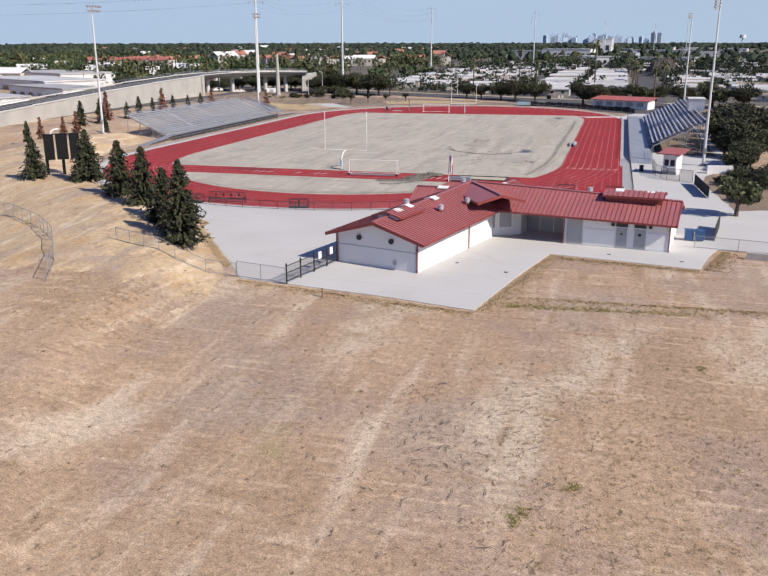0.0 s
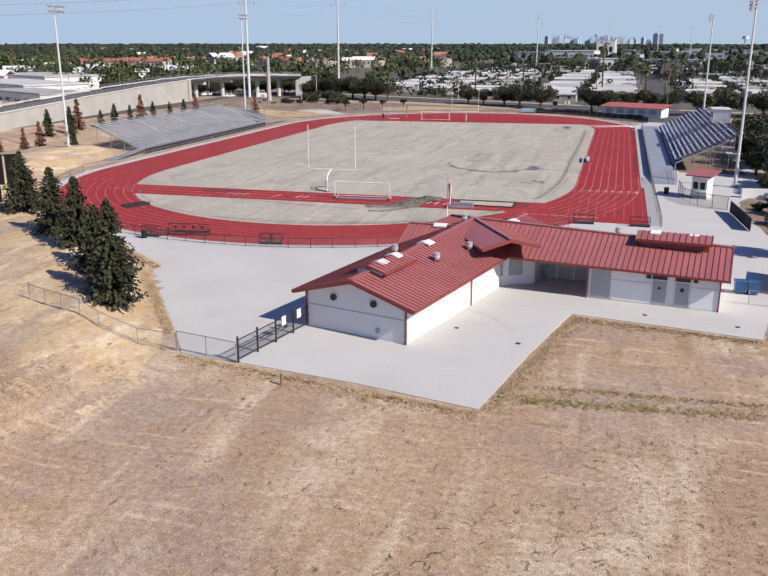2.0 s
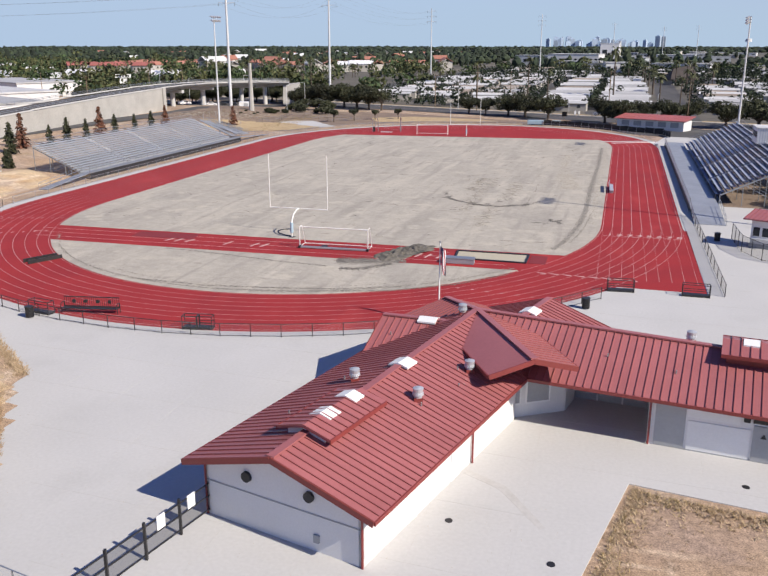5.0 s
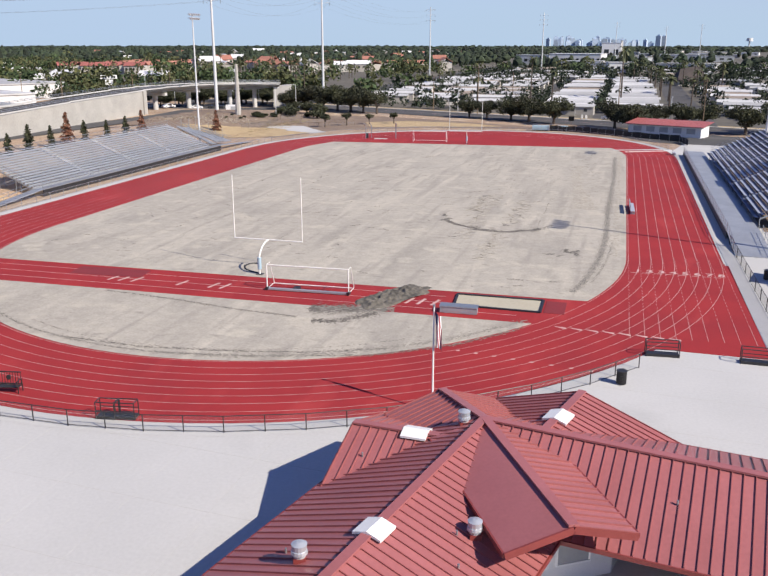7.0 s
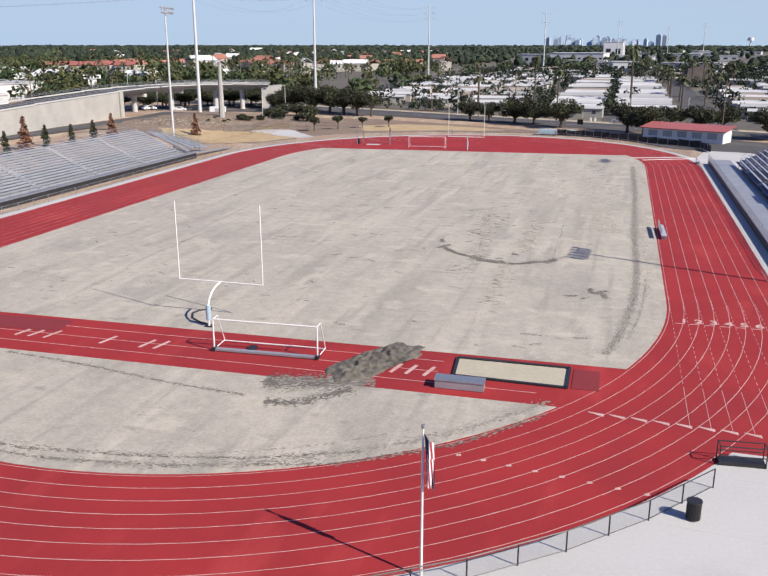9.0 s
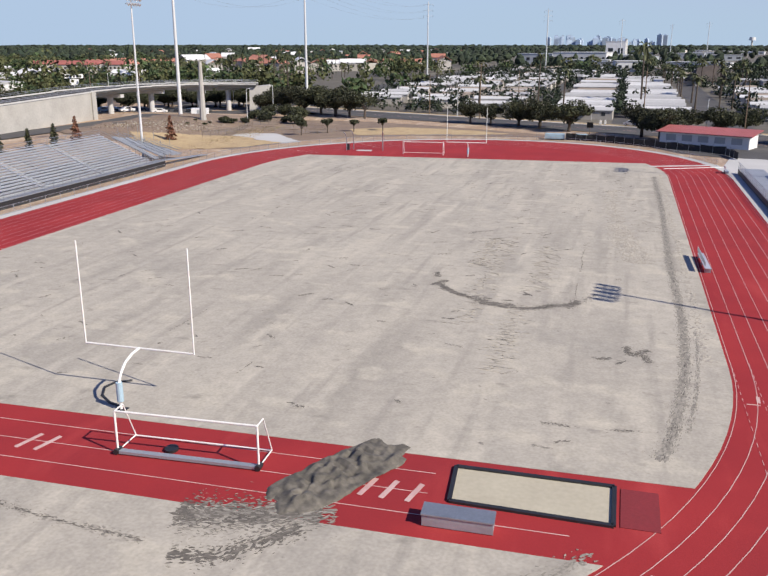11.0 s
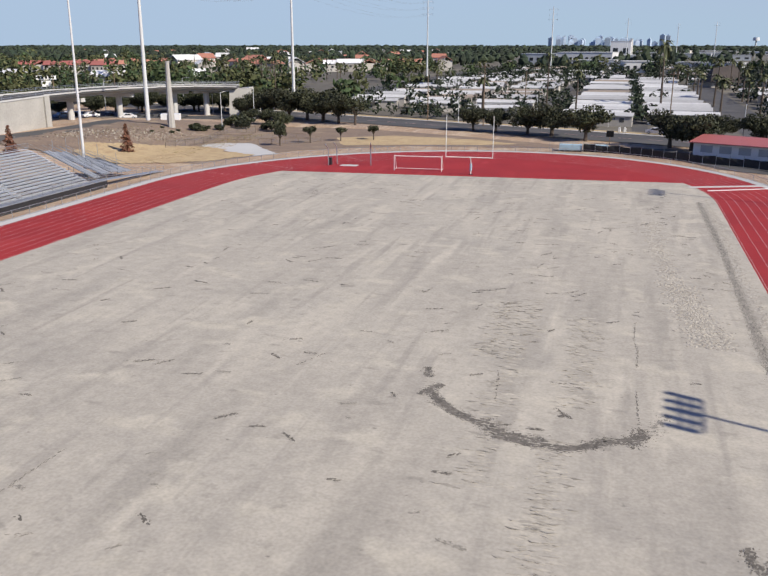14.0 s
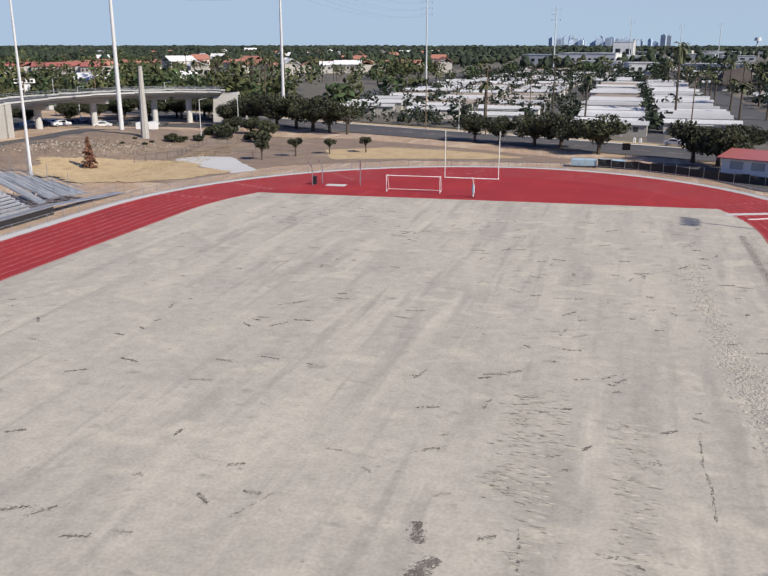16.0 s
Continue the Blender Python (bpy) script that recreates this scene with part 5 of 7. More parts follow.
light_pole(60.5, 22.6, 0, 27.6, 90, 3, "tall grey stadium light pole behind the east stand")
light_pole(61.6, 93.0, 0, 27.8, 90, 3, "tall grey stadium light pole behind the east stand")
light_pole(-62.6, 18.2, 2.0, 26.3, -90, 2, "tall grey stadium light pole on the grass bank")
light_pole(-60.6, 89.2, 0.0, 29.0, -90, 2, "tall grey stadium light pole beyond the silver stand")


def steel_mast(x, y, h, r, arms=3, z=0):
    p = thing("transmission_mast", "tall white tapered steel power line mast", "power mast", "power masts", at=spot(x, y, z))
    part("shaft", Build().tube((0, 0, -2), (0, 0, h), r, 12, r * 0.45), M["steel_white"], p)
    part("base", Build().tube((0, 0, -0.3), (0, 0, 0.5), r * 1.8, 12), M["old_concrete"], p)
    for i in range(arms):
        zz = h - 1.5 - i * 3.4
        for s in (-1, 1):
            part("arm", Build().tube((0, 0, zz - 0.3), (s * 3.0, 0.4, zz), 0.12, 6, 0.06), M["steel_white"], p)
            part("insulator", Build().tube((s * 3.0, 0.4, zz), (s * 3.0, 0.4, zz - 1.2), 0.09, 6), M["wire"], p)
    return p


steel_mast(-91.9, 152.0, 44, 0.58, 3)
steel_mast(-80.0, 215.0, 46, 0.54, 3)
steel_mast(-93, 440, 46, 0.54, 3)
steel_mast(-30, 560, 46, 0.54, 3)
steel_mast(22, 900, 48, 0.61, 2)
steel_mast(90, 1150, 48, 0.61, 2)
steel_mast(130, 1050, 48, 0.61, 2)
stub = thing("concrete_pillar", "tapered pale concrete pole stump without wires", "concrete pole", at=spot(-79.6, 143.5, 0.2))
part("shaft", Build().tube((0, 0, -1), (0, 0, 16.2), 1.0, 8, 0.45), M["old_concrete"], stub)
part("cap", Build().tube((0, 0, 16.2), (0, 0, 16.5), 0.5, 8), M["old_concrete"], stub)
cab = thing("utility_cabinet", "white utility cabinet on a concrete pad", "cabinet", at=spot(-89.5, 158.5, 0.2, 0, 0, 20))
part("body", Build().box((0, 0, 0.2), (4.6, 3.0, 3.0)), M["trim_white"], cab)
part("pad", Build().box((0, 0, -0.3), (5.4, 3.8, 0.5)), M["old_concrete"], cab)
part("door", Build().box((0, -1.53, 0.4), (1.4, 0.06, 2.4)), M["door"], cab)

# flag pole
fp = thing("flag_pole", "white flag pole with a striped flag hanging slack", "flag pole", at=spot(24.2, -23.6, 0))
part("pole", Build().tube((0, 0, 0), (0, 0, 7.0), 0.07, 8, 0.045), M["goal_white"], fp)
part("ball", Build().tube((0, 0, 7.0), (0, 0, 7.15), 0.08, 8), M["galv"], fp)
fl = part("flag", Build().tube((0.02, 0, 6.8), (0.06, 0, 6.75), 0.02, 4), M["galv"], fp, "hanging red, white and blue striped flag")


def flag_point(u, v):
    """u across the cloth from the pole, v down its length."""
    fall = 2.25 * v
    return (0.05 + 0.10 * v + 0.42 * u, 0.14 * math.sin(u * 7 + v * 2.5) - 0.15 * u, 6.8 - fall - 0.35 * u)


for i in range(9):
    k = Build()
    k.strip([flag_point(i / 9, 0.36 + 0.64 * j / 9) for j in range(10)], [flag_point((i + 1) / 9, 0.36 + 0.64 * j / 9) for j in range(10)])
    part("stripe", k, M["flag_red"] if i % 2 == 0 else M["flag_white"], fl)
for i in range(3):
    k = Build()
    k.strip([flag_point(0.6 + i * 0.133, 0.36 * j / 5) for j in range(6)], [flag_point(0.6 + (i + 1) * 0.133, 0.36 * j / 5) for j in range(6)])
    part("stripe", k, M["flag_white"] if i % 2 == 0 else M["flag_red"], fl)
k = Build().strip([flag_point(0.0, 0.36 * j / 5) for j in range(6)], [flag_point(0.6, 0.36 * j / 5) for j in range(6)])
part("canton", k, M["flag_blue"], fl)

# dark sheet over the pale slab, painting the shade below the stand
solo("stand_undercroft", Build().prism([(53.0, 35.0), (64.0, 35.0), (64.0, 99.0), (53.0, 99.0)], 0.0, 0.012), M["soil"], "brown sheet standing in for the shade below the stand", "ground", kind="structure")

# ---------- trees ----------
def leaf_quad(b, c, size, rnd, flat=0.0):
    n = Vector((rnd.gauss(0, 1), rnd.gauss(0, 1), rnd.gauss(0, 1) + flat))
    n = n.normalized() if n.length > 1e-6 else Vector((0, 0, 1))
    u = n.orthogonal().normalized()
    v = n.cross(u)
    a = rnd.uniform(0, 6.28)
    u, v = u * math.cos(a) + v * math.sin(a), v * math.cos(a) - u * math.sin(a)
    s, t = size * rnd.uniform(0.6, 1.3), size * rnd.uniform(0.35, 0.8)
    k = len(b.v)
    c = Vector(c)
    b.v += [tuple(c - u * s), tuple(c + v * t + n * 0.15 * s), tuple(c + u * s), tuple(c - v * t + n * 0.15 * s)]
    b.f += [(k, k + 1, k + 2), (k, k + 2, k + 3)]


def raw_part(name, b, mat, parent, label=""):
    return part(name, b.mesh(name, mat), mat, parent, label)


def broadleaf(name, label, h, w, seed, at, mat="leaf", leaves=1500, size=0.42, trunk_h=0.3, group="broadleaf trees"):
    rnd = random.Random(seed)
    t = thing(name, label, "tree", group, at=at)
    b = Build()
    top = h * trunk_h
    b.tube((0, 0, -0.3), (0.05, 0.03, top), w * 0.045 + 0.06, 8, w * 0.03 + 0.04, False)
    lumps = []
    for i in range(9):
        a = i * 2.4 + rnd.uniform(-0.4, 0.4)
        r = w / 2 * rnd.uniform(0.3, 0.72) if i else 0
        c = Vector((r * math.cos(a), r * math.sin(a), top + (h - top) * rnd.uniform(0.25, 0.72)))
        lumps.append((c, w * rnd.uniform(0.2, 0.31), (h - top) * rnd.uniform(0.2, 0.3)))
        b.tube((0.05, 0.03, top * 0.9), c, w * 0.018 + 0.03, 5, 0.03, False)
    raw_part("trunk", b, M["bark"], t)
    b = Build()
    for i in range(leaves):
        c, r, hh = lumps[rnd.randrange(len(lumps))]
        d = Vector((rnd.gauss(0, 1), rnd.gauss(0, 1), rnd.gauss(0, 1))).normalized() * rnd.uniform(0.55, 1.08)
        leaf_quad(b, (c.x + d.x * r, c.y + d.y * r, c.z + d.z * hh), size, rnd, 0.6)
    raw_part("crown", b, M[mat], t)
    return t


def conifer(label, h, w, seed, at, mat="conifer", dense=1.0, group="conifers"):
    rnd = random.Random(seed)
    t = thing("conifer_tree", label, "tree", group, at=at)
    raw_part("trunk", Build().tube((0, 0, -0.5), (0, 0, h * 0.95), 0.05 * w, 7, 0.02), M["bark"], t)
    b = Build()
    z = h * 0.05
    while z < h * 0.98:
        u = z / h
        r = w / 2 * (1 - u) ** 0.82 * rnd.uniform(0.72, 1.16) + 0.06
        n = max(5, int(20 * dense * (1 - u * 0.45)))
        for i in range(n):
            a = rnd.uniform(0, 6.28)
            rr = r * rnd.uniform(0.5, 1.25)
            m = max(2, int(rr / 0.15))
            for j in range(m):
                f = (j + 0.6) / m
                c = (rr * f * math.cos(a), rr * f * math.sin(a), z + rnd.uniform(-0.05, 0.2) * rr + 0.10 * rr * f - 0.12 * rr * f * f + rnd.uniform(-0.1, 0.1))
                aa = a + rnd.uniform(-0.6, 0.6)
                d = Vector((math.cos(aa), math.sin(aa), rnd.uniform(-0.7, 0.15)))
                side = Vector((-math.sin(a), math.cos(a), 0))
                s = (0.155 if h > 5 else 0.17) * (1.1 - 0.3 * u) * rnd.uniform(0.7, 1.3)
                k = len(b.v)
                c = Vector(c)
                tilt = Vector((0, 0, rnd.uniform(-0.12, 0.16)))
                b.v += [tuple(c - side * s * 0.75 + tilt), tuple(c + d * s * 1.5), tuple(c + side * s * 0.75 - tilt), tuple(c - d * s * 0.4 + Vector((0, 0, 0.09)))]
                b.f += [(k, k + 1, k + 3), (k + 1, k + 2, k + 3)]
        z += 0.21 + 0.13 * (1 - u)
    raw_part("crown", b, M[mat], t)
    return t


def on_ground(x, y, r=0.0, s=1.0):
    m = spot(x, y, height(x, y) - 0.1, 0, 0, r)
    return m @ Matrix.Diagonal((s, s, s, 1))


def plant(proto, x, y, r, s):
    """Another of the same kind, turned and sized."""
    c = copy_thing(proto, spot(x, y, height(x, y) - 0.1, 0, 0, r))
    c.scale = (s * UNIT, s * UNIT, s * UNIT)
    return c


FIR = "dark green conifer on the dry grass bank"
conifer(FIR, 9.0, 5.0, 1, on_ground(4.0, -56.3), dense=1.7)
conifer(FIR, 6.4, 4.8, 2, on_ground(-1.4, -51.4), dense=1.6)
conifer(FIR, 6.9, 4.6, 3, on_ground(-7.0, -46.9), dense=1.6)
conifer("reddish dry conifer between green ones on the bank", 5.2, 4.0, 8, on_ground(1.2, -53.6), "leaf_dry", 1.0)
conifer(FIR, 6.9, 4.6, 4, on_ground(-12.6, -43.6), dense=1.6)
conifer(FIR, 7.0, 5.2, 5, on_ground(-23.0, -36.4), dense=1.6)
conifer(FIR, 5.6, 4.0, 6, on_ground(-31.2, -37.2), dense=1.2)

sap_green = conifer("thin young conifer behind the silver stand", 3.6, 1.7, 11, on_ground(-71.0, 30.0), group="saplings")
sap_red = conifer("thin rusty young conifer beside the stand", 4.2, 2.0, 12, on_ground(-69.5, 14.0), "leaf_dry", 0.8, "saplings")
rnd = random.Random(5)
for i in range(11):
    plant(sap_green if i % 4 != 2 else sap_red, -80.5 + rnd.uniform(-1.5, 1.5), 33 + i * 6.0, rnd.uniform(0, 360), rnd.uniform(1.15, 1.75))
for x, y, s, p in ((-71, 20, 1.2, sap_red), (-72, 10, 1.1, sap_red), (-70, 4, 1.15, sap_green), (-73, -3, 1.3, sap_red), (-75, -8, 1.2, sap_green), (-67, 25, 1.0, sap_green), (-79, -2, 1.2, sap_green), (-69.5, 112.5, 1.35, sap_red), (-78, 3, 1.0, sap_red)):
    plant(p, x, y, rnd.uniform(0, 360), s)

street = broadleaf("street_tree", "broad green street tree with a dark full crown", 8.6, 11.0, 31, on_ground(7.5, 166.5), leaves=4600, size=0.32, trunk_h=0.22)
street_b = broadleaf("street_tree", "broad olive-green street tree with an uneven crown", 8.0, 9.5, 37, on_ground(15.5, 160.5), leaves=4200, size=0.31, trunk_h=0.25)
broadleaf("street_tree", "thin grey-green street tree with open twigs", 8.2, 8.0, 41, on_ground(-45.5, 178.0), leaves=800, size=0.3, trunk_h=0.3)
for p, x, y, s in ((street_b, 33.0, 154.5, 1.0), (street, 37.0, 151.0, 0.95), (street_b, -12.5, 173.5, 0.8), (street_b, -6.5, 172.0, 0.72), (street, -56.5, 182.5, 1.15), (street_b, -63.0, 186.5, 1.15), (street, -69.0, 187.0, 1.1),
                   (street_b, -51.0, 180.0, 1.0), (street, -77.0, 190.0, 1.1), (street_b, -84.0, 196.0, 1.0), (street, 1.5, 170.0, 0.85), (street_b, 51.0, 160.5, 0.9), (street, 58.0, 170.0, 0.8),
                   (street_b, 66.0, 148.0, 1.0), (street, 75.0, 152.0, 1.1), (street_b, 84.0, 148.0, 1.0), (street, 44.5, 172.0, 0.75), (street_b, -68.0, 170.0, 0.55), (street, -62.0, 168.0, 0.5), (street_b, -74.0, 172.5, 0.5), (street_b, -82.5, 185.5, 0.85)):
    plant(p, x, y, rnd.uniform(0, 360), s)
yard = broadleaf("young_tree", "small round young tree in a dry yard", 3.9, 2.9, 51, on_ground(-46.6, 133.5), leaves=650, size=0.24, trunk_h=0.42, group="young trees")
for x, y, s in ((-42.2, 139.7, 0.95), (-37.0, 144.9, 0.8), (-30.6, 149.1, 0.85)):
    plant(yard, x, y, rnd.uniform(0, 360), s)
for i in range(16):
    plant(street if i % 2 else street_b, -124 - rnd.uniform(0, 40), 158 + i * 5.0, rnd.uniform(0, 360), rnd.uniform(0.5, 0.85))
# dark trees behind the east stand
for x, y, s, p in ((69, 34, 0.95, street), (71, 44, 1.1, street_b), (67, 22, 0.62, street_b), (72, 56, 1.1, street), (73, 66, 1.0, street_b), (68, 2, 0.5, street), (72, 12, 0.6, street_b), (63.5, 3.0, 0.36, street_b), (65.0, -4.0, 0.42, street), (66.0, 17.5, 0.55, street), (67.5, 26.0, 0.6, street_b), (65.5, 36.0, 0.6, street_b), (67.0, 48.0, 0.8, street), (70, 78, 0.9, street)):
    plant(p, x, y, rnd.uniform(0, 360), s)
broadleaf("light_green_tree", "bright yellow-green tree beside the plaza fence", 5.2, 5.6, 61, on_ground(60.6, -19.0), mat="palm", leaves=1300, size=0.3, trunk_h=0.3)
bush_a = broadleaf("shrub", "low dark green shrub", 1.5, 2.2, 71, on_ground(61.5, 5.0), leaves=420, size=0.2, trunk_h=0.1, group="shrubs")
for x, y, s in ((63.5, 2.0, 1.3), (64.5, 8.5, 1.5), (66.0, 13, 1.6), (62.0, -3.5, 1.3), (63.5, -9.5, 1.5), (69, 30, 1.6), (-68.5, 158, 2.0), (-73, 160, 1.8), (-63, 160, 1.4), (-70.7, 162.2, 2.5), (-58.9, 157.7, 2.2), (-73.8, 144.8, 1.5), (-72.4, 146.4, 1.2), (-70.9, 151.1, 1.3), (-75.6, 137.4, 0.6), (-80.5, 141.0, 0.5), (-78.5, 134.0, 0.5), (-76.0, 140.5, 0.55)):
    plant(bush_a, x, y, rnd.uniform(0, 360), s)

# ---------- grass tufts ----------
def tufts(name, count, place, size, mat, label, seed):
    r = random.Random(seed)
    b = Build()
    while count:
        x, y = place(r)
        count -= 1
        z = height(x, y) - 0.07
        for i in range(r.randrange(4, 8)):
            a, h, l = r.uniform(0, 6.28), size * r.uniform(0.3, 0.9), size * r.uniform(0.5, 1.4)
            px, py = x + r.gauss(0, size * 0.35), y + r.gauss(0, size * 0.35)
            wx, wy = -math.sin(a) * size * 0.13, math.cos(a) * size * 0.13
            k = len(b.v)
            b.v += [(px - wx, py - wy, z), (px + wx, py + wy, z), (px + math.cos(a) * l, py + math.sin(a) * l, z + h)]
            b.f.append((k, k + 1, k + 2))
    return tagged(sheet(name, b.mesh(name, mat)), label, "grass tufts", kind="stuff")


EDGE = [((12.4, -60.6), (35.1, -62.9)), ((35.3, -62.4), (39.8, -43.6)), ((39.8, -44.0), (54.1, -45.3)), ((54.5, -44.8), (57, -37.2)), ((-1.8, -44.4), (9.6, -57.4)), ((38.0, -58), (62, -55.5))]


def along_edge(r):
    a, c = EDGE[r.randrange(len(EDGE))]
    u = r.random()
    dx, dy = c[0] - a[0], c[1] - a[1]
    l = math.hypot(dx, dy)
    o = r.expovariate(2.2)
    return a[0] + dx * u + dy / l * o, a[1] + dy * u - dx / l * o


def on_bank(r):
    while True:
        x, y = r.uniform(-40, 16), r.uniform(-78, -26)
        d, top = foot_distance(x, y)
        if 0.3 < d < 22 and r.random() < 1.1 - d / 18:
            return x, y


tufts("meadow_grass", 15000, lambda r: (r.uniform(-6, 72), r.uniform(-116, -46) if r.random() < 0.3 else r.uniform(-116, -63.5)), 0.13, M["tuft"], "short dry straw tufts over the mown ground", 1)
tufts("weeds", 3200, lambda r: (r.choice((52, 58, 47, 43)) + r.gauss(0, 1.6), r.uniform(-112, -63)), 0.15, M["tuft_dark"], "brown-green weeds in loose rows", 2)
tufts("edge_grass", 3600, along_edge, 0.2, M["tuft"], "ragged dry grass along the slab edge", 3)
tufts("edge_weeds", 1500, along_edge, 0.22, M["tuft_dark"], "brown weeds along the slab edge", 6)
tufts("bank_grass", 16000, on_bank, 0.15, M["tuft"], "long pale dry grass on the bank", 4)
tufts("green_edge", 700, lambda r: (lambda u: (37.6 + 15.5 * u + r.gauss(0, 0.4), -60.4 + 2.2 * u + r.gauss(0, 0.35)))(r.random() ** 1.3), 0.16, M["weed"], "line of green weeds in the dry grass", 8)
tufts("bank_foot_grass", 2600, lambda r: (lambda a, c, u: (a[0] + (c[0] - a[0]) * u - abs(r.gauss(0, 0.5)), a[1] + (c[1] - a[1]) * u - abs(r.gauss(0, 0.35)) + 0.3))(*r.choice((((-1.8, -44.4), (3.6, -50.2)), ((3.6, -50.2), (9.4, -56.9)), ((-15.7, -32.7), (-1.6, -41.9)))), r.random()), 0.3, M["tuft"], "dry grass spilling over the slab edge", 9)
cracks = Build()
rc = random.Random(12)
for k in range(210):
    x, y, a = rc.gauss(38.5, 3.6), rc.gauss(-81.5, 5.0), rc.choice((0.1, 1.5, 0.9)) + rc.gauss(0, 0.3)
    for j in range(rc.randrange(2, 6)):
        flake(cracks, x, y, rc.uniform(0.09, 0.2), a, 0.14, height(x, y) + 0.012, rc)
        x, y, a = x + 0.2 * math.cos(a), y + 0.2 * math.sin(a), a + rc.gauss(0, 0.6)
tagged(sheet("soil_cracks", cracks.mesh("soil_cracks", M["soil_crack"])), "dark dry cracks in the mown ground", "soil cracks", kind="stuff")
WEEDS = [(44.5, -86.2), (44.7, -85.8), (42.4, -88.8), (42.1, -89.6), (52.1, -69.1)]
for i, (x, y) in enumerate(WEEDS):
    tufts("weed_clump", 34, lambda r: (x + r.gauss(0, 0.2), y + r.gauss(0, 0.25)), 0.15, M["weed"], "small green weed clump in dry grass", 40 + i)


# ---------- roads ----------
def strip_road(name, pts, w, mat, label, z=0.03, kind="structure", cat="road"):
    b = Build()
    left, right = [], []
    for i, p in enumerate(pts):
        q, o = pts[min(i + 1, len(pts) - 1)], pts[max(i - 1, 0)]
        dx, dy = q[0] - o[0], q[1] - o[1]
        l = math.hypot(dx, dy)
        zz = (height(*p[:2]) if len(p) < 3 else p[2]) + z
        left.append((p[0] - dy / l * w / 2, p[1] + dx / l * w / 2, zz))
        right.append((p[0] + dy / l * w / 2, p[1] - dx / l * w / 2, zz))
    b.strip(left, right)
    return tagged(sheet(name, b.mesh(name, mat)), label, cat, kind=kind)


ROAD = [(-420, 300), (-240, 244), (-150, 219), (-90, 204), (-40, 188), (10, 172.5), (60, 157), (160, 128), (400, 60)]
strip_road("road", ROAD, 15.5, M["asphalt"], "grey asphalt road with pale lane lines", 0.05)
strip_road("verge", [(x + 3, y + 10.2) for x, y in ROAD], 5.0, M["straw"], "dry grass verge along the road", 0.03, cat="verge")
strip_road("pavement_strip", [(x + 2.2, y + 8.2) for x, y in ROAD], 1.4, M["concrete"], "pale concrete pavement with a kerb", 0.15, cat="pavement")
b = Build()
for (x0, y0), (x1, y1) in zip(ROAD[2:], ROAD[3:]):
    n = int(math.hypot(x1 - x0, y1 - y0) / 6)
    for i in range(n):
        u, v = i / n, (i + 0.5) / n
        b.beam((x0 + (x1 - x0) * u, y0 + (y1 - y0) * u, 0.07), (x0 + (x1 - x0) * v, y0 + (y1 - y0) * v, 0.07), 0.18, 0.02)
tagged(sheet("lane_paint", fix(b.mesh("lane_paint", M["line"]))), "broken white lane paint", "road marking", kind="structure")
strip_road("service_road", [(-101, 20), (-101, 60), (-99, 100), (-97, 130), (-99, 150), (-108, 172), (-120, 200)], 9.0, M["asphalt"], "brown-grey service road below the wall", 0.06)
strip_road("cross_road", [(-180, 150), (-140, 165), (-104, 178), (-84, 190)], 12, M["asphalt"], "asphalt road passing below the bridge", 0.1)
strip_road("bridge_lot", [(-150, 150), (-128, 156), (-112, 166), (-96, 172)], 34, M["asphalt"], "dark asphalt lot below the bridge", 0.08)
strip_road("park_street", [(56, 165), (57, 220), (58, 300), (60, 390), (88, 440), (110, 700)], 11, M["asphalt"], "grey asphalt street between white homes", 0.05)
strip_road("park_street", [(-3.5, 192), (-3.2, 260), (-2.6, 330), (-1.8, 480)], 5, M["asphalt"], "narrow asphalt lane between white homes", 0.05)
strip_road("park_street", [(27.6, 184), (27.7, 260), (27.8, 330), (28, 480)], 4, M["asphalt"], "narrow asphalt lane between white homes", 0.05)
strip_road("avenue", [(-85, 215), (-90, 300), (-92, 420), (-90, 700), (-60, 1500)], 16, M["asphalt"], "wide grey avenue leading to the horizon", 0.05)

# bare and straw ground beyond the far curve
def patch(name, pts, z, mat, label, cat, seed=1, step=1.4):
    """A patch of ground with a ragged edge."""
    r = random.Random(seed)
    out = []
    for a, c in zip(pts, pts[1:] + pts[:1]):
        n = max(1, int(math.hypot(c[0] - a[0], c[1] - a[1]) / step))
        out += [(a[0] + (c[0] - a[0]) * i / n + r.uniform(-0.3, 0.3), a[1] + (c[1] - a[1]) * i / n + r.uniform(-0.3, 0.3)) for i in range(n)]
    b = Build().face(*[(x, y, z) for x, y in out])
    return tagged(sheet(name, b.mesh(name, mat)), label, cat, kind="structure")


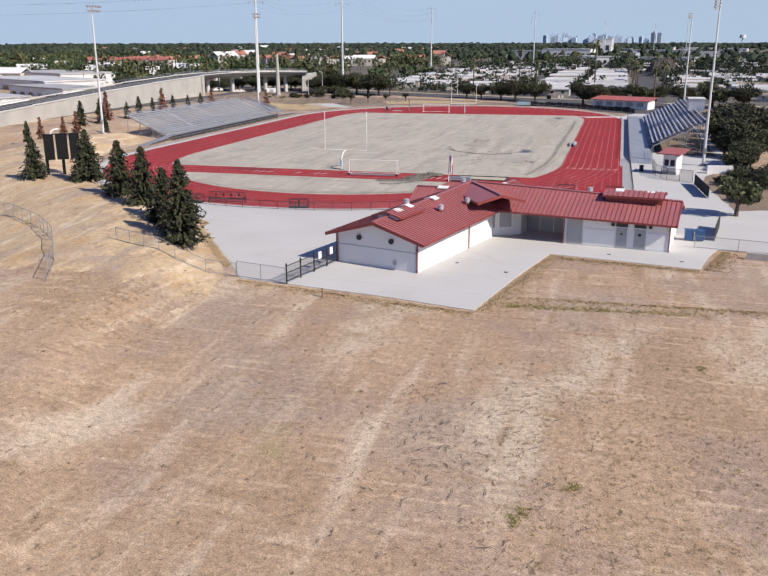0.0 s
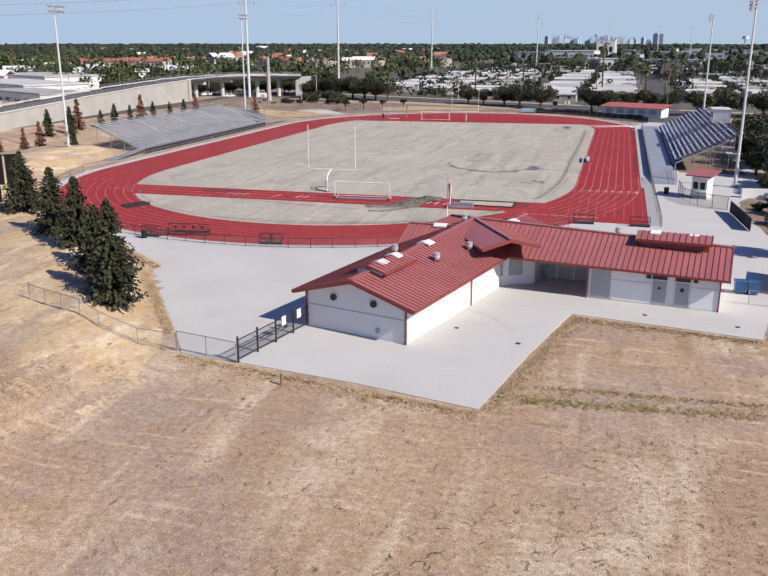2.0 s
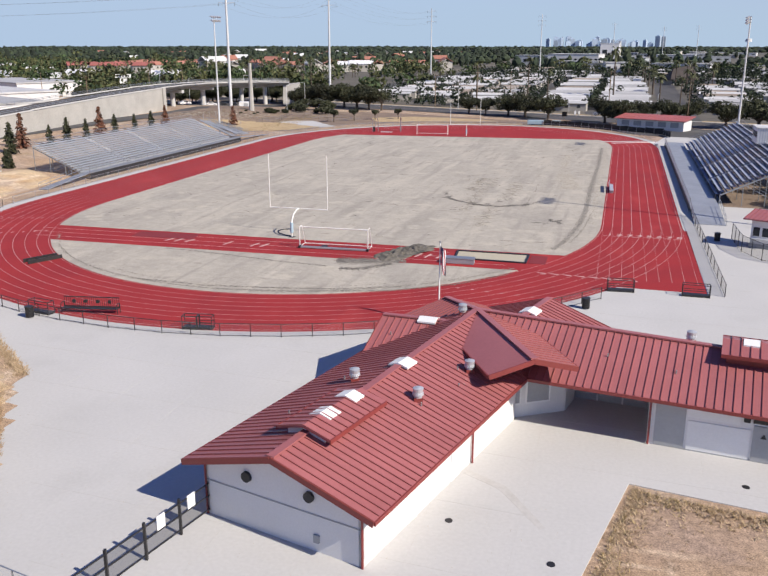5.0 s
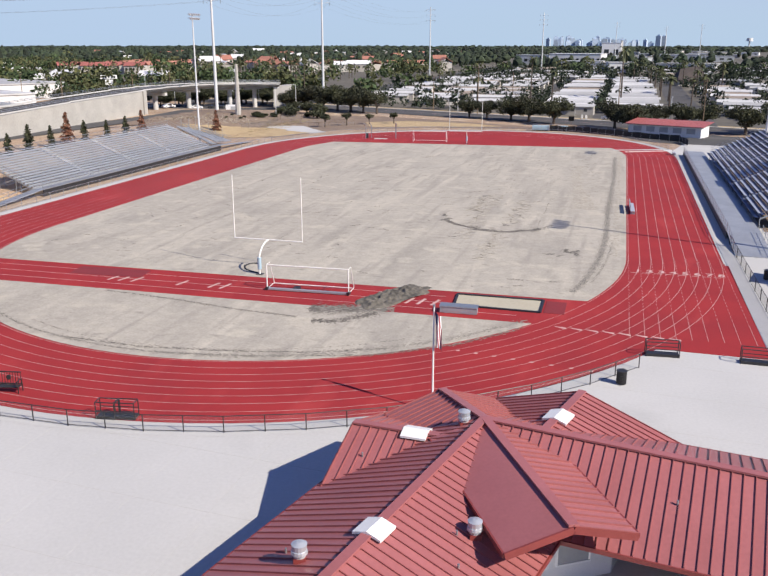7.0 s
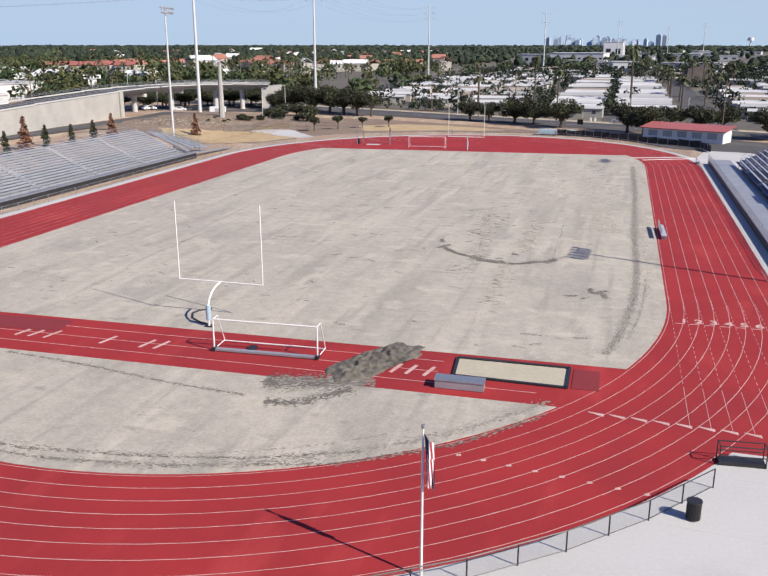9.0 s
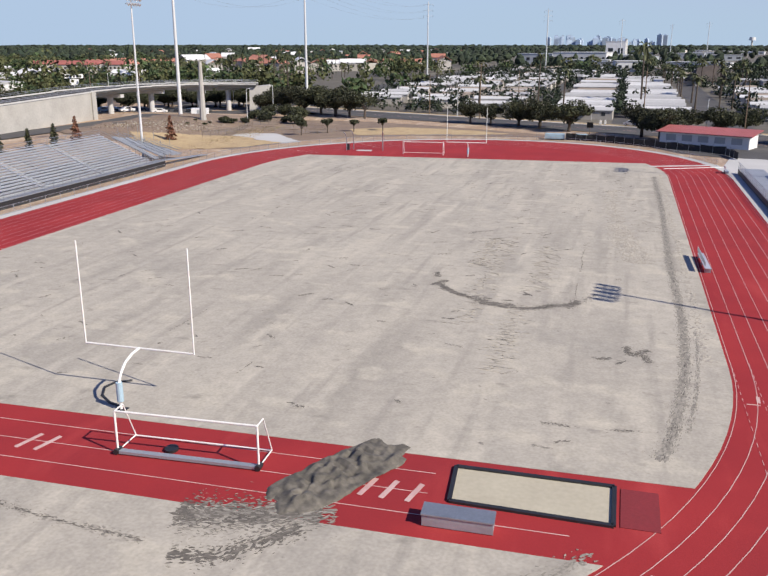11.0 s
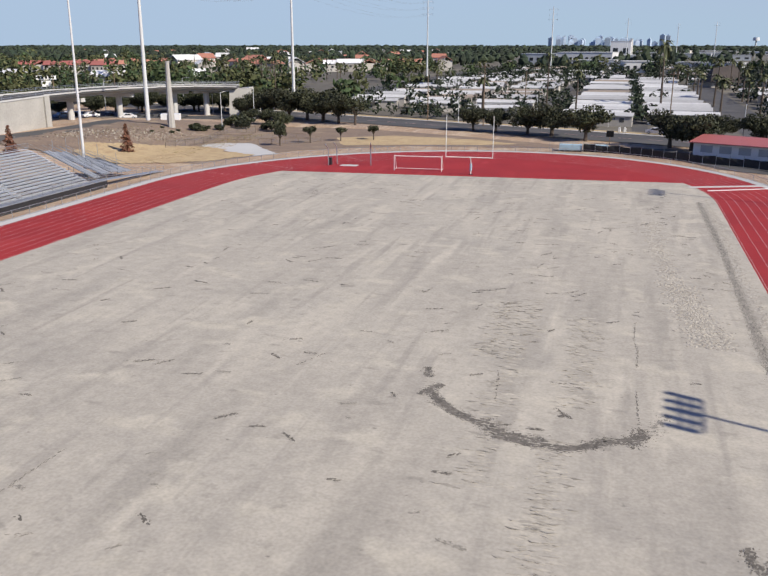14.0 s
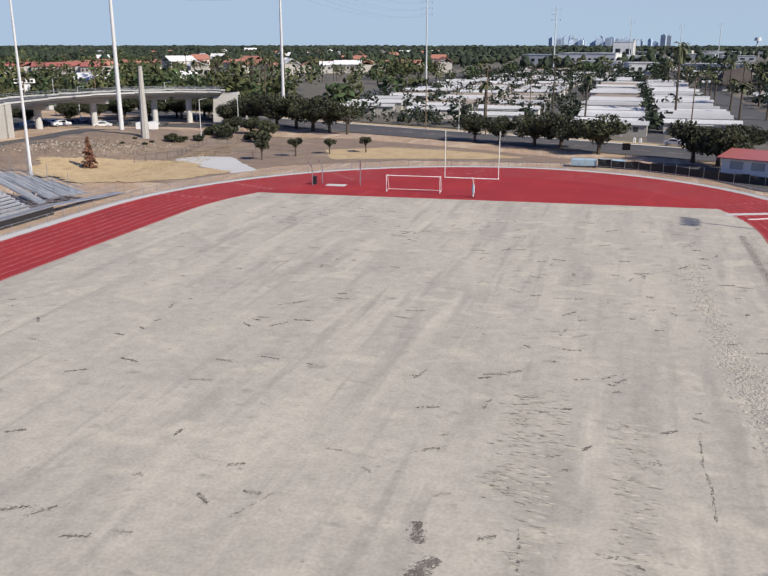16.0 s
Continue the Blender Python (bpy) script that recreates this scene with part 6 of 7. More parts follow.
patch("soil_yard", [(-63, 168), (-71, 150), (-84, 132), (-74, 112), (-58, 108), (-50, 106), (-40, 128), (-20, 141), (10, 146), (12, 152), (-8, 160), (-40, 170)], -0.03, M["soil"], "brown bare soil beyond the track", "bare soil", 3)
def lie_patch(name, pts, lift, mat, label, cat):
    """A sheet of ground that follows the lie of the land inside an outline, and dips under at its edge."""
    b, ids = Build(), {}
    cx, cy = sum(p[0] for p in pts) / len(pts), sum(p[1] for p in pts) / len(pts)

    def inside(x, y):
        c = False
        for (x0, y0), (x1, y1) in zip(pts, pts[1:] + pts[:1]):
            if (y0 > y) != (y1 > y) and x < x0 + (x1 - x0) * (y - y0) / (y1 - y0):
                c = not c
        return c

    xs, ys = [p[0] for p in pts], [p[1] for p in pts]
    for y in np.arange(min(ys), max(ys), 0.75):
        for x in np.arange(min(xs), max(xs), 0.75):
            e = 2.4 * noise.noise(Vector((x * 0.25, y * 0.25, 2)))
            if inside(x + e, y + e):
                q = []
                for px, py in ((x, y), (x + 0.75, y), (x + 0.75, y + 0.75), (x, y + 0.75)):
                    if (px, py) not in ids:
                        ids[px, py] = len(b.v)
                        b.v.append((px, py, height(px, py) + 0.015 + (lift - 0.015) * smooth01((-px - 62) / 5) + 0.03 * noise.noise(Vector((px * 0.5, py * 0.5, 4)))))
                    q.append(ids[px, py])
                b.f.append(tuple(q))
    return tagged(sheet(name, b.mesh(name, mat, True)), label, cat, kind="structure")


lie_patch("soil_slope", [(-63, 170), (-63, 108), (-72, 104), (-80, 100), (-95, 104), (-97, 128), (-96, 148), (-90, 168), (-78, 180)], 0.10, M["soil"], "brown bare soil slope below the overpass", "bare soil")
lie_patch("straw_patch", [(-46, 118.5), (-50, 110), (-57, 104), (-66, 102), (-74, 102), (-80, 112), (-72, 121), (-66, 125), (-60, 127)], 0.2, M["straw"], "bright straw-yellow dry grass", "dry grass")
patch("straw_patch", [(-40, 150), (-28, 158), (-8, 156), (2, 151), (-6, 147), (-24, 142), (-34, 138)], -0.015, M["straw"], "pale dry grass strip before the road", "dry grass", 5)
patch("concrete_path", [(-64, 128.5), (-60, 134), (-54, 135), (-41.5, 121.5), (-44.5, 118.0)], 0.0, M["concrete"], "pale concrete path in dry grass", "path", 6)
fence("yard_fence", [(-71, 128), (-66, 139), (-57, 140), (-52, 147), (-45, 145.5)], 1.1, 3.0, "low dark fence round a bare yard", M["wood"], wire_mat)
fence("yard_fence", [(-52, 134), (-44, 137.5), (-41, 143)], 1.1, 2.6, "low dark fence round a bare yard", M["wood"], wire_mat)

patch("service_yard", [(24, 143), (34, 136), (40, 127), (47, 123.5), (66, 122), (72, 140), (40, 151), (26, 152)], 0.012, M["asphalt"], "grey asphalt yard round the concession building", "yard", 8)
# windscreen fence and covered pads behind the far curve
ws = thing("windscreen_fence", "fence with torn black windscreen cloth", "fence")
pts = [(9.5, 141.2), (16, 142.4), (23, 141.0), (31, 136.5), (37.5, 133.0), (44.0, 130.5), (48.5, 127.0), (50.0, 121.0)]
for (x0, y0), (x1, y1) in zip(pts, pts[1:]):
    n = max(1, round(math.hypot(x1 - x0, y1 - y0) / 2.4))
    for i in range(n):
        p, q = (x0 + (x1 - x0) * i / n, y0 + (y1 - y0) * i / n), (x0 + (x1 - x0) * (i + 1) / n, y0 + (y1 - y0) * (i + 1) / n)
        part("post", Build().tube((*p, 0), (*p, 1.9), 0.04, 6), M["galv"], ws)
        sag = rnd.uniform(0, 0.5)
        k = Build().face((*p, 0.1), (*q, 0.1), (*q, 1.8 - sag), ((p[0] + q[0]) / 2, (p[1] + q[1]) / 2 + 0.15, 1.65 - sag * 0.6), (*p, 1.8 - rnd.uniform(0, 0.4)))
        if x0 > 15:
            part("cloth", k, M["mesh_dark"], ws)
pad = thing("covered_mat", "grey-blue covered landing mats on a trailer", "landing mat", "covered mats", at=spot(13.5, 143.6, 0, 0, 0, 4))
part("mat", Build().box((0, 0, 0.25), (4.4, 2.6, 1.0)), M["blue_pad"], pad)
part("cover_frame", Build().pipe([(-2.2, -1.3, 0), (-2.2, -1.3, 1.5), (-1.6, -1.3, 1.75), (1.6, -1.3, 1.75), (2.2, -1.3, 1.5), (2.2, -1.3, 0)], 0.05, 6), M["galv"], pad)
part("base", Build().box((0, 0, 0.0), (4.2, 2.4, 0.25)), M["dark"], pad)
copy_thing(pad, spot(18.4, 144.2, 0, 0, 0, -3))

conc = thing("concession_building", "low pale building with a long red metal roof", "building", at=spot(46.5, 142.0, 0, 0, 0, -20))
part("wall", Build().box((0, 0, 0), (19, 5.5, 2.6)), M["stucco"], conc)
part("roof", Build().hexa([(-10.2, -3.6, 2.6), (10.2, -3.6, 2.6), (10.2, 3.6, 3.5), (-10.2, 3.6, 3.5), (-10.2, -3.6, 2.75), (10.2, -3.6, 2.75), (10.2, 3.6, 3.65), (-10.2, 3.6, 3.65)]), M["roof"], conc)
for i in range(40):
    x = -10 + i * 20 / 39
    part("roof_seam", Build().beam((x, -3.6, 2.79), (x, 3.6, 3.69), 0.06, 0.08), M["roof_rib"], conc)
for x in (-7, -3.5, 0, 3.5, 7):
    part("shutter", Build().box((x, -2.78, 0.9), (2.2, 0.06, 1.3)), M["door"], conc)

# broken ground on the slope below the service road
rs = random.Random(29)
rubble, dry = Build(), Build()
for k in range(2600):
    u = rs.random()
    x, y = -91 + 19 * u + rs.gauss(0, 2.6), 122 + 12 * u + rs.gauss(0, 4.5)
    flake(rubble if k % 3 else dry, x, y, rs.uniform(0.1, 0.55) * rs.uniform(0.4, 1), rs.uniform(0, 3), 0.8, height(x, y) - 0.03, rs, rs.uniform(0.06, 0.4))
tagged(sheet("slope_rubble", rubble.mesh("slope_rubble", surf("brown_rubble", (0.17, 0.125, 0.095), (0.115, 0.088, 0.07), 0.5, 0.95, 4.0, 0.3, 0.4, per_island=0.4))), "brown broken soil and rock on the slope", "rubble", kind="stuff")
tagged(sheet("pale_rubble", dry.mesh("pale_rubble", M["crust"])), "pale clods and broken concrete on the slope", "rubble", kind="stuff")
tufts("slope_grass", 2200, lambda r: (r.uniform(-90, -56), r.uniform(104, 142)), 0.32, M["tuft"], "long straw grass on the slope", 31)
tufts("slope_weeds", 900, lambda r: (r.uniform(-92, -58), r.uniform(116, 150)), 0.4, M["weed"], "dull green scrub on the slope", 32)
fence("yard_fence", [(-66.6, 121.2), (-63.6, 131.0), (-67.6, 148.5), (-63.1, 154.5)], 1.4, 2.4, "rusty wire fence across the dry yard", M["bark"], wire_mat)

# ---------- overpass ----------
WALL = [(-88, -30, 3.0), (-92, 0, 4.2), (-96, 35, 5.8), (-99.8, 68, 7.1), (-102.4, 96, 8.1), (-105.5, 132, 9.0)]
DECK = [(-105.5, 132, 9.0), (-108.2, 148, 9.0), (-108.4, 163, 8.9), (-105.0, 176, 8.75), (-98.5, 185, 8.6), (-91.5, 190, 8.4), (-88, 191.5, 8.3)]
DW = 11.0


def side_line(line, off):
    """The line moved off metres to its left-hand side, looking along it."""
    out = []
    for i, p in enumerate(line):
        q, o = line[min(i + 1, len(line) - 1)], line[max(i - 1, 0)]
        dx, dy = q[0] - o[0], q[1] - o[1]
        l = math.hypot(dx, dy)
        out.append((p[0] - dy / l * off, p[1] + dx / l * off, p[2]))
    return out


bridge = thing("overpass", "curved concrete road overpass with a long retaining wall", "overpass")
seg = 0
for a, c in zip(WALL, WALL[1:]):
    n = 3
    for i in range(n):
        p = [a[k] + (c[k] - a[k]) * i / n for k in range(3)]
        q = [a[k] + (c[k] - a[k]) * (i + 1) / n for k in range(3)]
        b = Build().hexa([(p[0], p[1], -0.5), (q[0], q[1], -0.5), (q[0] - 0.6, q[1], -0.5), (p[0] - 0.6, p[1], -0.5),
                          (p[0], p[1], p[2] - 0.03), (q[0], q[1], q[2] - 0.03), (q[0] - 0.6, q[1], q[2] - 0.03), (p[0] - 0.6, p[1], p[2] - 0.03)])
        part("wall_panel", b, M["old_concrete"], bridge)
back = side_line(WALL, DW)
b = Build()
for i in range(len(WALL) - 1):
    p, q, r, s = WALL[i], WALL[i + 1], back[i + 1], back[i]
    b.hexa([(p[0] - 0.62, p[1], -0.5), (q[0] - 0.62, q[1], -0.5), (r[0], r[1], -0.5), (s[0], s[1], -0.5), (p[0] - 0.62, p[1], p[2] - 0.2), (q[0] - 0.62, q[1], q[2] - 0.2), (r[0], r[1], r[2] - 0.2), (s[0], s[1], s[2] - 0.2)])
part("ramp_fill", b, M["asphalt"], bridge, "asphalt roadway of the ramp")
part("end_pier", Build().box((-105.9, 132.4, -0.5), (1.8, 1.6, 9.6)), M["old_concrete"], bridge)
part("end_wall", Build().beam((-105.9, 132.6, 4.2), (-116.5, 134.5, 4.2), 1.0, 9.0), M["old_concrete"], bridge)
dback = side_line(DECK, DW)
for i in range(len(DECK) - 1):
    b = Build()
    p, q, r, s = DECK[i], DECK[i + 1], dback[i + 1], dback[i]
    b.hexa([(*p[:2], p[2] - 0.42), (*q[:2], q[2] - 0.42), (*r[:2], r[2] - 0.42), (*s[:2], s[2] - 0.42), (*p[:2], p[2] - 0.05), (*q[:2], q[2] - 0.05), (*r[:2], r[2] - 0.05), (*s[:2], s[2] - 0.05)])
    part("deck_span", b, M["asphalt"], bridge, "asphalt deck")
    for u in (0.16, 0.38, 0.62, 0.84):
        a0, a1 = [p[k] + (s[k] - p[k]) * u for k in range(3)], [q[k] + (r[k] - q[k]) * u for k in range(3)]
        part("girder", Build().beam((a0[0], a0[1], a0[2] - 0.82), (a1[0], a1[1], a1[2] - 0.82), 0.5, 0.8), M["old_concrete"], bridge)
for line, off in ((WALL, 0), (DECK, 0), (WALL, DW), (DECK, DW)):
    L = side_line(line, off) if off else line
    for p, q in zip(L, L[1:]):
        part("parapet", Build().beam((p[0], p[1], p[2] + 0.3), (q[0], q[1], q[2] + 0.16), 0.3, 0.34), M["concrete"], bridge, "pale concrete parapet")
        for h in (0.8, 1.15):
            part("rail", Build().tube((p[0], p[1], p[2] + h), (q[0], q[1], q[2] + h), 0.05, 5), M["galv"], bridge)
        n = max(1, int(math.hypot(q[0] - p[0], q[1] - p[1]) / 2.6))
        for i in range(n):
            x, y, z = (p[k] + (q[k] - p[k]) * i / n for k in range(3))
            part("rail_post", Build().box((x, y, z + 0.6), (0.1, 0.1, 0.6)), M["galv"], bridge)
for x, y, r in ((-113.6, 150.0, 0), (-112.9, 169.0, 12), (-105.5, 185.2, 40), (-98.5, 191.6, 55)):
    g = height(x, y)
    part("pier", Build().tube((x, y, g - 0.5), (x, y, 6.6), 0.85, 12), M["concrete"], bridge)
    part("pier_cap", Build().box((x, y, 6.5), (8.4, 1.5, 0.95), r), M["concrete"], bridge)
part("far_abutment", Build().hexa([(-90, 190, -0.5), (-82, 193, -0.5), (-86, 204, -0.5), (-95, 201, -0.5), (-90.5, 191.6, 7.3), (-85, 194, 8.0), (-88.5, 203, 8.0), (-95, 201, 7.3)]), M["old_concrete"], bridge, "sloped pale concrete abutment")


def car(at, mat, label):
    c = thing("car", label, "car", "cars", at=at)
    prof = [(-2.2, 0.35), (-2.25, 0.85), (-1.5, 0.95), (-0.9, 1.42), (0.7, 1.45), (1.35, 0.98), (2.15, 0.85), (2.2, 0.35)]
    k = Build()
    m = len(prof)
    k.v = [(x, -0.88, z) for x, z in prof] + [(x, 0.88, z) for x, z in prof]
    k.f = [tuple(range(m)), tuple(reversed(range(m, 2 * m)))] + [(i, (i + 1) % m, m + (i + 1) % m, m + i) for i in range(m)]
    part("body", k, mat, c)
    for s in (-0.89, 0.89):
        part("side_window", Build().hexa([(-0.95, s - 0.01, 0.98), (1.0, s - 0.01, 0.98), (1.0, s + 0.01, 0.98), (-0.95, s + 0.01, 0.98), (-0.7, s - 0.01, 1.34), (0.55, s - 0.01, 1.34), (0.55, s + 0.01, 1.34), (-0.7, s + 0.01, 1.34)]), M["glass"], c)
        for x in (-1.35, 1.35):
            w = part("wheel", Build().tube((x, s - 0.12, 0.33), (x, s + 0.02, 0.33), 0.33, 12), M["dark"], c)
            part("rim", Build().tube((x, s + (0.03 if s > 0 else -0.13), 0.33), (x, s + (0.04 if s > 0 else -0.14), 0.33), 0.19, 10), M["alu"], w)
    part("windscreen", Build().beam((1.06, 0, 1.23), (0.86, 0, 1.37), 1.5, 0.02), M["glass"], c)
    return c


car_white = surf("white_car_paint", (0.72, 0.72, 0.72), (0.7, 0.7, 0.7), 1, 0.25, 5, 0.02)
car_blue = surf("blue_car_paint", (0.12, 0.22, 0.38), (0.11, 0.2, 0.35), 1, 0.25, 5, 0.02)
car(spot(-118, 152, height(-118, 152) + 0.05, 0, 0, 60), car_blue, "pale blue car under the bridge")
car(spot(-114, 158, height(-114, 158) + 0.05, 0, 0, 55), car_white, "white car under the bridge")
car(spot(-84.5, 194.0, 0.16, 0, 0, -17), car_white, "white car on the road by the bridge")
car(spot(31.0, 178.0, 0.16, 0, 0, -17), car_white, "white car beside the mobile homes")
car(spot(71.0, 189.0, 0.16, 0, 0, 80), car_white, "white car on the street")

dark_car = surf("dark_car_paint", (0.03, 0.032, 0.036), (0.025, 0.026, 0.03), 1, 0.25, 5, 0.02)
parked = [car(spot(-121, 160, height(-121, 160) + 0.05, 0, 0, 20), dark_car, "dark car parked below the bridge"), car(spot(-108, 166, height(-108, 166) + 0.05, 0, 0, 25), car_white, "white car parked below the bridge")]
for i in range(9):
    x, y = -128 + i * 3.4, 166 + i * 1.5
    copy_thing(parked[0 if i % 4 else 1], spot(x, y, height(x, y) + 0.05, 0, 0, 110))
for i in range(15):
    plant(street if i % 2 else street_b, -136 + i * 3.6, 186 + i * 1.9 + 5 * (i % 2), i * 77, 0.7 + 0.05 * (i % 5))

# ---------- signal and utility poles ----------
def wood_pole(x, y, h, arms=1, mat="wood"):
    p = thing("utility_pole", "brown wooden utility pole with a crossarm", "utility pole", "utility poles", at=spot(x, y, height(x, y)))
    part("pole", Build().tube((0, 0, -0.5), (0, 0, h), 0.17, 7, 0.11), M[mat], p)
    for i in range(arms):
        part("crossarm", Build().beam((-1.2, 0.35, h - 0.5 - i * 1.1), (1.2, -0.35, h - 0.5 - i * 1.1), 0.12, 0.14), M[mat], p)
    return p


for x, y, h in ((-12.0, 185.0, 15.5), (-30, 196, 12), (33.5, 172.0, 14.5), (-125, 120, 11), (-140, 175, 12), (-160, 230, 12), (57, 165, 13), (-205, 190, 11), (-8, 240, 12)):
    wood_pole(x, y, h, 1)


def street_light(x, y, h, r):
    p = thing("street_light", "slim grey street lamp post", "street light", "street lights", at=spot(x, y, height(x, y), 0, 0, r))
    part("post", Build().tube((0, 0, -0.3), (0, 0, h), 0.11, 7, 0.07), M["steel_white"], p)
    part("arm", Build().tube((0, 0, h), (1.8, 0, h + 0.25), 0.05, 5), M["steel_white"], p)
    part("lamp", Build().box((1.9, 0, h + 0.18), (0.7, 0.25, 0.12)), M["galv"], p)


for x, y, h, r in ((-70.3, 151, 9, 70), (-75, 177, 9, 250), (-123, 176, 10, 20), (-115, 205, 10, 20), (2, 184, 8, -100), (-20, 191, 8, -100), (48, 163, 8, 80), (-99, 196, 9, 0), (-152, 200, 11, 0)):
    street_light(x, y, h, r)

# power lines
def wires(pts, sag, name="power_line"):
    w, line = Build(), [Vector(pts[0])]
    for p, q in zip(pts, pts[1:]):
        for i in range(1, 15):
            u = i / 14
            c = Vector(p).lerp(Vector(q), u)
            c.z -= sag * 4 * u * (1 - u)
            line.append(c)
    for i, c in enumerate(line):
        w.v += [(c.x, c.y - 0.022, c.z - 0.015), (c.x, c.y + 0.022, c.z - 0.015), (c.x, c.y, c.z + 0.025)]
        if i:
            k = 3 * i
            w.f += [(k - 3 + m, k - 3 + (m + 1) % 3, k + (m + 1) % 3, k + m) for m in range(3)]
    return solo(name, w, M["wire"], "thin dark power lines hung between masts", "power line", "power lines")


for dx, z in ((-3, 42.2), (3, 42.2), (-3, 38.8), (3, 38.8), (-3, 35.4), (3, 35.4)):
    wires([(-300 + dx, 40, z - 2), (-91.9 + dx, 152.4, z), (-80 + dx, 215.4, z + 2), (-93 + dx, 440, z + 2)], 4.5)

# ---------- scoreboard on the bank ----------
sb = thing("scoreboard", "large dark scoreboard seen from behind on three posts", "scoreboard", at=spot(-29.1, -33.8, height(-29.1, -33.8) - 0.35, 0, 0, 38))
for x in (-2.1, 0, 2.1):
    part("post", Build().box((x, 0.3, -0.4), (0.4, 0.35, 6.3)), M["panel_black"], sb)
for x, w in ((-1.65, 1.3), (0.0, 1.5), (1.65, 1.3)):
    part("panel", Build().box((x, 0, 2.5), (w, 0.3, 3.5)), M["panel_black"], sb)
part("top_beam", Build().box((0, 0.1, 5.9), (4.9, 0.25, 0.14)), M["dark"], sb)
part("sign_crest", Build().pipe([(-1.3, 0, 5.95), (-1.2, 0, 6.35), (-0.8, 0, 6.6), (-0.2, 0, 6.65)], 0.12, 6), M["trim_white"], sb, "white curved crest on top")

# ---------- ticket booth and plaza fences ----------
booth = thing("ticket_booth", "small white ticket booth with a red tiled roof", "ticket booth", at=spot(54.6, 12.2, 0, 0, 0, -20))
part("wall", Build().box((0, 0, 0), (2.2, 2.4, 3.3)), M["stucco"], booth)
part("roof", Build().hexa([(-1.9, -1.9, 3.25), (1.9, -1.9, 3.25), (1.9, 1.9, 3.8), (-1.9, 1.9, 3.8), (-1.9, -1.9, 3.4), (1.9, -1.9, 3.4), (1.9, 1.9, 3.95), (-1.9, 1.9, 3.95)]), M["roof"], booth)
for i in range(8):
    part("roof_seam", Build().beam((-1.75 + i * 0.5, -1.9, 3.43), (-1.75 + i * 0.5, 1.9, 3.98), 0.05, 0.06), M["roof_rib"], booth)
for x in (-0.5, 0.5):
    part("window", Build().box((x, -1.21, 1.4), (0.7, 0.06, 1.0)), M["glass"], booth)
part("shelf", Build().box((0, -1.35, 1.1), (2.2, 0.35, 0.06)), M["trim_white"], booth)
for s in (-1, 1):
    part("base_band", Build().box((0, s * 1.21, 0), (2.44, 0.04, 0.5)), M["door"], booth)
fence("plaza_fence", [(51.6, 15.0), (51.9, 9.0), (53.5, 5.6), (57.2, 3.8)], 1.9, 2.2, "black metal fence curving round the booth", M["black_iron"], screen_mat)
fence("plaza_fence", [(57.4, 2.6), (58.4, -8.0)], 1.6, 2.6, "black metal fence along the plaza", M["black_iron"], M["mesh_dark"])
fence("plaza_fence", [(57.8, -26.5), (56.6, -33.0)], 1.8, 2.2, "black metal fence beside the clubhouse", M["black_iron"], M["mesh_dark"])
fence("lot_fence", [(54.2, -36.6), (58.5, -37.0), (66, -37.8), (76, -39.0)], 1.3, 3.2, "grey chain-link fence at the grass edge", M["galv"], wire_mat)
solo("low_wall", Build().beam((59, -39.4, 0.25), (76, -41.2, 0.25), 0.35, 0.75), M["old_concrete"], "low pale concrete wall at the grass edge", "wall")
solo("board_fence", Build().beam((66.0, -23.0, 0.7), (80, -26.0, 0.7), 0.15, 1.6), M["orange_wall"], "orange-brown board fence beyond the plaza", "board fence")
solo("planter_wall", Build().box((62.5, 14.5, 0), (4.5, 0.6, 1.3), 10), M["trim_white"], "low white wall beside the planting", "wall")
patch("planting_bed", [(59.0, 2), (59.5, 10), (64, 18), (68, 26), (74, 20), (78, -2), (66, -14), (61, -16)], 0.012, M["soil"], "brown planting bed beside the plaza", "planting bed", 12)
bin_mat = surf("blue_bin", (0.03, 0.09, 0.22), (0.03, 0.08, 0.2), 1, 0.5, 6, 0.05)
for i, x in enumerate((53.9, 55.0)):
    w = thing("wheeled_bin", "blue plastic wheeled bin beside the end wall", "bin", "wheeled bins", at=spot(x, -33.4, 0, 0, 0, 5))
    part("body", Build().hexa([(-0.4, -0.35, 0.1), (0.4, -0.35, 0.1), (0.4, 0.35, 0.1), (-0.4, 0.35, 0.1), (-0.48, -0.45, 1.15), (0.48, -0.45, 1.15), (0.48, 0.45, 1.15), (-0.48, 0.45, 1.15)]), bin_mat, w)
    part("lid", Build().box((0, 0, 1.15), (1.02, 0.98, 0.08)), bin_mat, w)
    for s in (-0.4, 0.4):
        part("wheel", Build().tube((s - 0.05, 0.35, 0.12), (s + 0.05, 0.35, 0.12), 0.12, 8), M["dark"], w)

# ---------- mobile home park ----------
rnd = random.Random(77)


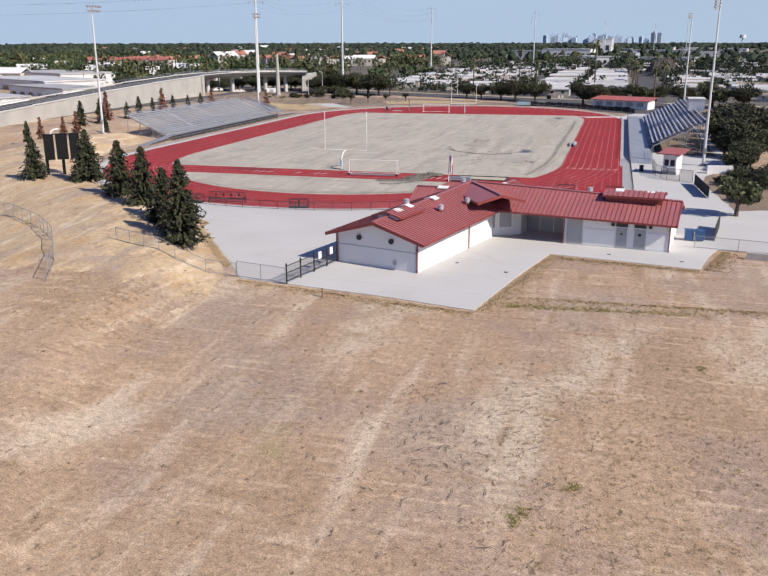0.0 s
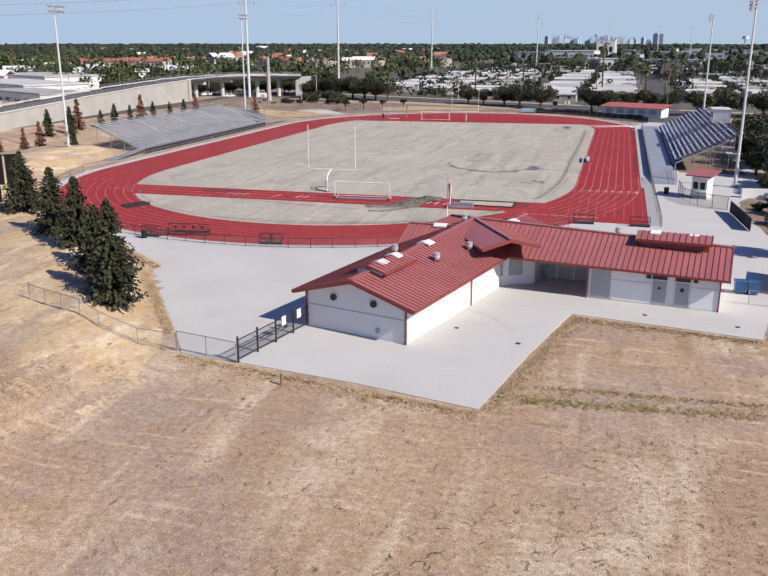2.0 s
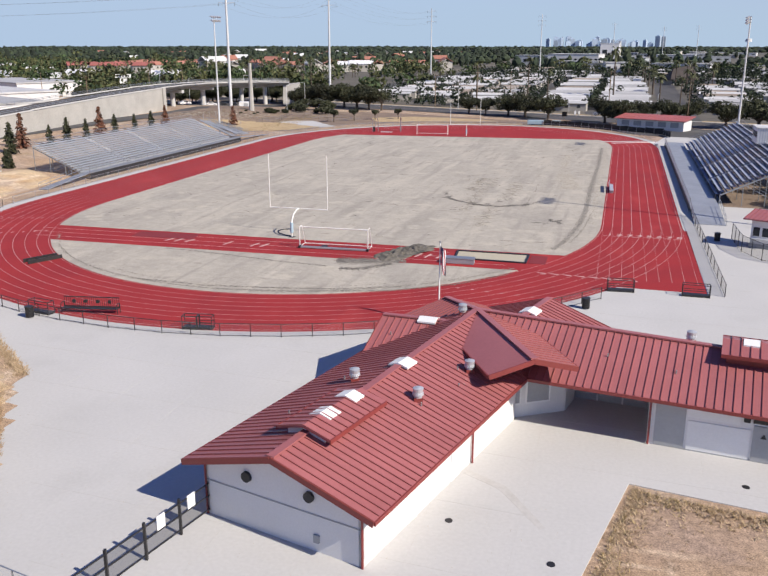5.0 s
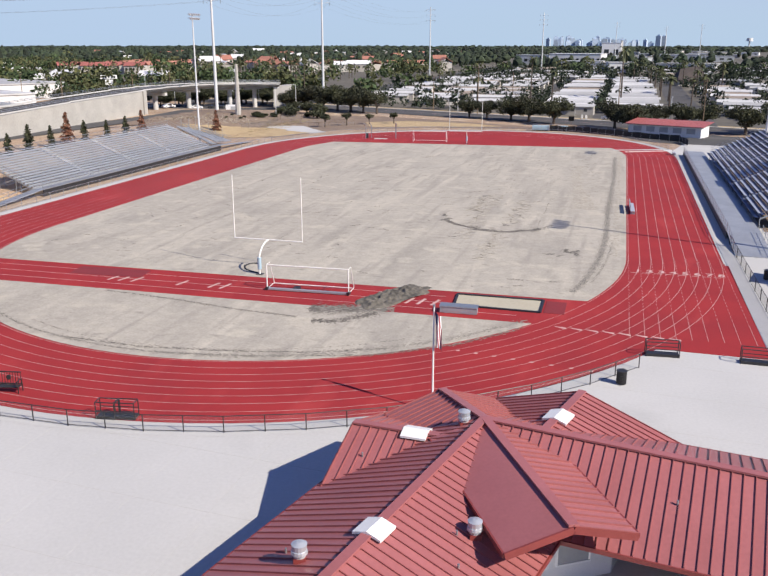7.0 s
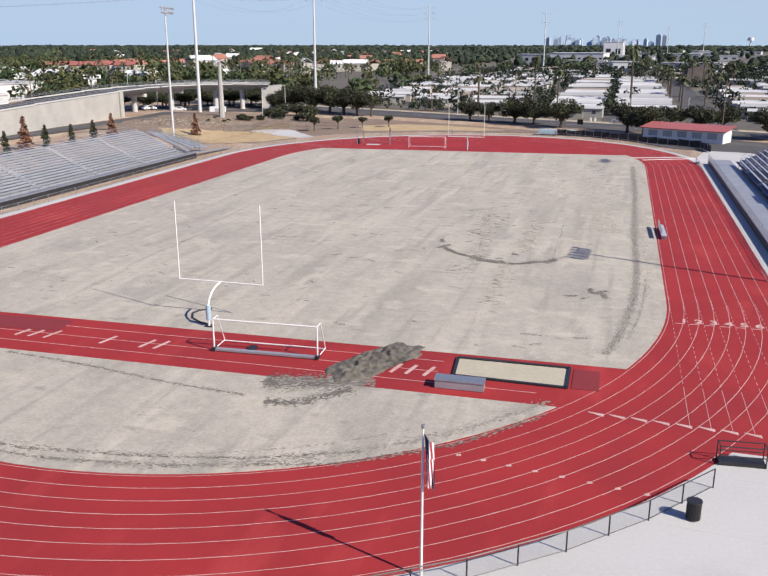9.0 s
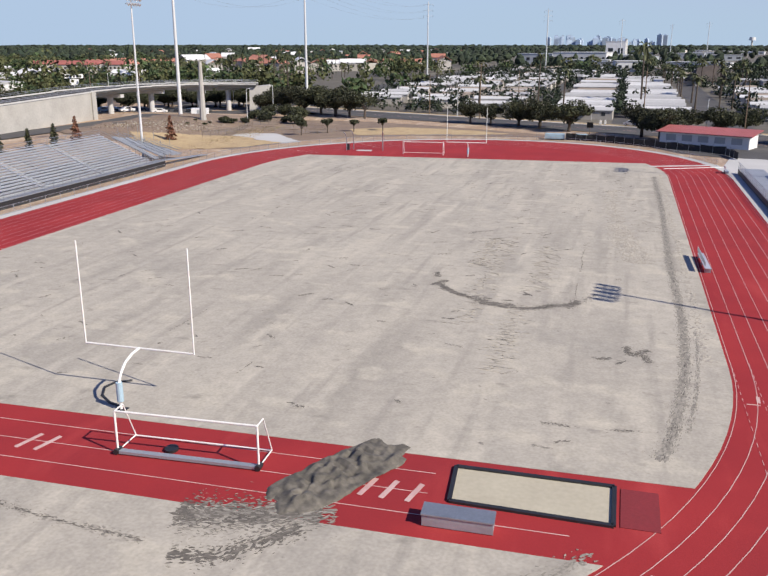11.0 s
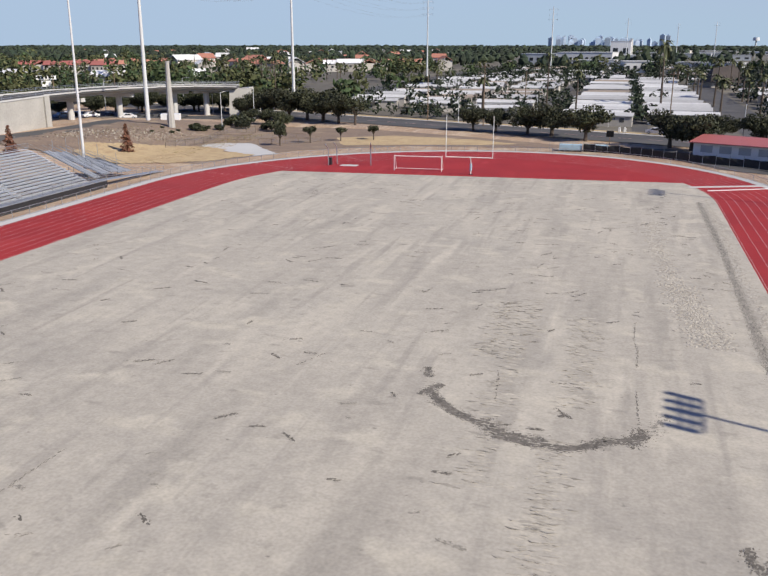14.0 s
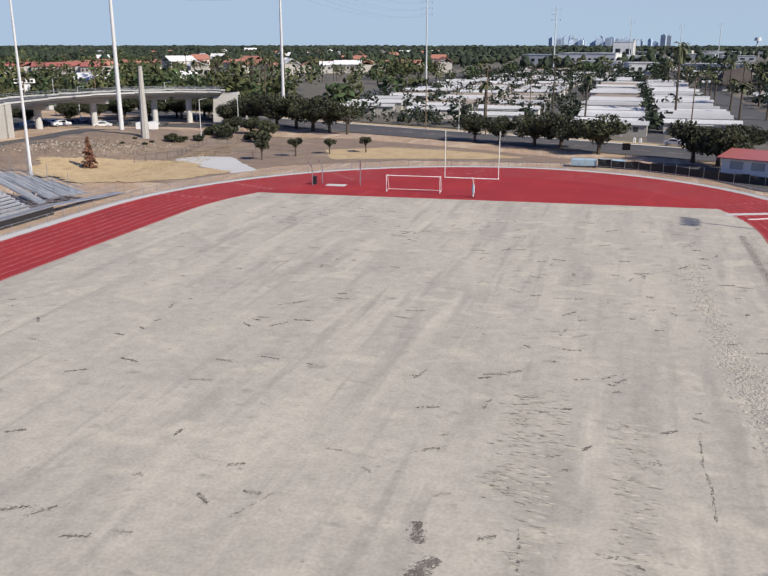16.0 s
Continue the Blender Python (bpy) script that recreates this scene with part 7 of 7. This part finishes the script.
def mobile_home(x, y, r, L, Wd, roof, label):
    h = thing("mobile_home", label, "mobile home", "mobile homes", at=spot(x, y, 0, 0, 0, r))
    part("wall", Build().box((0, 0, 0.0), (L, Wd, 2.7)), M["house_wall"], h)
    k = Build()
    e = 0.35
    for s in (-1, 1):
        k.hexa([(-L / 2 - e, 0, 3.35), (L / 2 + e, 0, 3.35), (L / 2 + e, s * (Wd / 2 + e), 2.65), (-L / 2 - e, s * (Wd / 2 + e), 2.65),
                (-L / 2 - e, 0, 3.5), (L / 2 + e, 0, 3.5), (L / 2 + e, s * (Wd / 2 + e), 2.8), (-L / 2 - e, s * (Wd / 2 + e), 2.8)])
    part("roof", k, roof, h)
    for i in range(4):
        u = -L / 2 + L * (i + 0.6) / 4.2
        part("window", Build().box((u, -Wd / 2 - 0.02, 1.2), (1.1, 0.06, 1.0)), M["glass"], h)
    part("awning", Build().box((-L * 0.1, -Wd / 2 - 0.95, 2.35), (L * 0.5, 1.7, 0.1)), M["white_roof"], h)
    for u in (-0.38, 0.18):
        part("awning_post", Build().box((L * u, -Wd / 2 - 1.7, 0), (0.1, 0.1, 2.35)), M["trim_white"], h)
    return h


HOME = "white-roofed mobile home with a metal awning"
homes = [mobile_home(16.8, 196, 0, 17.5, 5.4, M["white_roof"], HOME), mobile_home(38.6, 204, 0, 17.5, 5.6, M["white_roof"], HOME), mobile_home(-14, 212, 8, 14.5, 6.4, M["white_roof"], HOME)]
tan = surf("tan_shingle_roof", (0.30, 0.25, 0.20), (0.26, 0.215, 0.175), 0.3, 0.9, 2, 0.1, per_object=0.2)
homes.append(mobile_home(-13, 238, -4, 15, 6.5, tan, "tan-roofed mobile home with a metal awning"))
for k in range(21):
    y = 206 + k * 10.0
    # columns of homes with their lanes, a few lots empty
    for x, which, dy, slew in ((16.8, (0, 0, 0, 3), 0, 0), (38.6, (1, 1, 1, 0), 8, 0), (-14, (0, 1, 2, 3), 16, 4), (-36 - 0.1 * k, (0, 2, 2, 3), 20, 6), (-58 - 0.2 * k, (0, 1, 2, 3), 26, 8),
                               (77 + 0.1 * k, (0, 1, 2, 3), -22, -3), (101 + 0.1 * k, (0, 2, 3), -26, -3), (125 + 0.1 * k, (0, 1, 3), -30, -3)):
        if rnd.random() < (0.06 if 0 < x < 50 else 0.2) or abs(x + 60) < 12 and k > 17 or x > 70 and 372 < y + dy < 440:
            continue
        c = copy_thing(homes[rnd.choice(which)], spot(x + rnd.uniform(-1.2, 1.2), y + dy + rnd.uniform(-1.2, 1.2), 0, 0, 0, slew + rnd.uniform(-3, 3)))
        c.scale = (UNIT, UNIT, UNIT * rnd.uniform(0.85, 1.15))

for i in range(90):
    y = rnd.uniform(400, 700)
    copy_thing(homes[rnd.choice((0, 1, 2, 2, 3))], spot(rnd.uniform(-66, 0.22 * y + 40), y, 0, 0, 0, rnd.choice((0, 0, 90)) + rnd.uniform(-6, 6)))

# steep-roofed hall among the homes
hall = thing("community_hall", "brown shingled hall with a steep pointed roof", "building", at=spot(70, 405, 0, 0, 0, 20))
k = Build()
k.v = [(-9, -7, 2.5), (9, -7, 2.5), (9, 7, 2.5), (-9, 7, 2.5), (-5, 0, 9), (6, 0, 11)]
k.f = [(0, 1, 5, 4), (1, 2, 5), (2, 3, 4, 5), (3, 0, 4), (3, 2, 1, 0)]
part("roof", k, surf("brown_shingle", (0.075, 0.06, 0.055), (0.055, 0.045, 0.04), 0.4, 0.9, 2, 0.15), hall)
part("wall", Build().box((0, 0, 0), (15, 11, 2.5)), M["house_wall"], hall)


def big_building(name, x, y, r, L, Wd, H, wall, roof, label, bays=0):
    h = thing(name, label, "building", "far buildings", at=spot(x, y, 0, 0, 0, r))
    part("wall", Build().box((0, 0, 0), (L, Wd, H)), wall, h)
    part("roof", Build().box((0, 0, H), (L + 0.8, Wd + 0.8, 0.5)), roof, h)
    for i in range(bays):
        u = -L / 2 + L * (i + 0.5) / bays
        part("window", Build().box((u, -Wd / 2 - 0.05, H * 0.35), (L / bays * 0.5, 0.12, H * 0.3)), M["glass"], h)
    return h


white_wall = surf("white_panel_wall", (0.70, 0.70, 0.70), (0.62, 0.62, 0.62), 0.05, 0.8, 0.6, 0.06, per_object=0.1)
grey_wall = surf("grey_panel_wall", (0.40, 0.42, 0.44), (0.36, 0.38, 0.40), 0.05, 0.8, 0.6, 0.06, per_object=0.1)
big_building("warehouse", -15, 800, -4, 54, 40, 12.5, white_wall, M["white_roof"], "large white warehouse with a flat roof", 10)
big_building("warehouse", -66, 840, -4, 38, 30, 10.5, grey_wall, grey_wall, "grey warehouse beside a large white one", 5)
big_building("warehouse", -6, 700, -4, 40, 26, 7, white_wall, M["white_roof"], "white warehouse with a flat roof", 6)
big_building("silo_block", 15, 1080, 0, 26, 20, 24, white_wall, white_wall, "pale industrial block with a stack", 2)
stack = thing("chimney", "pale industrial chimney stack", "chimney", at=spot(28, 1080, 0))
part("shaft", Build().tube((0, 0, 0), (0, 0, 27), 2.4, 12, 1.8), M["concrete"], stack)
part("rim", Build().tube((0, 0, 27), (0, 0, 27.8), 2.1, 12), M["galv"], stack)
for i in range(26):
    x, y = rnd.uniform(-60, 420), 640 + 1400 * (i / 26) ** 1.3 + rnd.uniform(-40, 40)
    big_building("warehouse", x, y, rnd.uniform(-10, 10), rnd.uniform(18, 60), rnd.uniform(14, 40), rnd.uniform(4, 8), rnd.choice((white_wall, grey_wall, M["house_wall"])), rnd.choice((M["white_roof"], M["white_roof"], grey_wall)), "low commercial building with a pale flat roof", 4)
for x, y, L, Wd, H in ((-195, 150, 60, 26, 6), (-160, 118, 42, 16, 5), (-255, 160, 50, 24, 6.5), (-240, 215, 60, 30, 6), (-150, 70, 36, 18, 5)):
    big_building("warehouse", x, y, -22, L, Wd, H, white_wall, M["white_roof"], "white flat-roofed commercial building by the ramp", 6)


def gable_house(name, x, y, r, L, Wd, H, roof, label):
    h = thing(name, label, "house", "far houses", at=spot(x, y, 0, 0, 0, r))
    part("wall", Build().box((0, 0, 0), (L, Wd, H)), M["house_wall"], h)
    k = Build()
    rise = Wd * 0.22
    for s in (-1, 1):
        k.hexa([(-L / 2 - 0.6, 0, H + rise), (L / 2 + 0.6, 0, H + rise), (L / 2 + 0.6, s * (Wd / 2 + 0.6), H - 0.2), (-L / 2 - 0.6, s * (Wd / 2 + 0.6), H - 0.2),
                (-L / 2 - 0.6, 0, H + rise + 0.3), (L / 2 + 0.6, 0, H + rise + 0.3), (L / 2 + 0.6, s * (Wd / 2 + 0.6), H + 0.1), (-L / 2 - 0.6, s * (Wd / 2 + 0.6), H + 0.1)])
    part("roof", k, roof, h)
    for i in range(5):
        u = -L / 2 + L * (i + 0.5) / 5
        part("window", Build().box((u, -Wd / 2 - 0.04, H * 0.5), (L / 12, 0.1, H * 0.25)), M["glass"], h)
    return h


hs = [gable_house("house", -366, 462, 40, 15, 11, 6.5, M["red_roof_far"], "pale house block with a red tiled roof"),
      gable_house("house", -300, 600, 30, 16, 11, 6, M["tile_roof"], "pale house block with an orange tiled roof"),
      gable_house("house", -250, 250, 20, 16, 11, 6, white_wall, "white gabled house between trees")]
for x, y, r in ((-384, 450, 110), (-372, 446, 20), (-360, 453, 30), (-349, 459, 120), (-338, 455, 15), (-396, 446, 40)):
    copy_thing(hs[0], spot(x, y, 0, 0, 0, r))
for i in range(34):
    copy_thing(hs[1], spot(-150 - i * 8.5 + rnd.uniform(-8, 8), 600 + rnd.uniform(-60, 60) - i * 2, 0, 0, 0, rnd.uniform(0, 180)))
for x, y, r in ((-262, 205, 10), (-300, 262, 40), (-275, 300, -10), (-330, 330, 20), (-215, 300, 10), (-190, 330, 50), (-420, 405, 30), (-440, 420, 80), (-410, 390, 10)):
    copy_thing(hs[2], spot(x, y, 0, 0, 0, r))
for i in range(46):
    y = rnd.uniform(480, 1500)
    c = copy_thing(hs[rnd.choice((1, 2, 2))], spot(rnd.uniform(-0.8 * y, -0.16 * y), y, 0, 0, 0, rnd.uniform(0, 180)))
    c.scale = (UNIT * rnd.uniform(0.8, 1.6), UNIT, UNIT * rnd.uniform(0.9, 1.6))
sign = thing("roadside_sign", "white roadside sign on a single post", "sign", at=spot(-200, 240, 0, 0, 0, 40))
part("post", Build().tube((0, 0, 0), (0, 0, 5), 0.35, 8), M["steel_white"], sign)
part("upper_board", Build().box((0, 0, 7.0), (7.5, 0.5, 1.6)), M["trim_white"], sign)
part("lower_board", Build().box((0, 0, 4.2), (3.6, 0.5, 2.4)), M["trim_white"], sign)
for i in range(5):
    part("letter_bar", Build().box((-2.6 + i * 1.3, -0.3, 7.4), (0.8, 0.08, 0.8)), M["dark"], sign)

# ---------- palms ----------
def palm(h, seed, at, label="tall thin palm with a ragged crown"):
    r = random.Random(seed)
    p = thing("palm_tree", label, "palm tree", "palms", at=at)
    raw_part("trunk", Build().tube((0, 0, -0.3), (0.2, 0.1, h), 0.28, 6, 0.17, False), M["bark"], p)
    b = Build()
    for i in range(30):
        a, up = r.uniform(0, 6.28), r.uniform(-0.9, 1.0)
        prev, wdt = Vector((0.2, 0.1, h)), 0.42
        for j in range(3):
            d = Vector((math.cos(a), math.sin(a), up - 0.55 * j)).normalized() * 0.8
            s = Vector((-math.sin(a), math.cos(a), 0)) * wdt
            nx = prev + d
            k = len(b.v)
            b.v += [tuple(prev - s), tuple(prev + s), tuple(nx + s * 0.7 - Vector((0, 0, 0.1))), tuple(nx - s * 0.7 - Vector((0, 0, 0.1)))]
            b.f.append((k, k + 1, k + 2, k + 3))
            prev, wdt = nx, wdt * 0.7
    raw_part("crown", b, M["palm"], p)
    return p


palms = [palm(13, 1, spot(10, 212, 0)), palm(17, 2, spot(-2, 250, 0)), palm(9.5, 3, spot(60, 246, 0))]
for i in range(64):
    y = rnd.uniform(235, 470)
    x = -96 - (y - 235) * 0.18 - rnd.uniform(0, 120)
    c = copy_thing(palms[rnd.randrange(3)], spot(x, y, 0, 0, 0, rnd.uniform(0, 360)))
    c.scale = (UNIT, UNIT, UNIT * rnd.uniform(0.75, 1.1))
for x, y, s in ((51.6, 238, 1), (52.9, 270, 1), (51, 300, .9), (52, 325, 1), (52.5, 349, 1), (51, 372, .9), (48.3, 396, 1), (64, 246, 1.1), (66, 300, 1.1), (34, 232, 2.0), (-16, 205, 1.1), (50, 420, 1), (66, 384, 1.3), (72, 388, 1.3), (76, 392, 1.2), (82, 350, 1.0), (-150, 260, 1), (-170, 230, .9), (-215, 235, .9), (-225, 228, .9), (-236, 240, 1.0), (-60, 330, 1), (90, 420, 1.2), (40, 400, 1.3), (70, 450, 1.2)):
    c = copy_thing(palms[2], spot(x, y, 0, 0, 0, rnd.uniform(0, 360)))
    c.scale = (1.2, 1.2, s)

# ---------- trees between the homes, woods to the horizon ----------
def far_crowns(name, spots, label, mat):
    """Many far tree crowns of uneven outline in one sheet of stuff."""
    r = random.Random(len(spots))
    b = Build()
    for x, y, w, h in spots:
        rings, seg = 4, 7
        k = len(b.v)
        o = r.uniform(0, 100)
        for j in range(rings):
            v = (j + 0.15) / (rings - 0.3)
            rad = w / 2 * math.sin(math.pi * min(0.97, 0.14 + 0.82 * v)) ** 0.7
            for i in range(seg):
                a = 2 * math.pi * (i + 0.5 * (j % 2)) / seg
                q = rad * (1 + r.uniform(-0.3, 0.3))
                b.v.append((x + q * math.cos(a), y + q * math.sin(a), h * (0.12 + 0.86 * v) + r.uniform(-0.07, 0.07) * h))
        b.v.append((x, y, h))
        for j in range(rings - 1):
            for i in range(seg):
                p, q = k + j * seg + i, k + j * seg + (i + 1) % seg
                b.f += [(p, q, q + seg), (p, q + seg, p + seg)]
        t = k + rings * seg
        b.f += [(t - seg + i, t - seg + (i + 1) % seg, t) for i in range(seg)]
    ob = sheet(name, b.mesh(name, mat))
    return tagged(ob, label, "woods", kind="stuff")


def leafy_crowns(name, spots, label, mat, seed):
    """Far crowns made of loose leaf clumps, in one sheet of stuff."""
    r = random.Random(seed)
    b = Build()
    for x, y, w, h in spots:
        n = int(38 + 26 * r.random())
        for i in range(n):
            d = Vector((r.gauss(0, 1), r.gauss(0, 1), r.gauss(0, 1)))
            d = d.normalized() * r.uniform(0.45, 1.05)
            leaf_quad(b, (x + d.x * w / 2, y + d.y * w / 2, h * 0.56 + d.z * h * 0.42), w * 0.13, r, 0.7)
    return tagged(sheet(name, b.mesh(name, mat)), label, "woods", kind="stuff")


spots = []
for i in range(620):
    spots.append((rnd.uniform(-75, 150), rnd.uniform(202, 520), rnd.uniform(2.5, 6.5), rnd.uniform(3, 7)))
spots = [s for s in spots if not (7 < s[0] < 26 or 29 < s[0] < 64) or rnd.random() < 0.12]
spots = [s for s in spots if not 50 < s[0] < 64]
spots += [(27.6 + rnd.uniform(-1.5, 1.5), 200 + i * 8.5, rnd.uniform(3.5, 6), rnd.uniform(4, 7.5)) for i in range(36) if rnd.random() < 0.75]
spots += [(-115 + i * 5.2 + 30, 219 - i * 1.7 + rnd.uniform(-1, 1), rnd.uniform(3, 5), rnd.uniform(2.5, 4.5)) for i in range(14)]
for i in range(420):
    y = rnd.uniform(395, 760)
    spots.append((rnd.uniform(-70, 0.24 * y + 40), y, rnd.uniform(4, 8), rnd.uniform(4, 8.5)))
leafy_crowns("park_trees", spots, "dark green trees between the mobile homes", M["leaf_far"], 3)


SIGHT = [(math.atan2(hx - 30, hy + 50), math.hypot(hx - 30, hy + 50)) for hx, hy in ((-384, 446), (-362, 446), (-340, 450), (-350, 600), (-320, 600), (-300, 560), (-240, 545), (-190, 560), (-262, 205), (-300, 262), (-275, 300))]
spots = []
for i in range(8500):
    u = rnd.random()
    y = 240 + 3900 * u ** 1.9
    lo, hi = -1.15 * (y + 60), 0.30 * y + 60
    x = rnd.uniform(lo, hi)
    dist, ang = math.hypot(x - 30, y + 50), math.atan2(x - 30, y + 50)
    if any(abs(ang - ha) < 0.045 and 0.55 * hd < dist < hd + 12 for ha, hd in SIGHT) and rnd.random() < 0.85:
        continue
    if abs(x + 91) < 13 and y < 900:
        continue
    if x > -70 and y < 560:
        continue
    if x > -120 and y < 1700 and rnd.random() < 0.5:
        continue
    if x > 0.02 * y and rnd.random() < 0.5:
        continue
    w = rnd.uniform(5.5, 11) * (1 + y / 2500)
    spots.append((x, y, w, rnd.uniform(6.5, 13.5) * (1 if rnd.random() < 0.97 else 1.5)))
for i in range(260):
    y = rnd.uniform(196, 330)
    x = rnd.uniform(-1.1 * y, -118)
    if x < -165 or y > 240:
        spots.append((x, y, rnd.uniform(5, 9), rnd.uniform(4.5, 8.5)))
near_spots = [q for q in spots if q[1] < 620]
garden = surf("garden_leaves", (0.022, 0.042, 0.017), (0.060, 0.088, 0.030), 0.02, 0.9, 0.7, 0.4, per_island=0.45)
olive = surf("olive_leaves", (0.045, 0.054, 0.020), (0.105, 0.108, 0.040), 0.02, 0.9, 0.7, 0.4, per_island=0.45)
leafy_crowns("near_woods", near_spots[::2], "green garden trees beyond the overpass", garden, 5)
leafy_crowns("olive_woods", near_spots[1::2], "olive-green garden trees beyond the overpass", olive, 6)
spots = [(x, y, w * 0.8, h) for x, y, w, h in spots if y >= 620]
for i in range(2600):
    y = rnd.uniform(2300, 4300)
    spots.append((rnd.uniform(-0.95 * y, 0.36 * y), y, rnd.uniform(18, 40), rnd.uniform(11, 16.5) + (rnd.random() < 0.05) * 4))
far_crowns("far_woods", spots, "dark green woods reaching to the horizon", M["leaf_far"])
urban = surf("urban_ground", (0.13, 0.115, 0.09), (0.09, 0.085, 0.07), 0.02, 0.95, 0.3, 0.3, spots=(0.19, 0.17, 0.13), spot_scale=0.015)
patch("far_ground", [(-3800, 4550), (-900, 330), (-300, 262), (-150, 228), (-90, 213), (-40, 197), (10, 181), (60, 166), (160, 137), (420, 70), (1300, 400), (2400, 4550)], 0.0, urban, "dark mixed ground of town and gardens", "ground", 9, 60)

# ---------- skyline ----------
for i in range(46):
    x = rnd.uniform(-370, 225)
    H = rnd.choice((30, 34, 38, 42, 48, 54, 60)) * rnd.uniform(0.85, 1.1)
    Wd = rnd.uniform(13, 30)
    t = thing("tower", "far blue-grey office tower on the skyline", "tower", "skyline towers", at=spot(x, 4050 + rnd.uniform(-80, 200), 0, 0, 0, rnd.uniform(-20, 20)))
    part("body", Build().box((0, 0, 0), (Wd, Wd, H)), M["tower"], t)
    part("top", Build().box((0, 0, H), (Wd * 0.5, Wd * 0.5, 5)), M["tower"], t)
wt = thing("water_tower", "pale water tower on the skyline", "water tower", at=spot(505, 3300, 0))
part("tank", Build().tube((0, 0, 34), (0, 0, 46), 13, 14, 11), M["steel_white"], wt)
part("stem", Build().tube((0, 0, 0), (0, 0, 34), 3, 8), M["steel_white"], wt)

# pale utility pedestals on the verge, and a small black sign
for x in (22.6, 23.9):
    u = thing("utility_pedestal", "pale utility pipe pedestal on the grass verge", "utility pedestal", "utility pedestals", at=spot(x, 180.2, 0.03))
    part("pipe", Build().pipe([(-0.15, 0, 0), (-0.15, 0, 1.0), (0, 0, 1.2), (0.15, 0, 1.0), (0.15, 0, 0)], 0.16, 8), M["trim_white"], u)
    part("base", Build().box((0, 0, 0), (0.7, 0.5, 0.15)), M["old_concrete"], u)
sg = thing("road_sign", "small black square sign on a post by the road", "sign", at=spot(20.8, 156.6, 0))
part("post", Build().box((0, 0, 0), (0.12, 0.1, 1.6)), M["wood"], sg)
part("board", Build().box((0, 0, 1.5), (1.5, 0.1, 1.3)), M["panel_black"], sg)
